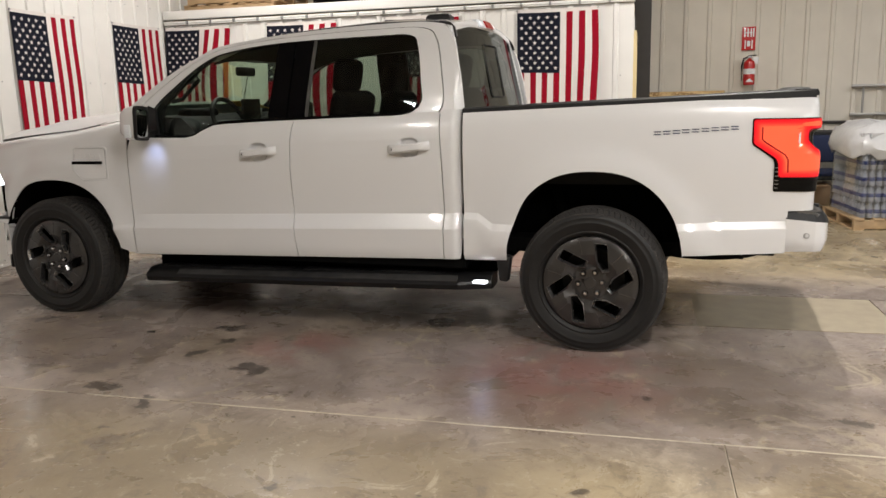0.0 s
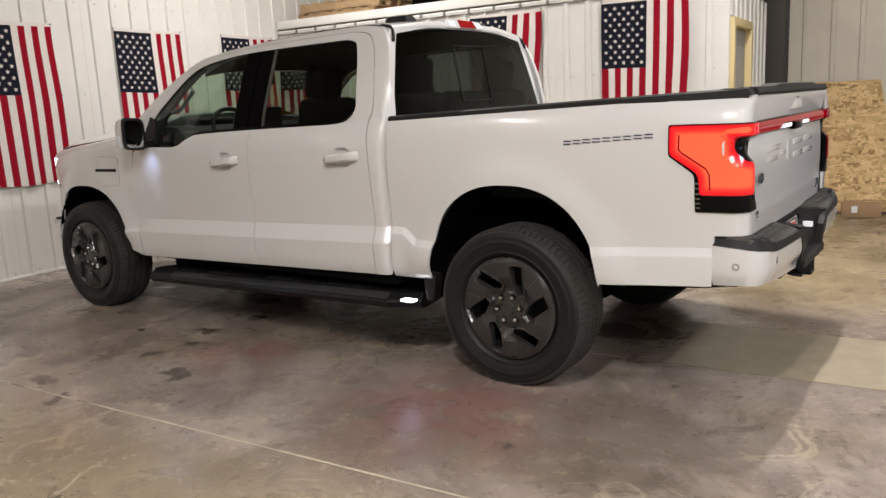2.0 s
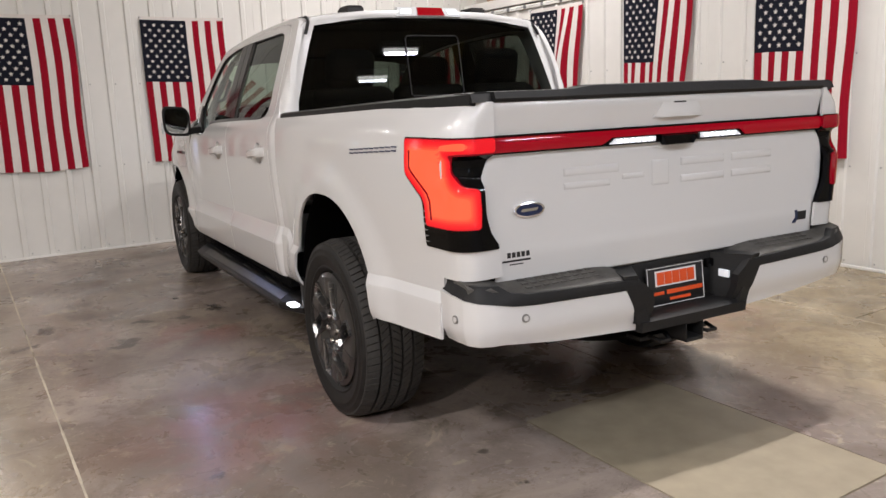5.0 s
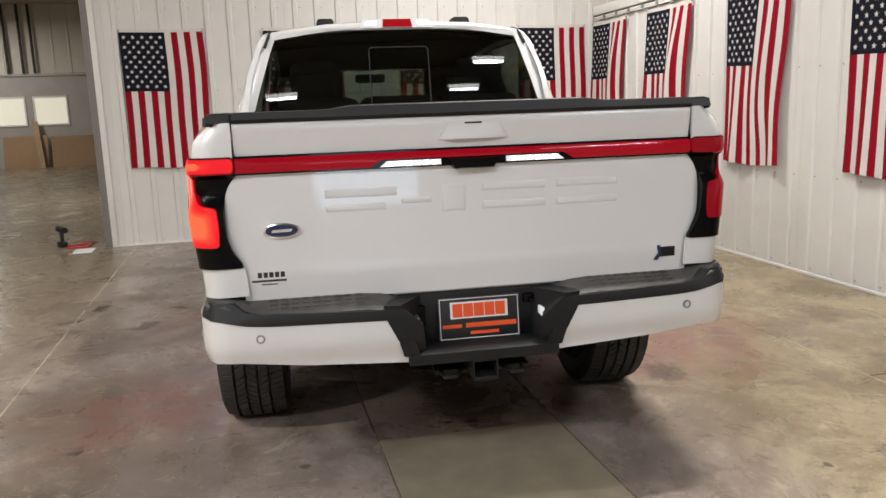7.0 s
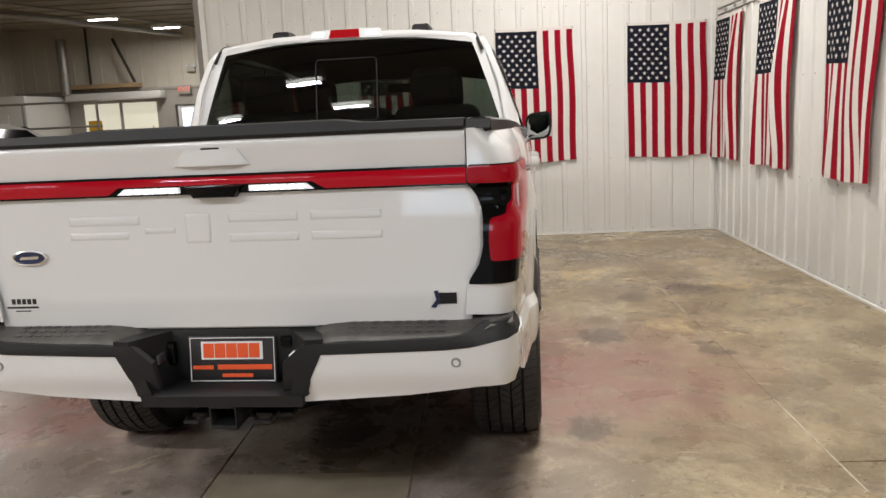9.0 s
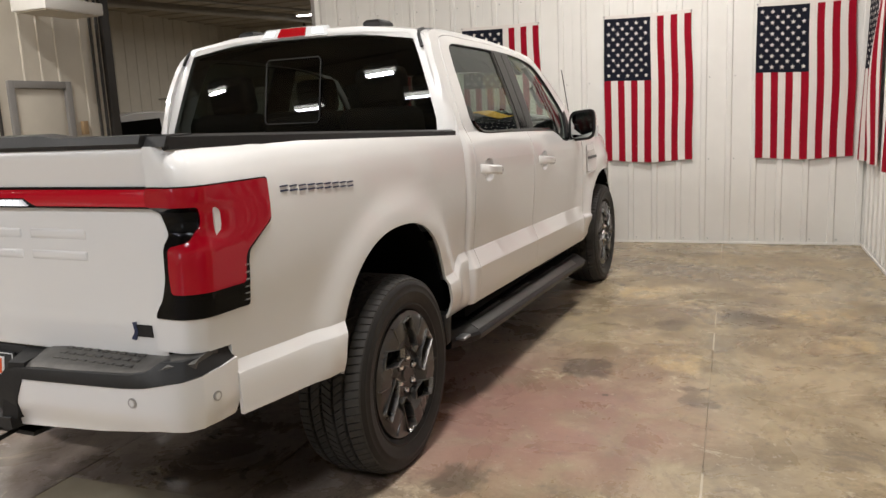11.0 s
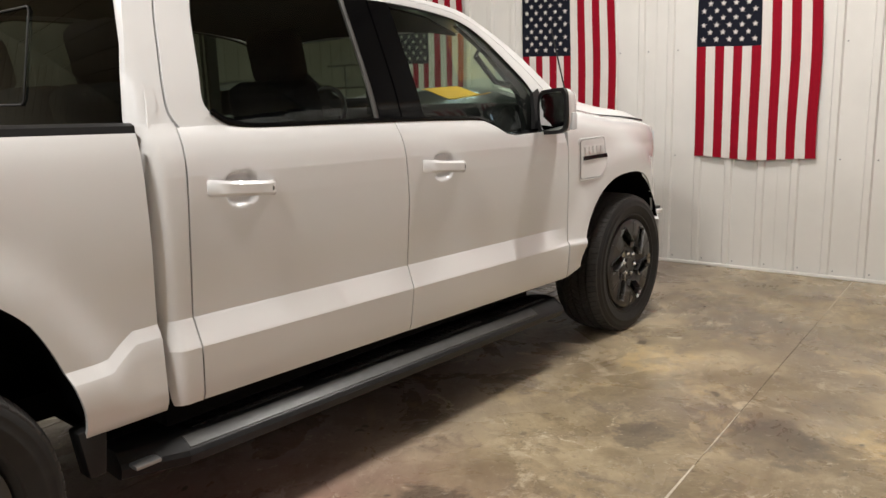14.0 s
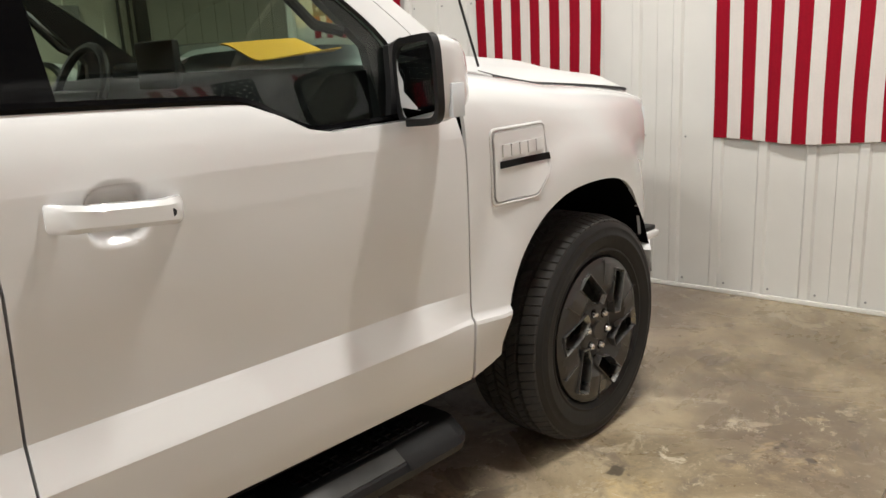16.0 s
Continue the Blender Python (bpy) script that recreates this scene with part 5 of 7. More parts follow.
part("gate_cap", loft([[gate_lay(y, 1.39, 0) + Vector((dx, 0, dz)) for dx, dz in ((0.006, 0), (0.014, 0.012), (0.004, 0.034 + 0.010 * ease(0.50, 0.40, abs(y))), (-0.06, 0.036 + 0.012 * ease(0.50, 0.40, abs(y))), (-0.10, 0.03), (-0.10, 0.0))] for y in steps(-0.80, 0.80, 40)]), "black", gate, "black plastic spoiler cap")
for s in (-1, 1):
    part("rail_end", loft([[Vector((x, s * y, 1.39 + dz)) for x, dz in ((1.0, 0.0), (1.115, 0.002), (1.10, 0.03), (1.0, 0.034))] for y in (0.806, 0.84, 0.880)]), "black", truck)
bar = part("light_bar", sheet([(-0.80, 1.222), (0.80, 1.222), (0.80, 1.284), (-0.80, 1.284)], steps(-0.8, 0.8, 16), [], lambda u, v, w: Vector((1.112 - 0.004 * (abs(u) / 0.8) ** 2 + w, u, v)), 0.02), "gloss_black", gate, "black lamp strip")
part("lamp_lens", sheet([(-0.80, 1.228), (-0.36, 1.228), (-0.32, 1.252), (0.32, 1.252), (0.36, 1.228), (0.80, 1.228), (0.80, 1.276), (-0.80, 1.276)], steps(-0.8, 0.8, 16), [1.232, 1.24, 1.25, 1.26, 1.268, 1.273], lambda u, v, w: Vector((1.115 - 0.003 * (abs(u) / 0.8) ** 2 + 0.008 * (1 - (abs(v - 1.252) / 0.025) ** 2.5) + w, u, v)), 0.008), "lens_bar", bar, "red light strip")
for s in (-1, 1):
    part("reverse_lamp", sheet([(s * 0.115, 1.228), (s * 0.325, 1.228), (s * 0.30, 1.247), (s * 0.115, 1.247)], [], [], lambda u, v, w: Vector((1.121 + w, u, v)), 0.01), "reverse_white", bar, "lit white lamp")
    for k in range(6):
        u = s * (0.130 + 0.029 * k)
        part("diode", box(1.1205, 1.1228, min(u, u + s * 0.018), max(u, u + s * 0.018), 1.232, 1.243, 0.001, 1), "white_lamp", bar)
part("camera_pod", loft([[Vector((1.103 + d, y * k, 1.228 + z * k)) for y, z in ((-0.10, 0.022), (0.10, 0.022), (0.07, -0.018), (-0.07, -0.018))] for d, k in ((0, 1), (0.026, 0.95), (0.032, 0.8))]), "gloss_black", gate, "black rear camera housing")
# pull handle recess, raised shapes, badges
part("gate_handle", sheet([(-0.125, 1.312), (0.125, 1.312), (0.085, 1.365), (-0.085, 1.365)], steps(-0.12, 0.12, 6), [1.33, 1.35], lambda u, v, w: gate_lay(u, v, w + 0.002) + Vector((0.016 * ease(1.365, 1.32, v) * ease(0.125, 0.08, abs(u)), 0, 0)), 0.01), "paint", gate)
part("handle_slot", box(1.108, 1.1245, -0.03, 0.03, 1.362, 1.368, 0.002), "black", gate)
for y0, y1, z0, z1 in ((-0.515, -0.27, 1.128, 1.158), (-0.515, -0.31, 1.082, 1.106), (-0.255, -0.15, 1.098, 1.118), (-0.115, -0.03, 1.064, 1.158), (0.03, 0.26, 1.128, 1.158), (0.03, 0.26, 1.064, 1.092), (0.30, 0.53, 1.128, 1.158), (0.30, 0.53, 1.064, 1.092)):
    rings = []
    for d, k in ((0.0, 0.0), (0.0034, 0.0045), (0.0042, 0.009)):
        rings.append([gate_lay(y, z, d) for y, z in ((y0 + k, z0 + k), (y1 - k, z0 + k), (y1 - k, z1 - k), (y0 + k, z1 - k))])
    part("raised_bar", loft(rings), "paint", gate)
oval = lambda ry, rz, d: [gate_lay(-0.665 + ry * math.cos(a), 1.030 + rz * math.sin(a), d) for a in [6.2832 * k / 32 for k in range(32)]]
badge = part("badge", loft([oval(0.062, 0.026, 0), oval(0.062, 0.026, 0.010), oval(0.055, 0.021, 0.012), oval(0.055, 0.021, 0.008)]), "chrome", gate, "chrome-rimmed dark blue oval badge")
part("badge_face", loft([oval(0.055, 0.021, 0.006), oval(0.053, 0.020, 0.010)]), "decal", badge)
part("badge_bar", prism([(-0.70, 1.024), (-0.635, 1.026), (-0.63, 1.036), (-0.695, 1.034)], lambda u, v, w: gate_lay(u, v, 0.011 - w), 0.003), "chrome", badge)
emb = part("emblem", prism([(0.695, 0.848), (0.755, 0.848), (0.755, 0.884), (0.695, 0.884)], lambda u, v, w: gate_lay(u, v, 0.003 - w), 0.006), "black", gate, "small dark flag emblem")
part("emblem_bolt", prism([(0.672, 0.838), (0.690, 0.862), (0.684, 0.890), (0.696, 0.892), (0.702, 0.860), (0.688, 0.836)], lambda u, v, w: gate_lay(u, v, 0.005 - w), 0.006), "decal", emb)
for k in range(5):
    y = -0.755 + 0.019 * k
    part("sticker_bar", prism([(y, 0.872), (y + 0.014, 0.872), (y + 0.014, 0.890), (y, 0.890)], lambda u, v, w: gate_lay(u, v, 0.0008 - w), 0.002), "plate_black", gate)
for y0, y1, z0, z1 in ((-0.775, -0.66, 0.857, 0.864), (-0.745, -0.69, 0.846, 0.850)):
    part("sticker_bar", prism([(y0, z0), (y1, z0), (y1, z1), (y0, z1)], lambda u, v, w: gate_lay(u, v, 0.0008 - w), 0.002), "plate_black", gate)
for s in (-1, 1):
    part("gate_gap", box(1.04, 1.102, s * 0.8035 - 0.0016, s * 0.8035 + 0.0016, 1.224, 1.40), "black", truck)
    part("gate_gap", box(1.04, 1.098, s * 0.8045 - 0.0028, s * 0.8045 + 0.0028, 0.80, 0.902), "black", truck)
    part("lamp_gap", box(1.03, 1.075, s * 0.83 - 0.035, s * 0.83 + 0.035, 0.905, 1.22), "black", truck)
part("rear_sill", box(0.98, 1.085, -0.90, 0.90, 0.755, 0.79, 0.006), "steel", truck, "grey strip under the tailgate")

# ---- rear bumper ----
BPATH = [(0.985, 0.952), (1.06, 0.956), (1.13, 0.945), (1.175, 0.912), (1.195, 0.86), (1.205, 0.78), (1.213, 0.60), (1.22, 0.40), (1.224, 0.20), (1.225, 0.0)]
BLEN = [0.0]
for p, q in zip(BPATH, BPATH[1:]):
    BLEN.append(BLEN[-1] + math.dist(p, q))


def bump_lay(s):
    def lay(u, v, w):
        x, y = float(np.interp(u, BLEN, [p[0] for p in BPATH])), float(np.interp(u, BLEN, [p[1] for p in BPATH]))
        f = ease(0.05, 0.30, u)
        lean = 0.034 * ease(0.665, 0.56, v)
        return Vector((x + (w - lean) * f, s * (y + (w - lean) * (1 - f)), v))
    return lay


bumper = part("rear_bumper", box(0.99, 1.065, -0.90, 0.90, 0.60, 0.76, 0.02), "black", truck, "white and black rear step bumper")
uy = lambda y: float(np.interp(y, [p[1] for p in BPATH[::-1]][:-2], BLEN[::-1][:-2]))
for s in (-1, 1):
    bl = bump_lay(s)
    ucuts = sorted(set(BLEN + steps(0, 1.1, 24)))
    part("bumper_cover", sheet([(0.0, 0.597), (0.12, 0.603), (0.30, 0.600), (uy(0.6), 0.575), (uy(0.237), 0.556), (uy(0.322), 0.720), (uy(0.72), 0.727), (uy(0.80), 0.733), (0.25, 0.746), (0.10, 0.764), (0.0, 0.772)], ucuts, [0.575, 0.59, 0.605, 0.62, 0.64, 0.66, 0.68, 0.72, 0.75], bl, 0.04), "paint", bumper, "white painted bumper cover", sharp=50)
    part("bumper_step", sheet([(0.0, 0.773), (0.10, 0.766), (0.25, 0.748), (uy(0.80), 0.735), (uy(0.72), 0.729), (uy(0.337), 0.722), (uy(0.257), 0.56), (uy(0.20), 0.56), (uy(0.215), 0.70), (uy(0.28), 0.754), (uy(0.74), 0.766), (uy(0.80), 0.776), (0.28, 0.803), (0.0, 0.812)], ucuts, [0.6, 0.65, 0.70, 0.74, 0.77, 0.80], lambda u, v, w: bl(u, v, w + 0.004 - 0.035 * ease(0.74, 0.82, v)), 0.03), "black", bumper, "black textured step edge")
    rings = []
    for y in steps(0.27, 0.93, 10):
        zt = 0.800 + 0.018 * ease(0.78, 0.88, y) - 0.03 * ease(0.36, 0.27, y)
        xo = float(np.interp(y, [p[1] for p in BPATH[::-1]][:-2], [p[0] for p in BPATH[::-1]][:-2]))
        rings.append([Vector((x, s * y, z)) for x, z in ((1.04, zt - 0.06), (1.04, zt), (1.085, zt - 0.003), (xo - 0.030, zt - 0.030 + 0.018 * ease(0.78, 0.88, y)), (xo - 0.014, zt - 0.040 + 0.018 * ease(0.78, 0.88, y)), (xo - 0.02, zt - 0.06))])
    part("step_pad", loft(rings), "worn", bumper, "worn black step pad")
    for i in range(9):
        for j in range(3):
            y, x = s * (0.42 + 0.036 * i), 1.105 + 0.026 * j
            zs = 0.797 - 0.30 * (x - 1.085)
            box(x - 0.008, x + 0.008, y - 0.012, y + 0.012, zs - 0.008, zs + 0.0035, 0.001, 1, bm=(stud := bmesh.new()))
            part("grip_stud", stud, "worn", bumper)
    for u in (uy(0.755), 0.10, ):
        c, n = bl(u, 0.688, 0.0), (bl(u, 0.688, 1.0) - bl(u, 0.688, 0.0)).normalized()
        q = n.to_track_quat("Z", "Y")
        for r0, r1, h, mt in ((0.015, 0.010, 0.003, "white_ink"), (0.009, 0.0, 0.004, "paint")):
            rings = [[c + n * h + q @ Vector((r * math.cos(6.2832 * k / 16), r * math.sin(6.2832 * k / 16), 0)) for k in range(16)] for r in (r0, max(r1, 0.0005))]
            part("parking_sensor", loft([[p - n * 0.006 for p in rings[0]], rings[0], rings[1]], caps=False), mt if mt == "paint" else "steel", bumper)
part("plate_recess", box(1.06, 1.095, -0.29, 0.29, 0.59, 0.775, 0.01), "black", bumper)
for s in (-1, 1):
    part("recess_side", loft([[Vector(p) for p in ((1.09, s * 0.20, z), (1.225, s * (0.225 + 0.05 * k), z), (1.215, s * (0.28 + 0.05 * k), z), (1.09, s * 0.30, z))] for z, k in ((0.585, 0), (0.66, 0.5), (0.735, 1.2), (0.77, 1.3))]), "black", bumper)
    part("plate_lamp", box(1.125, 1.175, s * 0.224 - 0.006, s * 0.224 + 0.006, 0.678, 0.708, 0.003), "plate_white" if s > 0 else "steel", bumper, "small plate lamp in the recess side")
part("lower_step", loft([[Vector((x, y, z)) for x, z in ((1.08, 0.555), (1.08, 0.598), (1.20, 0.602), (1.228, 0.59), (1.225, 0.553), (1.15, 0.548))] for y in (-0.265, -0.2, 0, 0.2, 0.265)]), "black", bumper, "black lower step")
plate = thing("licence_plate", "black dealer plate with white rim and orange bars", "plate", pose(0.067, -0.006, 0, 0, 0, -3.75))
pl = lambda u, v, w: Vector((1.115 - w - (v - 0.67) * 0.12, u, v))
part("plate", prism([(-0.145, 0.600), (0.155, 0.600), (0.155, 0.752), (-0.145, 0.752)], pl, 0.006, 0.002), "plate_black", plate)
bm = bmesh.new()
for y0, y1, z0, z1 in ((-0.139, 0.149, 0.604, 0.6065), (-0.139, 0.149, 0.7455, 0.748), (-0.139, -0.1365, 0.604, 0.748), (0.1465, 0.149, 0.604, 0.748), (-0.10, 0.11, 0.676, 0.735)):
    merge(bm, prism([(y0, z0), (y1, z0), (y1, z1), (y0, z1)], lambda u, v, w: pl(u, v, w - 0.0015), 0.003))
part("plate_border", bm, "white_ink", plate)
for k in range(5):
    y = -0.092 + 0.039 * k
    part("plate_bar", prism([(y, 0.682), (y + 0.036, 0.682), (y + 0.036, 0.729), (y, 0.729)], lambda u, v, w: pl(u, v, w - 0.003), 0.003), "orange", plate)
for y0, y1, z0, z1 in ((-0.13, -0.06, 0.644, 0.656), (-0.045, 0.14, 0.643, 0.659), (-0.03, 0.075, 0.618, 0.629)):
    part("plate_bar", prism([(y0, z0), (y1, z0), (y1, z1), (y0, z1)], lambda u, v, w: pl(u, v, w - 0.0025), 0.003), "orange", plate)
bm = bmesh.new()
for y0, y1, z0, z1 in ((0.0, 0.1, 0.475, 0.49), (0.0, 0.1, 0.545, 0.56), (0.0, 0.016, 0.475, 0.56), (0.084, 0.1, 0.475, 0.56)):
    box(0.95, 1.22, y0 - 0.045, y1 - 0.055, z0, z1, 0.003, bm=bm)
part("tow_receiver", bm, "black", truck, "black square tow receiver")
part("tow_brace", box(1.02, 1.10, -0.16, 0.19, 0.468, 0.485, 0.003), "black", truck)
for s in (-1, 1):
    part("safety_loop", tube([(1.14, 0.0 + s * 0.07, 0.50), (1.19, s * 0.10, 0.49), (1.19, s * 0.14, 0.49), (1.13, s * 0.15, 0.50)], 0.008), "black", truck)

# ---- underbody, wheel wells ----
# Unseen spare, rails, motor and pans, added to block light under the truck.
part("spare_tyre", shifted(lathe([(0.14, -0.09), (0.22, -0.10), (0.34, -0.10), (0.375, -0.07), (0.375, 0.07), (0.34, 0.10), (0.2, 0.10), (0.14, 0.09)], 36, axis="z"), pose(0.60, 0, 0.52)), "dark", truck, "added spare wheel blocking light under the bed")
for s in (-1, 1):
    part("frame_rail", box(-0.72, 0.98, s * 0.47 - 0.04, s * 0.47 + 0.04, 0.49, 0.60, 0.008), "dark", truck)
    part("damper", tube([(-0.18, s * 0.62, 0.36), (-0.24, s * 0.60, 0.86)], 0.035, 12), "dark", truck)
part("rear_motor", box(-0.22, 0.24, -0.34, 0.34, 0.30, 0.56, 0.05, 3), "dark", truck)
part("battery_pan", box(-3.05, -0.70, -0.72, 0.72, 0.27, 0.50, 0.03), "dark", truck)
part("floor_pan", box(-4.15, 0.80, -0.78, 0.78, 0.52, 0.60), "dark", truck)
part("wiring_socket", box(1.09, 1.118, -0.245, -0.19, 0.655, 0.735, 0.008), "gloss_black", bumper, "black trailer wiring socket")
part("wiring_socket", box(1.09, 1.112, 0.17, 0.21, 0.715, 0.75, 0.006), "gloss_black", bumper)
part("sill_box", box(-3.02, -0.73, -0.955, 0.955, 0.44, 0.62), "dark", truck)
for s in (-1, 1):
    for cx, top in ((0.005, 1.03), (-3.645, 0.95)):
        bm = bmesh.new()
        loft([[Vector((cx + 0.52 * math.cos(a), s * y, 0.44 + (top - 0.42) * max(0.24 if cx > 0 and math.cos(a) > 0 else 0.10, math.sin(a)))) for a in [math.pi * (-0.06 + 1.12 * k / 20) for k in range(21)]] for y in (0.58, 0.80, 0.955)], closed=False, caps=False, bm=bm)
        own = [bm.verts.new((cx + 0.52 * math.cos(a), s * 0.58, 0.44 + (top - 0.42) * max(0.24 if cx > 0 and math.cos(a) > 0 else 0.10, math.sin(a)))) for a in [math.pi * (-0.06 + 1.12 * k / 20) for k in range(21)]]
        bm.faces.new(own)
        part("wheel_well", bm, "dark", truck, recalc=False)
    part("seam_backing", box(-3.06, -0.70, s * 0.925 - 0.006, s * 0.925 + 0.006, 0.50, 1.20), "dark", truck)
    part("mud_guard", prism([(-0.525, 0.375), (-0.475, 0.37), (-0.455, 0.52), (-0.545, 0.535)], lambda u, v, w: Vector((u, s * (0.968 - w), v)), 0.07, 0.01), "black", truck)
    # running board
    board = []
    for x, k in ((-2.95, 0.82), (-2.925, 0.97), (-2.90, 1.0), (-0.76, 1.0), (-0.575, 0.38)):
        z = 0.335 + 0.022 * (x + 1.8)
        board.append([Vector((x, s * (0.90 + (y - 0.90) * (k if y > 0.9 else 1)), z + dz)) for y, dz in ((0.80, -0.035), (0.80, 0.035), (0.86, 0.044), (0.945, 0.044), (0.962, 0.040), (1.015, 0.008), (1.026, -0.006), (1.014, -0.036), (0.97, -0.045))])
    rb = part("running_board", loft(board), "board", truck, "black angular running board", sharp=20)
    # Lighter grey strip paints the outer facet's highlight along with its wear.
    edge = []
    for x in steps(-2.90, -0.77, 60):
        z = 0.335 + 0.022 * (x + 1.8)
        edge.append([Vector((x, s * y, z + dz)) for y, dz in ((0.966, 0.034), (0.966, 0.0395), (0.972, 0.0375), (1.008, 0.0155), (1.008, 0.010))])
    part("step_edge", loft(edge), "step_highlight", rb, "worn outer edge of the step, its highlight painted grey")
    bm = bmesh.new()
    for k in range(4):
        x0 = -2.86 + 0.53 * k
        z = 0.335 + 0.022 * (x0 + 0.23 + 1.8) + 0.044
        box(x0, x0 + 0.47, s * 0.905 - 0.042, s * 0.905 + 0.042, z - 0.006, z + 0.004, 0.003, bm=bm)
        for i in range(13):
            for j in (-1, 0, 1):
                x1, y1 = x0 + 0.02 + 0.034 * i, s * 0.905 + 0.026 * j
                box(x1, x1 + 0.022, y1 - 0.009, y1 + 0.009, z + 0.003, z + 0.0085, bm=bm)
    part("step_tread", bm, "board", rb, "studded worn step pads")
    part("end_cap", loft([[p + Vector((0, s * 0.002 if abs(p.y) > 0.95 else 0, 0.0015 if p.z > 0.33 else 0)) for p in [Vector((x, s * y, 0.335 + 0.022 * (x + 1.8) + dz)) for y, dz in ((0.86, 0.046), (0.945, 0.046), (0.964, 0.042), (1.017, 0.010), (1.028, -0.006))]] for x in (-2.905, -2.70)], closed=False), "board", rb)
    part("step_lamp", box(-0.675, -0.592, s * 0.982 - 0.024, s * 0.982 + 0.024, 0.362, 0.376, 0.005), "white_lamp" if s < 0 else "steel", rb, "small step lamp")
    for x in (-2.7, -1.8, -0.9):
        part("board_bracket", tube([(x, s * 0.70, 0.36), (x, s * 0.86, 0.335)], 0.022), "black", truck)
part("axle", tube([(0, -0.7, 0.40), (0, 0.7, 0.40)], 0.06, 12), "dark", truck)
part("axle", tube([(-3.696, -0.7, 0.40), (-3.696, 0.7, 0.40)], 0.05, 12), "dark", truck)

# ---- wheels ----
TYRE = 0.409


def rim_mesh():
    """A flat-faced wheel of six broad blades with six skewed slots between them; outer face towards -y."""
    def at(r, a):
        return (r * math.cos(radians(a)), r * math.sin(radians(a)))

    def slot(k):
        """Inner tip, inner and outer corners on both sides and outer middle of slot k, which leans 30 degrees from the radius."""
        b = radians(60 * k)
        cx, cy = 0.166 * math.cos(b), 0.166 * math.sin(b)
        ax, ay = math.cos(b + 0.52), math.sin(b + 0.52)
        put = lambda along, left: (cx + ax * along - ay * left, cy + ay * along + ax * left)
        return put(-0.086, 0.007), put(-0.026, 0.037), put(-0.082, -0.030), put(0.080, 0.037), put(0.068, -0.033), put(0.078, 0.002)

    def lay(u, v, w):
        r, a = math.hypot(u, v), math.degrees(math.atan2(v, u))
        d = float(np.interp(r, [0.0, 0.082, 0.098, 0.150, 0.158, 0.235, 0.262, 0.27], [0.126, 0.126, 0.116, 0.133, 0.140, 0.137, 0.130, 0.126]))
        turn = ((a + 360 + 30) % 60) / 60
        d += 0.010 * (abs(turn - 0.5) * 2) * ease(0.10, 0.16, r) * ease(0.268, 0.24, r)
        return Vector((u, -(d + w), v))
    bm = bmesh.new()
    for k in range(6):
        a0, l0, r0, lo0, ro0, c0 = slot(k)
        a1, l1, r1, lo1, ro1, c1 = slot(k + 1)
        b = 60 * k
        tip, out = math.degrees(math.atan2(a0[1], a0[0])), math.degrees(math.atan2(c0[1], c0[0]))
        pts = [at(0.02, tip), a0, l0, lo0, c0] + [at(0.261, out + 60 * i / 10) for i in range(11)] + [c1, ro1, r1, a1, at(0.02, tip + 60)]
        merge(bm, sheet(pts, steps(-0.27, 0.27, 36), steps(-0.27, 0.27, 36), lay, 0.030))
    bmesh.ops.remove_doubles(bm, verts=bm.verts[:], dist=2e-4)
    return bm


def slot_edge_mesh():
    """The bright chamfer round one slot, drawn in a little from the face; its glint is in the lighter metal."""
    ax, ay = math.cos(0.52), math.sin(0.52)
    put = lambda along, left: (0.166 + ax * along - ay * left, ay * along + ax * left)
    pts = [put(*p) for p in ((-0.086, 0.007), (-0.026, 0.037), (0.080, 0.037), (0.078, 0.002), (0.068, -0.033), (-0.082, -0.030))]
    mid = (sum(p[0] for p in pts) / 6, sum(p[1] for p in pts) / 6)
    rings = []
    for f, d in ((1.01, 0.140), (1.01, 0.1500), (0.975, 0.1505), (0.86, 0.136), (0.86, 0.11), (1.0, 0.11)):
        rings.append([Vector((mid[0] + (p[0] - mid[0]) * f, -d, mid[1] + (p[1] - mid[1]) * f)) for p in pts])
    return loft(rings + rings[:1], caps=False)


def tyre_mesh():
    wall = [(0.262, 0.05), (0.264, 0.118), (0.272, 0.128), (0.282, 0.134), (0.286, 0.139), (0.291, 0.139), (0.294, 0.137), (0.315, 0.146), (0.335, 0.148), (0.338, 0.1495), (0.342, 0.1495), (0.345, 0.148), (0.362, 0.144), (0.366, 0.1455), (0.370, 0.1445), (0.382, 0.137), (0.390, 0.130), (0.393, 0.118)]
    return lathe([(r, -y) for r, y in wall] + [(r, y) for r, y in wall[::-1]], 96)


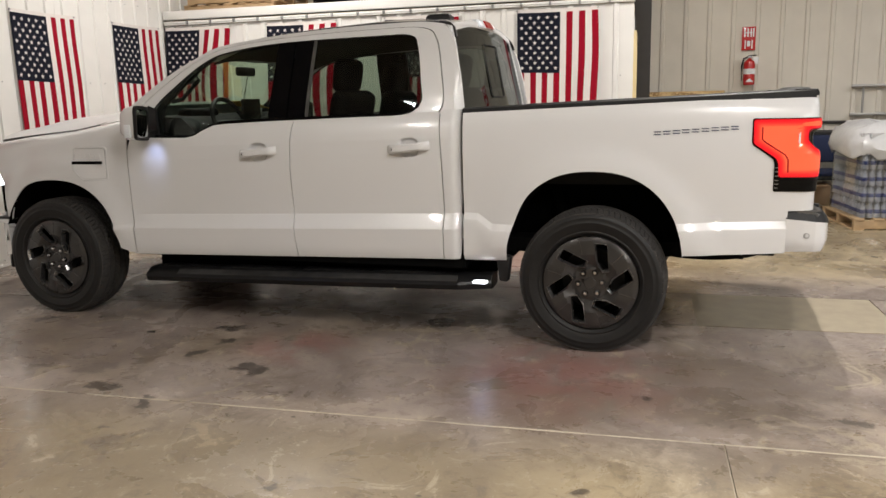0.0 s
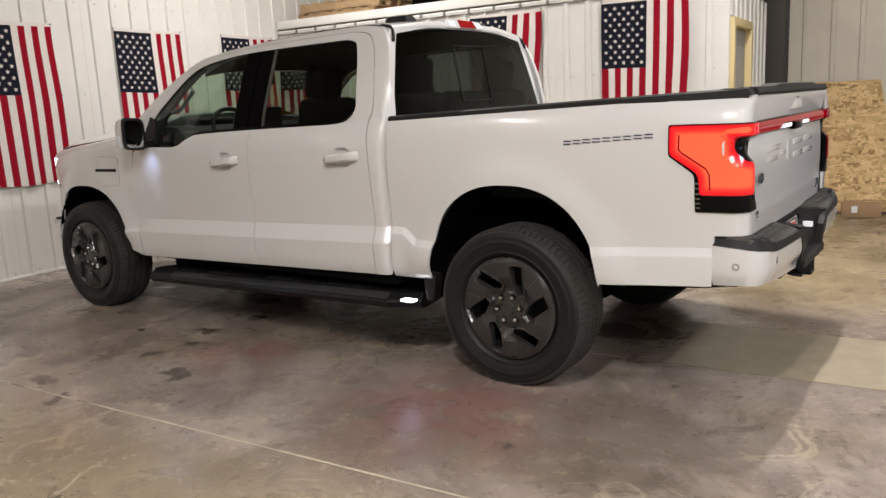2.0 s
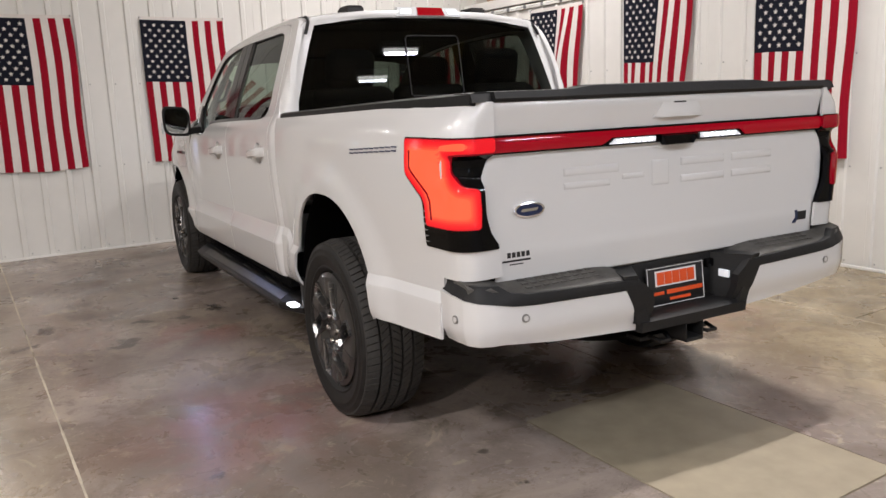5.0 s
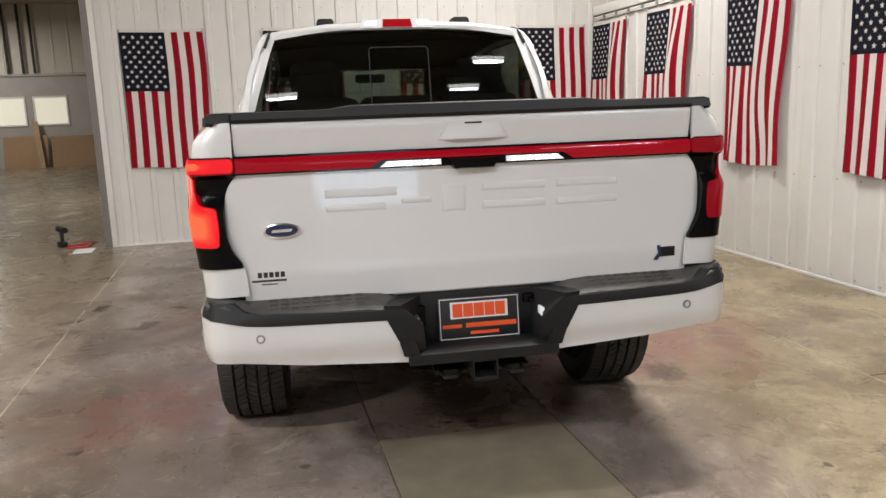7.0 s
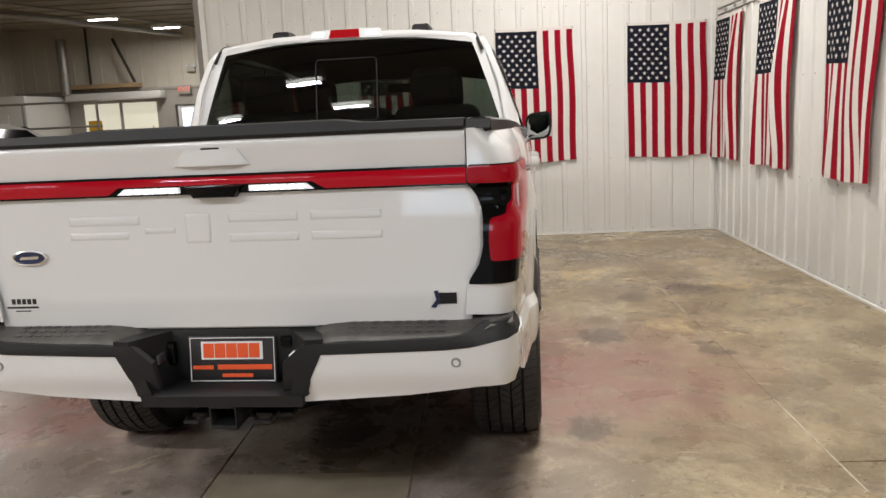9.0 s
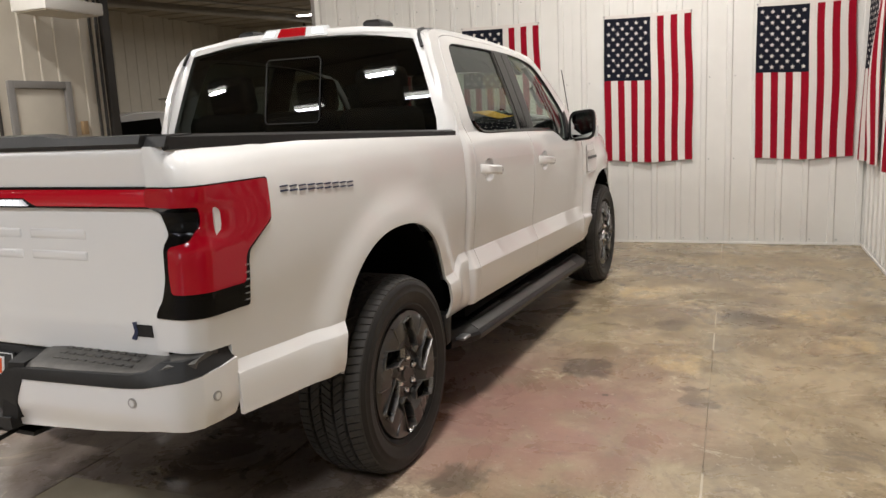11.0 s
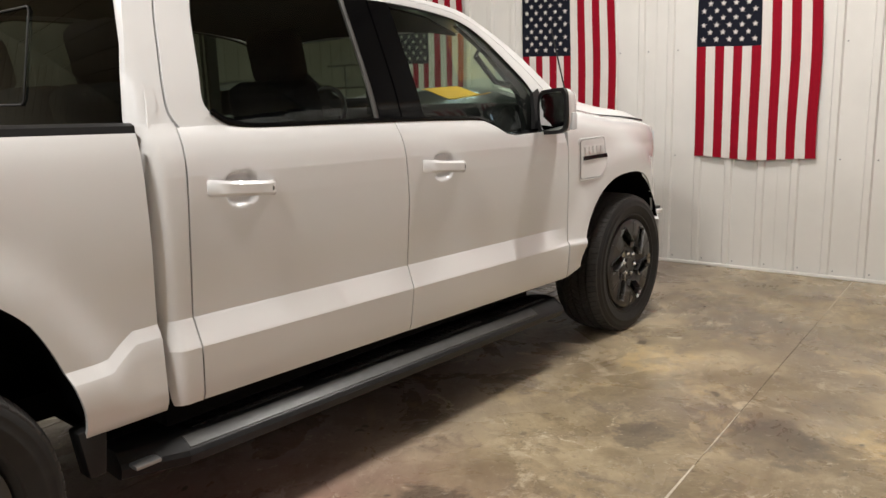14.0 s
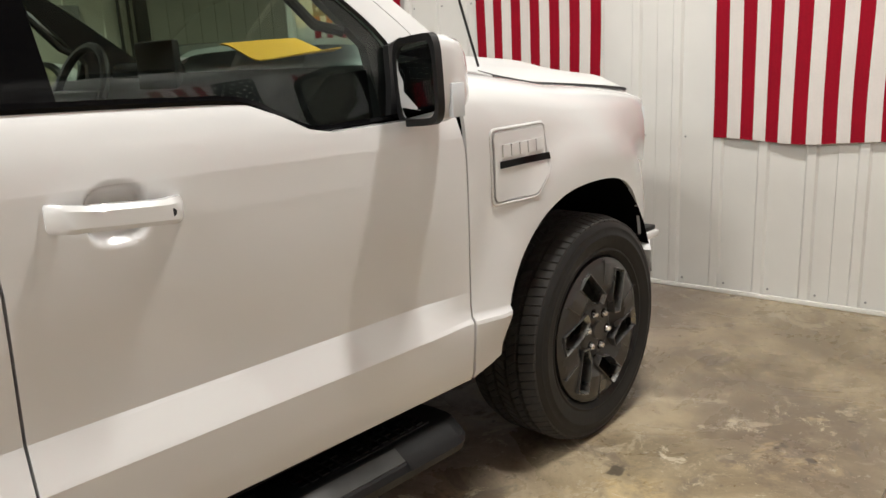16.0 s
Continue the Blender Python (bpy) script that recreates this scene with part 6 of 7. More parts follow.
def tread_mesh():
    """Five rows of blocks parted by wide grooves; the shoulder blocks slope down to the side wall."""
    bm = bmesh.new()
    n = 80
    for row, (y0, y1, sk) in enumerate(((-0.134, -0.080, 0.55), (-0.069, -0.030, 1.3), (-0.020, 0.020, -1.2), (0.030, 0.069, 1.3), (0.080, 0.134, 0.55))):
        for k in range(n):
            a0 = 2 * math.pi * (k + (0.5 if row % 2 else 0)) / n
            a1 = a0 + 2 * math.pi / n * (0.90 if row in (0, 4) else 0.87)
            ring = []
            for rr, shrink in ((0.385, 0.0), (TYRE - 0.003, 0.0), (TYRE, 0.0018)):
                q = []
                for y, sh in ((y0, -sk), (y1, sk)):
                    for a in ((a0, a1) if y == y0 else (a1, a0)):
                        aa = a + sh * 0.024 + (shrink / 0.4 if a == a0 else -shrink / 0.4)
                        edge = 0.015 if abs(y) > 0.13 else 0.0
                        yy = y + (shrink if y == y0 else -shrink)
                        q.append(Vector(((rr - edge) * math.cos(aa), yy, (rr - edge) * math.sin(aa))))
                ring.append(q)
            loft(ring, bm=bm)
    return bm


def settle(bm, turn):
    """Flattens the tyre where it bears on the floor, 0.395 below the hub."""
    for v in bm.verts:
        p = v.co
        if p.z < -0.395:
            p.z = -0.395
    return bm


rim_me = finish("rim", rim_mesh(), "rim", 12)
edge_me = finish("slot_edge", slot_edge_mesh(), "rim_glint", 25)
tyre_me = finish("tyre", settle(tyre_mesh(), 0), "rubber", 50)
tread_me = finish("tread", settle(tread_mesh(), 0), "tread", 30)
barrel_me = finish("barrel", lathe([(0.245, -0.10), (0.235, -0.05), (0.235, 0.10), (0.27, 0.13)], 48), "black")
disc_me = finish("brake_disc", lathe([(0.0, -0.03), (0.10, -0.03), (0.10, -0.01), (0.175, -0.01), (0.175, 0.02), (0.0, 0.02)], 48), "black")
cap_me = finish("hub_cap", lathe([(0.0, -0.134), (0.030, -0.134), (0.034, -0.129), (0.034, -0.11)], 24), "rim")
nut_me = finish("lug_nut", lathe([(0.0, -0.142), (0.008, -0.1405), (0.0125, -0.134), (0.0125, -0.11)], 12), "chrome")
# Flat black disc round each nut paints the shade of its pocket.
pocket_shade_me = finish("pocket_shade", lathe([(0.0, -0.1275), (0.0165, -0.1275), (0.0175, -0.1260), (0.0175, -0.115)], 16), "gloss_black")
# Raised lighter strips stand in for the glint along each blade step.
glint_me = finish("blade_glint", box(0.168, 0.256, -0.1490, -0.128, -0.0009, 0.0009), "rim_glint")
# Dark disc added behind the slots so nothing lit shows through.
backing_me = finish("slot_backing", lathe([(0.0, 0.03), (0.232, 0.03), (0.232, 0.04), (0.0, 0.04)], 32), "dark")
cal_me = finish("brake_caliper", box(0.10, 0.19, -0.045, 0.03, -0.07, 0.07, 0.015), "black")
for x in (0.0, -3.696):
    for s in (-1, 1):
        def hung(name, me, parent=None, m=None, label=""):
            ob = new(name, me)
            ob.parent = parent
            if m is not None:
                ob.matrix_basis = m
            if label:
                ob["label"] = label
            return ob
        spin = {(0.0, -1): -6, (0.0, 1): 20, (-3.696, -1): 12, (-3.696, 1): -12}[(x, s)]
        hub = hung("wheel", rim_me, truck, pose(x, s * 0.862, 0.395, 0, 0, 0 if s < 0 else 180) @ pose(0, 0, 0, 0, spin if s < 0 else -spin, 0), "dark grey six-blade alloy wheel")
        back = pose(0, 0, 0, 0, -(spin if s < 0 else -spin), 0)
        hung("tyre", tyre_me, hub, back, "black rubber tyre")
        hung("tread", tread_me, hub, back)
        hung("barrel", barrel_me, hub)
        hung("brake_disc", disc_me, hub)
        hung("slot_backing", backing_me, hub)
        hung("brake_caliper", cal_me, hub)
        hung("hub_cap", cap_me, hub)
        for k in range(6):
            a = radians(60 * k)
            hung("slot_edge", edge_me, hub, pose(0, 0, 0, 0, 60 * k, 0))
            hung("lug_nut", nut_me, hub, Matrix.Translation((0.066 * math.cos(a), 0, 0.066 * math.sin(a))))
            hung("pocket_shade", pocket_shade_me, hub, Matrix.Translation((0.066 * math.cos(a), 0, 0.066 * math.sin(a))))
            hung("blade_glint", glint_me, hub, pose(0, 0, 0, 0, 60 * k - 38, 0))

# ---- inside the cab ----
part("cabin_floor", box(-3.1, -0.80, -0.85, 0.85, 0.60, 0.66), "dark", truck)
dash = part("dashboard", loft([[Vector((x, y, z)) for x, z in ((-3.05, 0.75), (-2.62, 0.75), (-2.56, 1.05), (-2.60, 1.24), (-2.70, 1.335), (-2.98, 1.352), (-3.08, 1.0))] for y in (-0.82, -0.5, 0, 0.5, 0.82)]), "fabric", truck, "black soft dashboard", sharp=60)
part("instrument_hood", box(-2.93, -2.80, -0.56, -0.22, 1.20, 1.395, 0.03, 3), "fabric", dash)
part("centre_screen", box(-2.70, -2.672, -0.10, 0.14, 1.10, 1.455, 0.01), "black", dash, "tall black touch screen")
wheel_ring = [Vector((-2.60 - 0.07 * math.sin(a), -0.40 + 0.185 * math.cos(a), 1.285 + 0.17 * math.sin(a))) for a in [6.2832 * k / 28 for k in range(29)]]
sw = part("steering_wheel", tube(wheel_ring, 0.016), "black", truck, "black leather steering wheel")
part("wheel_spokes", box(-2.625, -2.585, -0.57, -0.23, 1.25, 1.31, 0.015), "black", sw)
part("steering_column", tube([(-2.62, -0.40, 1.275), (-2.85, -0.40, 1.12)], 0.04), "black", sw)


def seat(cx, cy, name, wide=0.50, rest=True):
    st = part(name, box(cx - 0.27, cx + 0.25, cy - wide / 2, cy + wide / 2, 0.78, 0.98, 0.06, 3), "fabric", truck, "black leather seat")
    b = box(-0.07, 0.07, -wide / 2, wide / 2, 0.0, 0.62, 0.06, 3)
    part("seat_back", shifted(b, pose(cx + 0.25, cy, 0.88, 0, 12, 0)), "fabric", st)
    if rest:
        h = box(-0.06, 0.06, -0.14, 0.14, 0.0, 0.22, 0.05, 3)
        part("head_rest", shifted(h, pose(cx + 0.31, cy, 1.475, 0, 10, 0)), "fabric", st)
        for d in (-0.06, 0.06):
            part("head_rest_post", tube([(cx + 0.30, cy + d, 1.40), (cx + 0.27, cy + d, 1.54)], 0.007), "steel", st)


seat(-2.00, -0.42, "front_seat")
seat(-2.00, 0.42, "front_seat")
for yy in (-0.48, 0.0, 0.48):
    seat(-1.22, yy, "rear_seat", 0.47, yy != 0.0)
part("interior_mirror", box(-2.72, -2.68, -0.12, 0.12, 1.62, 1.69, 0.02), "black", truck)
part("head_liner", sheet([(-2.50, -0.70), (-0.90, -0.70), (-0.90, 0.70), (-2.50, 0.70)], steps(-2.5, -0.9, 8), steps(-0.7, 0.7, 8), lambda u, v, w: roof_lay(u, v, w - 0.05), 0.01), "fabric", truck)
for s in (-1, 1):
    part("door_card", box(-3.0, -0.86, s * 0.88 - 0.03, s * 0.88 + 0.03, 0.60, 1.20, 0.02), "fabric", truck)
    part("grab_handle", tube([(-2.78, s * 0.80, 1.44), (-2.72, s * 0.76, 1.46), (-2.60, s * 0.735, 1.58), (-2.62, s * 0.75, 1.63)], 0.014), "black", truck)
part("roof_aerial", tube([(-3.28, 0.83, 1.33), (-3.16, 0.80, 1.72)], 0.004, 6), "black", truck, "thin black aerial")
env = thing("yellow_envelope", "yellow paper envelope lying on the dashboard", "envelope", pose(0.067, -0.006, 0, 0, 0, -3.75))
part("paper", sheet([(-3.05, 0.25), (-2.80, 0.20), (-2.77, 0.44), (-3.03, 0.50)], steps(-3.0, -2.8, 4), steps(0.25, 0.50, 6), lambda u, v, w: Vector((u, v, 1.352 - (u + 2.98) * 0.06 + 0.040 + 0.055 * ease(0.46, 0.20, v) + 0.015 * ease(0.42, 0.52, v) + w)), 0.004), "yellow", env)

# small lamps of the truck that light the door and the floor beside it
for name, at, aim, watts, cone in (("puddle_light", (-2.76, -1.12, 1.20), (-2.80, -0.96, 1.06), 1.2, 70), ("puddle_light", (-2.72, -1.16, 1.17), (-0.75, -1.50, 0.0), 6.0, 52), ("step_light", (-0.62, -1.05, 0.37), (-0.55, -1.45, 0.0), 0.6, 140)):
    data = bpy.data.lights.new(name, "SPOT")
    data.energy, data.color, data.spot_size, data.spot_blend, data.shadow_soft_size = watts, (0.5, 0.6, 1.0), radians(cone), 1.0, 0.03
    spot = new(name, data)
    place = pose(0.067, -0.006, 0, 0, 0, -3.75)
    spot.matrix_basis = look(place @ Vector(at), place @ Vector(aim))


# ---- north side of the hall ----
col = thing("steel_column", "dark brown steel building column", "column", kind="structure")
bm = box(0.12, 0.34, 5.50, 5.52, 0, CEILING, 0.002)
box(0.12, 0.34, 5.80, 5.82, 0, CEILING, 0.002, bm=bm)
box(0.222, 0.238, 5.52, 5.80, 0, CEILING, bm=bm)
part("column_profile", bm, "grate", col)
part("base_plate", box(0.08, 0.38, 5.46, 5.86, 0, 0.02, 0.003), "grate", col)

ext = thing("fire_extinguisher", "red fire extinguisher hanging on a wall bracket", "fire extinguisher", pose(1.60, 5.90, 1.50))
body = lathe([(0.0, 0.0), (0.06, 0.0), (0.072, 0.015), (0.072, 0.27), (0.06, 0.305), (0.03, 0.325), (0.02, 0.345), (0.0, 0.345)], 28, axis="z")
cyl = part("cylinder", body, "ext_red", ext)
part("label_band", lathe([(0.0735, 0.14), (0.0735, 0.21)], 28, axis="z"), "white_ink", cyl, "white label band")
part("instruction_panel", sheet([(-0.05, 0.04), (0.05, 0.04), (0.0, 0.09)], [], [], lambda u, v, w: Vector((u, -0.0745, v))), "white_ink", cyl)
part("valve", box(-0.025, 0.025, -0.02, 0.02, 0.34, 0.375, 0.006), "steel", ext)
part("lever", box(-0.02, 0.085, -0.012, 0.012, 0.372, 0.385, 0.003), "black", ext)
part("hose", tube([(-0.02, 0, 0.36), (-0.075, -0.02, 0.34), (-0.098, -0.02, 0.24), (-0.09, -0.02, 0.06)], 0.011), "black", ext)
part("inspection_tag", box(0.04, 0.105, -0.03, -0.026, 0.27, 0.36, 0.001), "white_ink", ext, "paper inspection tag")
part("wall_bracket", box(-0.03, 0.03, 0.06, 0.10, 0.05, 0.33, 0.004), "steel", ext)
sign = thing("extinguisher_sign", "red and white fire extinguisher sign on the wall", "sign", pose(1.585, 5.975, 2.10))
part("board", box(-0.085, 0.085, -0.006, 0.004, -0.15, 0.15, 0.002), "ext_red", sign)
for x0, x1, z0, z1 in ((-0.06, -0.045, 0.02, 0.13), (-0.02, -0.005, 0.02, 0.13), (0.02, 0.035, 0.02, 0.13), (0.05, 0.065, 0.02, 0.13), (-0.06, 0.06, 0.07, 0.08), (-0.05, -0.035, -0.13, -0.02), (0.035, 0.05, -0.13, -0.02), (-0.02, 0.02, -0.10, -0.03)):
    part("sign_bar", box(x0, x1, -0.0085, -0.005, z0, z1), "white_ink", sign)

osb = solid("strand_board", prism([(0.36, 0.012), (1.62, 0.02), (1.30, 1.44), (0.34, 1.44)], lambda u, v, w: Vector((u, 5.28 + v * 0.40 + w, v)), 0.018), "osb", "tan strand board leaning against the hall wall", "board")
for k, (y, dx, h, mt) in enumerate(((4.56, 0.0, 1.24, "wood"), (4.62, 0.03, 1.16, "card"), (4.70, 0.02, 1.20, "wood"))):
    solid("leaning_panel", prism([(0.0, 0.0), (0.30, 0.0), (0.16, h), (0.02, h)], lambda u, v, w, y=y: Vector((0.17 + dx + u * 0.9 + v * 0.0, y + w, v)), 0.03, 0.003), mt, "brown sheet leaning beside the office door", "board", group="leaning sheets")


def carton(x0, x1, y0, y1, z0, z1, turn=0.0):
    c = thing("cardboard_box", "closed brown cardboard box on the floor", "box", pose((x0 + x1) / 2, (y0 + y1) / 2, z0, 0, 0, turn), group="cardboard boxes")
    hx, hy, h = (x1 - x0) / 2, (y1 - y0) / 2, z1 - z0
    part("carton", box(-hx, hx, -hy, hy, 0, h, 0.006), "card", c)
    part("tape", box(-hx - 0.001, hx + 0.001, -0.025, 0.025, h - 0.001, h + 0.0015), "osb", c)
    part("paper_label", box(-hx * 0.5, -hx * 0.2, -hy - 0.002, -hy + 0.002, h * 0.3, h * 0.75), "white_ink", c)
    return c


carton(1.46, 1.98, 5.10, 5.46, 0.0, 0.18)
carton(1.02, 1.40, 4.98, 5.20, 0.0, 0.16, 6)
carton(1.95, 2.55, 5.30, 5.70, 0.0, 0.24)

table = thing("work_table", "dark steel work table against the wall", "table")
part("tabletop", box(2.02, 3.9, 5.35, 5.95, 0.86, 0.90, 0.004), "black", table)
for x, y in ((2.06, 5.40), (3.86, 5.40), (2.06, 5.90), (3.86, 5.90)):
    part("leg", box(x - 0.02, x + 0.02, y - 0.02, y + 0.02, 0, 0.86, 0.003), "grate", table)
part("lower_shelf", box(2.04, 3.88, 5.40, 5.90, 0.30, 0.32), "black", table)
chair = thing("stacking_chair", "dark blue padded chair on a black steel frame", "chair", pose(2.42, 4.88, 0, 0, 0, 12))
part("seat", box(-0.24, 0.24, -0.22, 0.22, 0.42, 0.48, 0.025, 3), "blue", chair)
part("backrest", box(-0.23, 0.23, 0.20, 0.25, 0.55, 0.88, 0.03, 3), "blue", chair)
for x in (-0.25, 0.25):
    part("side_frame", tube([(x, -0.22, 0.0), (x, -0.20, 0.43), (x, 0.16, 0.44), (x, 0.23, 0.86)], 0.012), "black", chair)
    part("leg", tube([(x, 0.24, 0.0), (x, 0.12, 0.43)], 0.012), "black", chair)


def pallet(m, name="pallet", wide=1.2, deep=1.0):
    p = thing(name, "worn pale timber shipping pallet", "pallet", m, group="pallets")
    for k in range(7):
        x = -wide / 2 + (wide - 0.10) * k / 6
        part("deck_board", box(x, x + 0.10, -deep / 2, deep / 2, 0.10, 0.12, 0.003), "wood", p)
    for y in (-deep / 2 + 0.04, 0, deep / 2 - 0.04):
        part("bearer", box(-wide / 2, wide / 2, y - 0.03, y + 0.03, 0.012, 0.10, 0.003), "wood", p)
    for k in range(3):
        x = -wide / 2 + (wide - 0.10) * k / 2
        part("bottom_board", box(x, x + 0.10, -deep / 2, deep / 2, 0.0, 0.012), "wood", p)
    return p


pallet(pose(2.92, 3.92, 0, 0, 0, 6))
load = thing("bottled_water_stack", "stacked bottled water packs under clear plastic wrap", "water bottles", pose(2.92, 3.92, 0.12, 0, 0, 6))
bottles, sleeves = bmesh.new(), bmesh.new()
for i in range(5):
    for j in range(6):
        at = pose(0.038 + 0.069 * i, 0.040 + 0.074 * j, 0)
        merge(bottles, shifted(lathe([(0.0, 0.0), (0.029, 0.0), (0.032, 0.010), (0.030, 0.035), (0.032, 0.09), (0.026, 0.120), (0.014, 0.140), (0.014, 0.158), (0.0, 0.160)], 8, axis="z"), at))
        merge(sleeves, shifted(lathe([(0.0315, 0.045), (0.0328, 0.047), (0.0328, 0.083), (0.0315, 0.085)], 8, axis="z"), at))
pack_me, sleeve_me = finish("bottle_pack", bottles, "bottle", 60), finish("label_sleeves", sleeves, "sleeve", 60)
for k in range(5):
    for i in range(3):
        for j in range(2):
            pk = new("bottle_pack", pack_me)
            pk.parent, pk.matrix_basis = load, pose(-0.54 + 0.36 * i, -0.45 + 0.45 * j, 0.165 * k)
            sl = new("label_sleeves", sleeve_me)
            sl.parent = pk
bm = bmesh.new()
rng = random.Random(5)
rings = []
for k in range(9):
    z = 0.86 * k / 8
    ring = []
    for a in range(40):
        t = 2 * math.pi * a / 40
        c, s = math.cos(t), math.sin(t)
        ring.append(Vector((0.575 * math.copysign(abs(c) ** 0.25, c) + rng.uniform(-0.006, 0.006), 0.475 * math.copysign(abs(s) ** 0.25, s) + rng.uniform(-0.006, 0.006), z)))
    rings.append(ring)
loft(rings, caps=False, bm=bm)
part("stretch_wrap", bm, glass("clear_wrap", (0.80, 0.80, 0.80), 0.10, 0.16), load, "creased clear stretch wrap", recalc=False)
rings = []
for z, k in ((0.62, 1.08), (0.70, 1.13), (0.78, 1.10), (0.88, 1.04), (0.93, 0.90), (0.96, 0.6), (0.94, 0.2)):
    rings.append([Vector((0.57 * k * math.copysign(abs(math.cos(t)) ** 0.4, math.cos(t)) + rng.uniform(-0.02, 0.02), 0.47 * k * math.copysign(abs(math.sin(t)) ** 0.4, math.sin(t)) + rng.uniform(-0.02, 0.02), z + rng.uniform(-0.03, 0.03))) for t in [2 * math.pi * a / 32 for a in range(32)]])
part("bag_cover", loft(rings, caps=False), "film", load, "milky plastic bag cover")

lad = thing("aluminium_ladder", "aluminium ladder hung sideways on the wall", "ladder", pose(2.85, 5.93, 1.08))
for z in (0.0, 0.36):
    part("rail", box(0.0, 2.4, -0.02, 0.02, z, z + 0.035, 0.004), "galv", lad)
for k in range(8):
    part("rung", tube([(0.14 + 0.3 * k, 0, 0.02), (0.14 + 0.3 * k, 0, 0.37)], 0.014), "galv", lad)
solid("conduit_pipe", tube([(1.9, 5.964, 1.0), (4.6, 5.964, 1.0)], 0.02), "grate", "dark pipe along the hall wall", "pipe")

# goods stored on top of the office
pallet(pose(-4.65, 4.15, 2.50))
pallet(pose(-4.62, 4.17, 2.62, 0, 0, 3))
for k, (x, y, w, d, h, mt) in enumerate(((-3.2, 4.2, 0.9, 0.6, 0.35, "dark"), (-2.1, 4.1, 0.7, 0.5, 0.28, "card"), (-1.2, 4.3, 0.8, 0.6, 0.40, "dark"))):
    c = thing("storage_box", "dark storage box on top of the office", "box", pose(x, y, 2.50, 0, 0, 7 * k), group="boxes on the office")
    part("tub", box(-w / 2, w / 2, -d / 2, d / 2, 0, h - 0.03, 0.02), mt, c)
    part("lid", box(-w / 2 - 0.01, w / 2 + 0.01, -d / 2 - 0.01, d / 2 + 0.01, h - 0.03, h, 0.008), "black", c)

# ---- south side: door, heater, conduit ----
door = thing("door_2", "closed pale steel door in a grey frame", "door", kind="structure")
fr = box(-6.12, -6.02, -6.98, -6.86, 0, 2.12, 0.004)
box(-5.14, -5.04, -6.98, -6.86, 0, 2.12, 0.004, bm=fr)
box(-6.02, -5.14, -6.98, -6.86, 2.02, 2.12, 0.004, bm=fr)
part("door_frame", fr, "grey", door)
part("door_leaf", box(-6.018, -5.142, -6.96, -6.915, 0.01, 2.018, 0.003), "hall", door)
part("door_handle", tube([(-5.95, -6.92, 1.02), (-5.95, -6.85, 1.02), (-5.84, -6.85, 1.02)], 0.011), "steel", door)
solid("door_alarm", box(-6.32, -6.22, -6.88, -6.82, 1.35, 1.55, 0.008), "wood", "small brown box beside the door", "box")
heat = thing("wall_heater", "white box heater bracketed high on the wall", "heater", pose(-5.55, -6.35, 2.98, 0, 0, 0))
part("case", box(-0.50, 0.50, -0.30, 0.30, 0.0, 0.16, 0.015), "trim", heat)
part("lower_panel", box(-0.46, 0.46, -0.26, 0.26, -0.012, 0.002), "hall", heat)
part("bracket", tube([(0, -0.30, 0.08), (0, -0.52, 0.08)], 0.02), "steel", heat)
for x in (-4.85, -6.62, -6.75):
    solid("conduit_pipe", tube([(x, -6.866, 0), (x, -6.866, CEILING)], 0.022), "grate", "dark vertical conduit on the wall", "pipe", group="conduits")
tagged(part("trim", box(-7.0, -6.84, -6.98, -6.83, 0, CEILING, 0.004), "grate"), "dark end channel of the hall wall", "trim", kind="structure")

# daylight door behind the camera
win = thing("window_1", "bright window strip in the overhead door", "window", kind="structure")
part("window_frame", box(8.90, 8.965, -1.25, 0.35, 0.45, 1.05, 0.01), "trim", win)
for k in range(2):
    part("pane", box(8.885, 8.90, -1.17 + 0.75 * k, -1.17 + 0.75 * k + 0.69, 0.53, 0.97), "day", win)
data = bpy.data.lights.new("window_daylight", "AREA")
data.shape, data.size, data.size_y, data.energy, data.color = "RECTANGLE", 1.45, 0.45, 6.0, (0.62, 0.80, 1.0)
new("window_daylight", data).matrix_basis = look((8.87, -0.45, 0.75), (0.0, -0.45, 1.0))

# ---- far hall ----
bm = box(-22.0, -21.94, -14.5, -9.2, 0, 2.68)
box(-22.0, -21.94, -8.1, -7.9, 0, 2.68, bm=bm)
box(-22.0, -21.94, -9.2, -8.1, 2.15, 2.68, bm=bm)
box(-22.0, -21.94, -7.9, -5.9, 2.08, 2.68, bm=bm)
box(-22.0, -21.94, -7.9, -5.9, 0, 1.22, bm=bm)
box(-22.0, -21.94, -7.05, -6.9, 1.22, 2.08, bm=bm)
box(-22.0, -21.94, -5.9, 6.0, 0, 2.68, bm=bm)
tagged(part("wall_office", bm, "office_front"), "beige-grey painted office front in the far hall", "wall", kind="structure")
tagged(part("wall_office_back", box(-24.0, -23.95, -14.5, 6.0, 0, 4.0), "hall"), "pale back wall of the far office", "wall", kind="structure")
tagged(part("trim", box(-21.96, -21.90, -14.5, 6.0, 2.66, 2.74, 0.004), "office_front"), "beige-grey ledge above the office front", "trim", kind="structure")
door = thing("door_3", "white exit door with a bright window", "door", kind="structure")
part("door_leaf", box(-21.96, -21.92, -9.12, -8.18, 0.02, 2.10, 0.004), "trim", door)
part("pane", box(-21.93, -21.905, -8.98, -8.44, 1.32, 2.02), "day", door, "bright daylit door pane")
part("door_handle", tube([(-21.92, -9.02, 1.02), (-21.86, -9.02, 1.02)], 0.03), "steel", door)
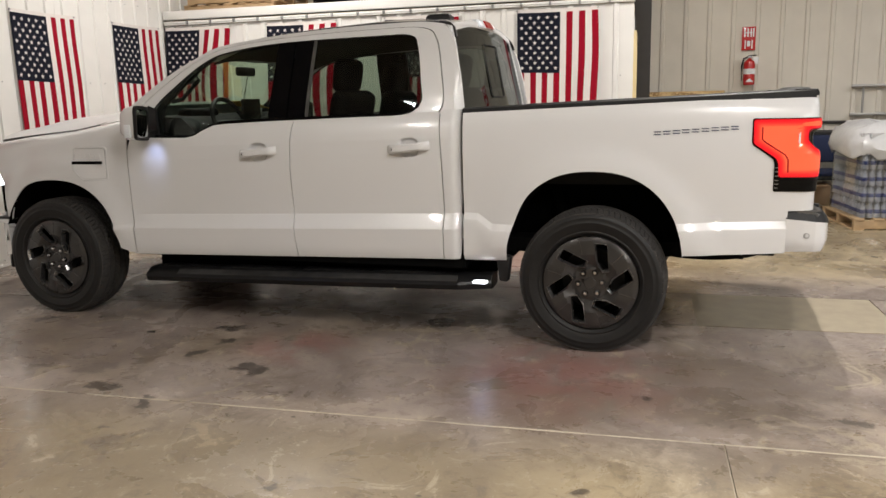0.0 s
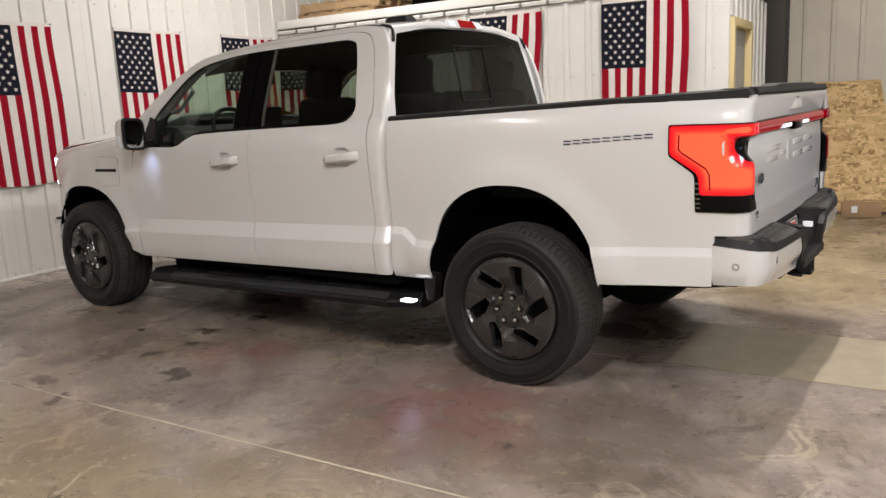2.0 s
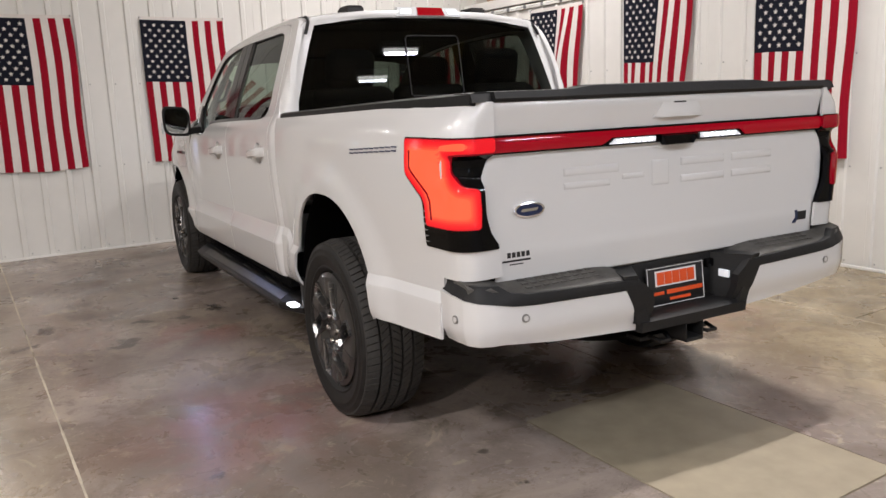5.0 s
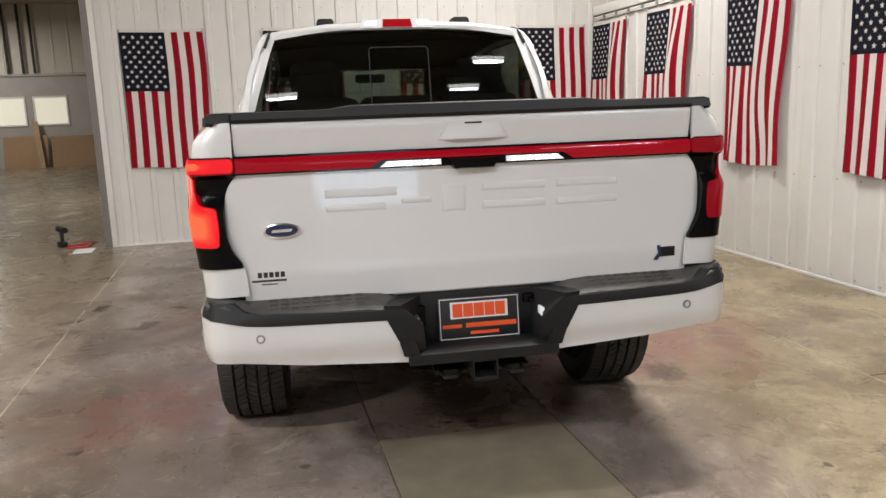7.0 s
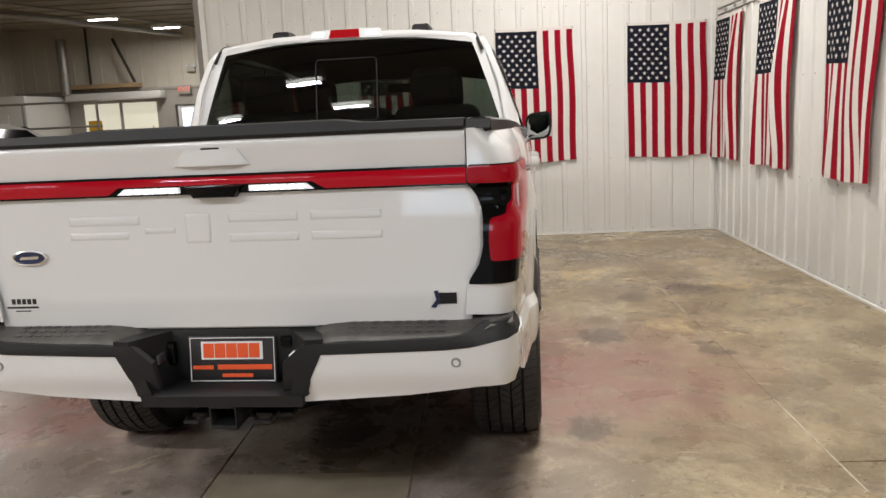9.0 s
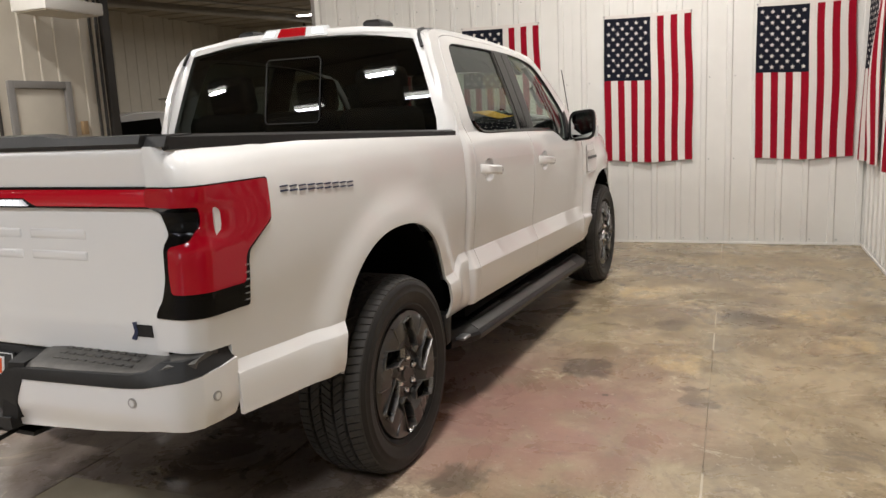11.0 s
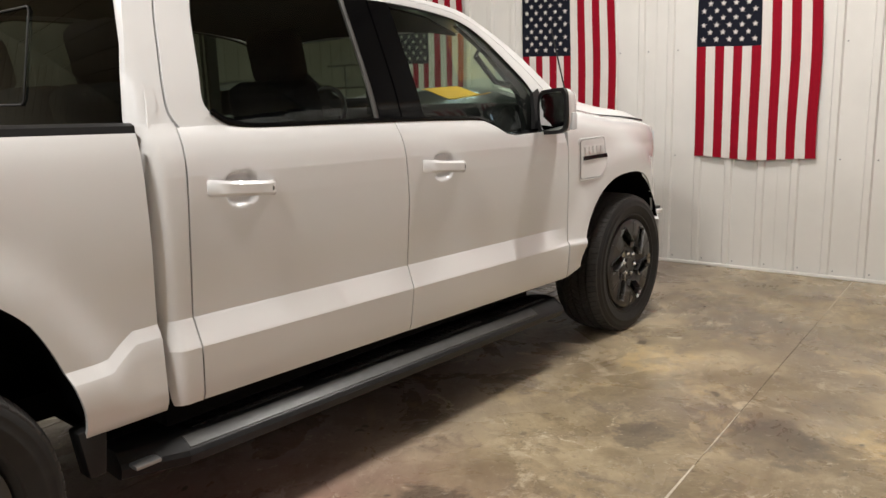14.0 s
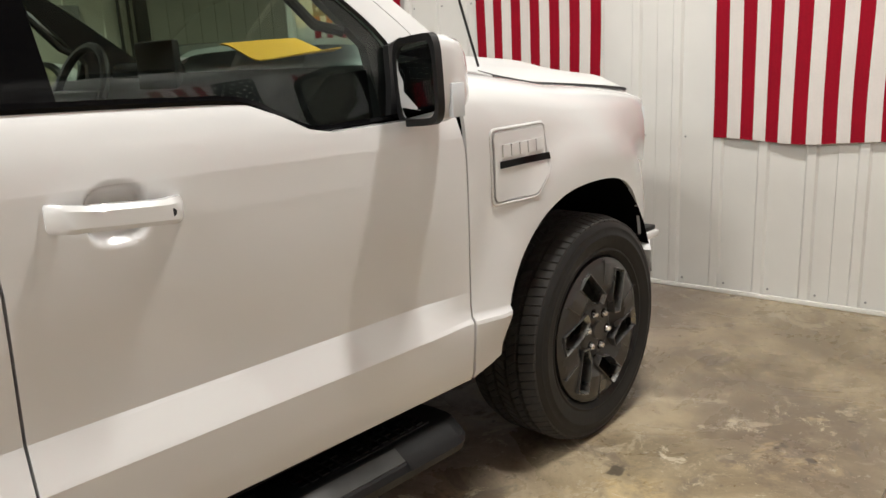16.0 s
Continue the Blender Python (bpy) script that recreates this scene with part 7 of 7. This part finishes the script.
for k, (y0, y1) in enumerate(((-7.88, -7.07), (-6.88, -5.92))):
    w = thing("window_%d" % (k + 2), "office window in a grey wall", "window", kind="structure")
    fr = box(-21.97, -21.91, y0, y0 + 0.05, 1.22, 2.08)
    box(-21.97, -21.91, y1 - 0.05, y1, 1.22, 2.08, bm=fr)
    box(-21.97, -21.91, y0 + 0.05, y1 - 0.05, 2.03, 2.08, bm=fr)
    box(-21.97, -21.91, y0 + 0.05, y1 - 0.05, 1.22, 1.27, bm=fr)
    part("window_frame", fr, "trim", w)
    part("pane", box(-21.945, -21.94, y0 + 0.05, y1 - 0.05, 1.27, 2.03), "office_light", w, "pale lit pane")
exits = thing("exit_sign", "glowing red and white exit sign", "sign", pose(-21.85, -8.80, 2.62))
part("housing", box(-0.04, 0.04, -0.20, 0.20, -0.14, 0.14, 0.01), "office_front", exits)
txt = bpy.data.curves.new("exit_text", "FONT")
txt.body, txt.size, txt.extrude, txt.align_x, txt.align_y = "EXIT", 0.20, 0.004, "CENTER", "CENTER"
tob = new("exit_letters", txt)
tob.data.materials.append(M["exit_red"])
tob.parent = exits
tob.matrix_basis = pose(0.043, 0, 0, 90, 0, 90)
em = thing("emergency_light", "small twin emergency lamp on the wall", "lamp", pose(-21.925, -8.55, 3.25))
part("case", box(-0.05, 0.05, -0.13, 0.13, -0.08, 0.08, 0.01), "office_front", em)
for y in (-0.12, 0.12):
    part("spot", lathe([(0.0, 0.0), (0.06, 0.0), (0.06, 0.07), (0.0, 0.07)], 14), "dim_lamp", em).matrix_basis = pose(0.02, y, 0.12, 0, 0, 90)
solid("plywood_sheet", prism([(-7.75, 0.0), (-6.55, 0.0), (-6.55, 0.95), (-7.75, 0.92)], lambda u, v, w: Vector((-21.55 - v * 0.25 + w, u, v)), 0.03), "card", "brown plywood sheet leaning on the office front", "board")
solid("plywood_sheet", prism([(-6.45, 0.0), (-4.6, 0.0), (-4.6, 0.9), (-6.45, 0.9)], lambda u, v, w: Vector((-21.6 - v * 0.2 + w, u, v)), 0.03), "card", "brown plywood sheet leaning on the office front", "board")
solid("timber_stud", prism([(-6.75, 0.0), (-6.60, 0.0), (-6.78, 1.35), (-6.92, 1.35)], lambda u, v, w: Vector((-21.4 - v * 0.3 + w, u, v)), 0.05), "wood", "pale timber stud leaning on the office front", "timber")
# service counter with a lit opening and a shutter box
cnt = thing("service_window", "lit office opening under a white shutter box", "window", kind="structure")
part("lit_opening", box(-21.95, -21.92, -12.3, -9.75, 1.25, 2.28), "office_light", cnt, "pale yellow lit opening")
for y in (-12.3, -11.0, -9.75):
    part("mullion", box(-21.93, -21.89, y - 0.05, y + 0.05, 1.2, 2.3), "office_front", cnt)
part("shutter_box", box(-21.95, -21.45, -12.6, -9.45, 2.38, 2.62, 0.03), "trim", cnt, "white roller shutter box")
part("notice", box(-21.915, -21.905, -12.15, -11.7, 1.25, 1.75), "yellow", cnt)
part("sill", box(-21.95, -21.7, -12.5, -9.5, 1.12, 1.2, 0.01), "steel", cnt)
ann = thing("office_annex", "grey panelled annex with a white door", "annex", kind="structure")
part("block", box(-21.9, -19.4, -14.45, -12.75, 0, 2.55, 0.02), "trim", ann)
part("door_panel", box(-19.41, -19.37, -14.1, -13.3, 0.05, 2.0, 0.01), "trim", ann)
solid("timber_planks", box(-21.9, -21.5, -12.6, -10.2, 2.76, 2.90, 0.01), "wood", "pale planks stored on the ledge", "timber")
bin_ = thing("rubbish_bin", "dark waste bin beside the office door", "bin", pose(-21.3, -10.3, 0))
part("tub", loft([[Vector((s * cx, s * cy, z)) for cx, cy in ((-0.28, -0.28), (0.28, -0.28), (0.28, 0.28), (-0.28, 0.28))] for z, s in ((0, 0.85), (0.8, 1.0))]), "dark", bin_)
part("lid", box(-0.30, 0.30, -0.30, 0.30, 0.80, 0.86, 0.02), "black", bin_)
solid("push_broom", tube([(-21.5, -9.55, 0.0), (-21.7, -9.9, 1.5)], 0.02), "wood", "wooden broom handle leaning on the wall", "broom")
for z, y0 in ((1.05, -13.9), (1.55, -13.9), (2.2, -14.2)):
    solid("guard_rail", tube([(-16.8, y0, z), (-16.8, -9.2, z)], 0.03), "galv", "pale pipe guard rail", "rail", group="guard rails")
for y in (-13.5, -11.3, -9.3):
    solid("rail_post", tube([(-16.8, y, 0), (-16.8, y, 2.2)], 0.035), "galv", "pale rail post on the floor", "post", group="rail posts")
for k, (p, q, r) in enumerate((((-9.0, -13.0, 4.35), (-21.5, -8.6, 4.30), 0.075), ((-9.0, -13.4, 4.48), (-21.5, -9.2, 4.48), 0.05), ((-21.5, -12.55, 4.35), (-21.5, -12.55, 2.60), 0.16), ((-9.0, -12.6, 4.5), (-21.5, -8.0, 4.5), 0.035))):
    solid("ventilation_duct", tube([p, q], r, 14), "galv", "long grey metal pipe below the ceiling" if k != 2 else "round metal stack rising to the ceiling", "duct")
solid("diagonal_brace", tube([(-21.6, -10.9, 4.3), (-21.6, -10.3, 2.9)], 0.05), "grate", "dark slanting brace on the far wall", "brace")
for y in (-11.9, -7.4, -7.0, -6.7):
    solid("conduit_pipe", tube([(-21.88, y, 2.74), (-21.88, y, CEILING)], 0.04), "grate", "dark vertical conduit on the wall", "pipe", group="conduits")
drill = thing("cordless_drill", "dark cordless drill standing on the floor", "drill", pose(-5.66, -2.93, 0, 0, 0, 30))
part("battery", box(-0.06, 0.06, -0.04, 0.04, 0.0, 0.06, 0.01), "black", drill)
part("grip", box(-0.025, 0.025, -0.02, 0.02, 0.06, 0.17, 0.01), "grate", drill)
part("motor_body", tube([(-0.08, 0, 0.20), (0.06, 0, 0.20), (0.13, 0, 0.20)], 0.035, 12), "black", drill)
solid("floor_mat", box(-5.86, -5.50, -2.86, -2.62, 0.0, 0.02, 0.004), "ext_red", "small red tray on the floor", "tray")
solid("paper_sheet", box(-5.42, -5.12, -2.74, -2.54, 0.0, 0.004), "white_ink", "white paper sheet on the floor", "paper")


# ---- parked car ----
def parked_car(m):
    car = thing("parked_car", "white crossover car with silver wheels parked in the hall", "car", m)
    lower = [(-2.28, 0.45), (-2.22, 0.34), (-1.95, 0.28), (1.95, 0.28), (2.20, 0.34), (2.30, 0.48)]
    upper = [(2.34, 0.66), (2.30, 0.80), (2.16, 0.91), (1.80, 1.00), (1.30, 1.07), (0.95, 1.28), (0.55, 1.50), (0.15, 1.61), (-0.40, 1.66), (-1.00, 1.645), (-1.60, 1.56), (-1.95, 1.36), (-2.16, 1.12), (-2.27, 0.92), (-2.32, 0.70)]
    side = lower + upper
    rings = []
    for i in range(17):
        f = -1 + 2 * i / 16
        y = 0.905 * math.copysign(abs(f) ** 0.55, f)
        ring = []
        for x, z in side:
            inset = 0.22 * ease(0.95, 1.65, z)
            bow = 1 - 0.10 * abs(f) ** 4 * ease(1.5, 2.3, abs(x))
            belly = 1 - 0.03 * (abs((z - 0.72) / 0.5) ** 2 if z < 1.0 else 0.31)
            ring.append(Vector((x * bow, y * (1 - inset) * belly, z + 0.035 * (1 - f * f) * ease(0.9, 1.2, z))))
        rings.append(ring)
    body = part("body", loft(rings), "paint", car, sharp=45)
    for s in (-1, 1):
        for pts in ([(0.95, 1.12), (0.45, 1.50), (-0.45, 1.56), (-0.45, 1.12)], [(-0.55, 1.12), (-0.55, 1.56), (-1.45, 1.50), (-1.75, 1.14)]):
            part("window", prism(pts, lambda u, v, w: Vector((u, s * (0.905 * (1 - 0.20 * ease(0.95, 1.65, v)) - w), v)), 0.02), "gloss_black", body)
        part("sill_trim", box(-1.9, 1.9, s * 0.90 - 0.01, s * 0.90 + 0.01, 0.28, 0.38, 0.005), "black", body)
        part("handle", box(-0.2, 0.0, s * 0.905 - 0.012, s * 0.905 + 0.012, 0.95, 0.98, 0.006), "paint", body)
        shell = [[Vector((0.86 + dx, s * (1.0 + 0.10 * k * math.cos(a)), 1.13 + 0.075 * k * math.sin(a))) for a in [6.2832 * j / 14 for j in range(14)]] for dx, k in ((0.10, 0.4), (0.07, 0.85), (0.0, 1.0), (-0.04, 0.97))]
        part("wing_mirror", loft(shell), "gloss_black", body, "black wing mirror")
        part("mirror_arm", tube([(0.88, s * 0.86, 1.09), (0.88, s * 0.97, 1.11)], 0.022, 8), "black", body)
        part("door_seam", tube([(-0.50, s * 0.906, z) for z in (0.40, 0.70, 1.02)], 0.006, 6), "black", body)
        part("door_seam", tube([(0.98, s * 0.906, z) for z in (0.40, 0.70, 1.02)], 0.006, 6), "black", body)
        part("head_lamp", box(2.02, 2.22, s * 0.74 - 0.10, s * 0.74 + 0.10, 0.72, 0.86, 0.03), "dim_lamp", body)
        for x in (-1.42, 1.70):
            part("arch_trim", prism([(x + 0.42 * math.cos(a), 0.34 + 0.42 * math.sin(a)) for a in [math.pi * k / 16 for k in range(17)]], lambda u, v, w: Vector((u, s * (0.902 - w), v)), 0.02), "dark", body)
            w = part("wheel", shifted(lathe([(0.24, -0.10), (0.26, -0.112), (0.31, -0.11), (0.345, -0.09), (0.345, 0.09), (0.31, 0.11), (0.2, 0.10)], 32), pose(x, s * 0.81, 0.345)), "rubber", car)
            bm = lathe([(0.0, -0.08), (0.05, -0.09), (0.06, -0.07)], 16)
            for k in range(10):
                a = 2 * math.pi * k / 10
                own = box(0.04, 0.24, -0.100, -0.07, -0.022, 0.022)
                merge(bm, shifted(own, pose(0, 0, 0, 0, math.degrees(a), 0)))
            merge(bm, lathe([(0.225, -0.10), (0.250, -0.108), (0.250, -0.06), (0.225, -0.06)], 32))
            part("rim", shifted(bm, pose(x, s * 0.81, 0.345, 0, 0, 0 if s < 0 else 180)), "alloy", w)
    part("windscreen", prism([(-0.66, 0.0), (0.66, 0.0), (0.56, 0.72), (-0.56, 0.72)], lambda u, v, w: Vector((1.27 - v * 0.94 + w, u, 1.07 + v * 0.66 + w)), 0.012), "gloss_black", body)
    return car


parked_car(pose(-9.00, -7.63, 0, 0, 0, 161))
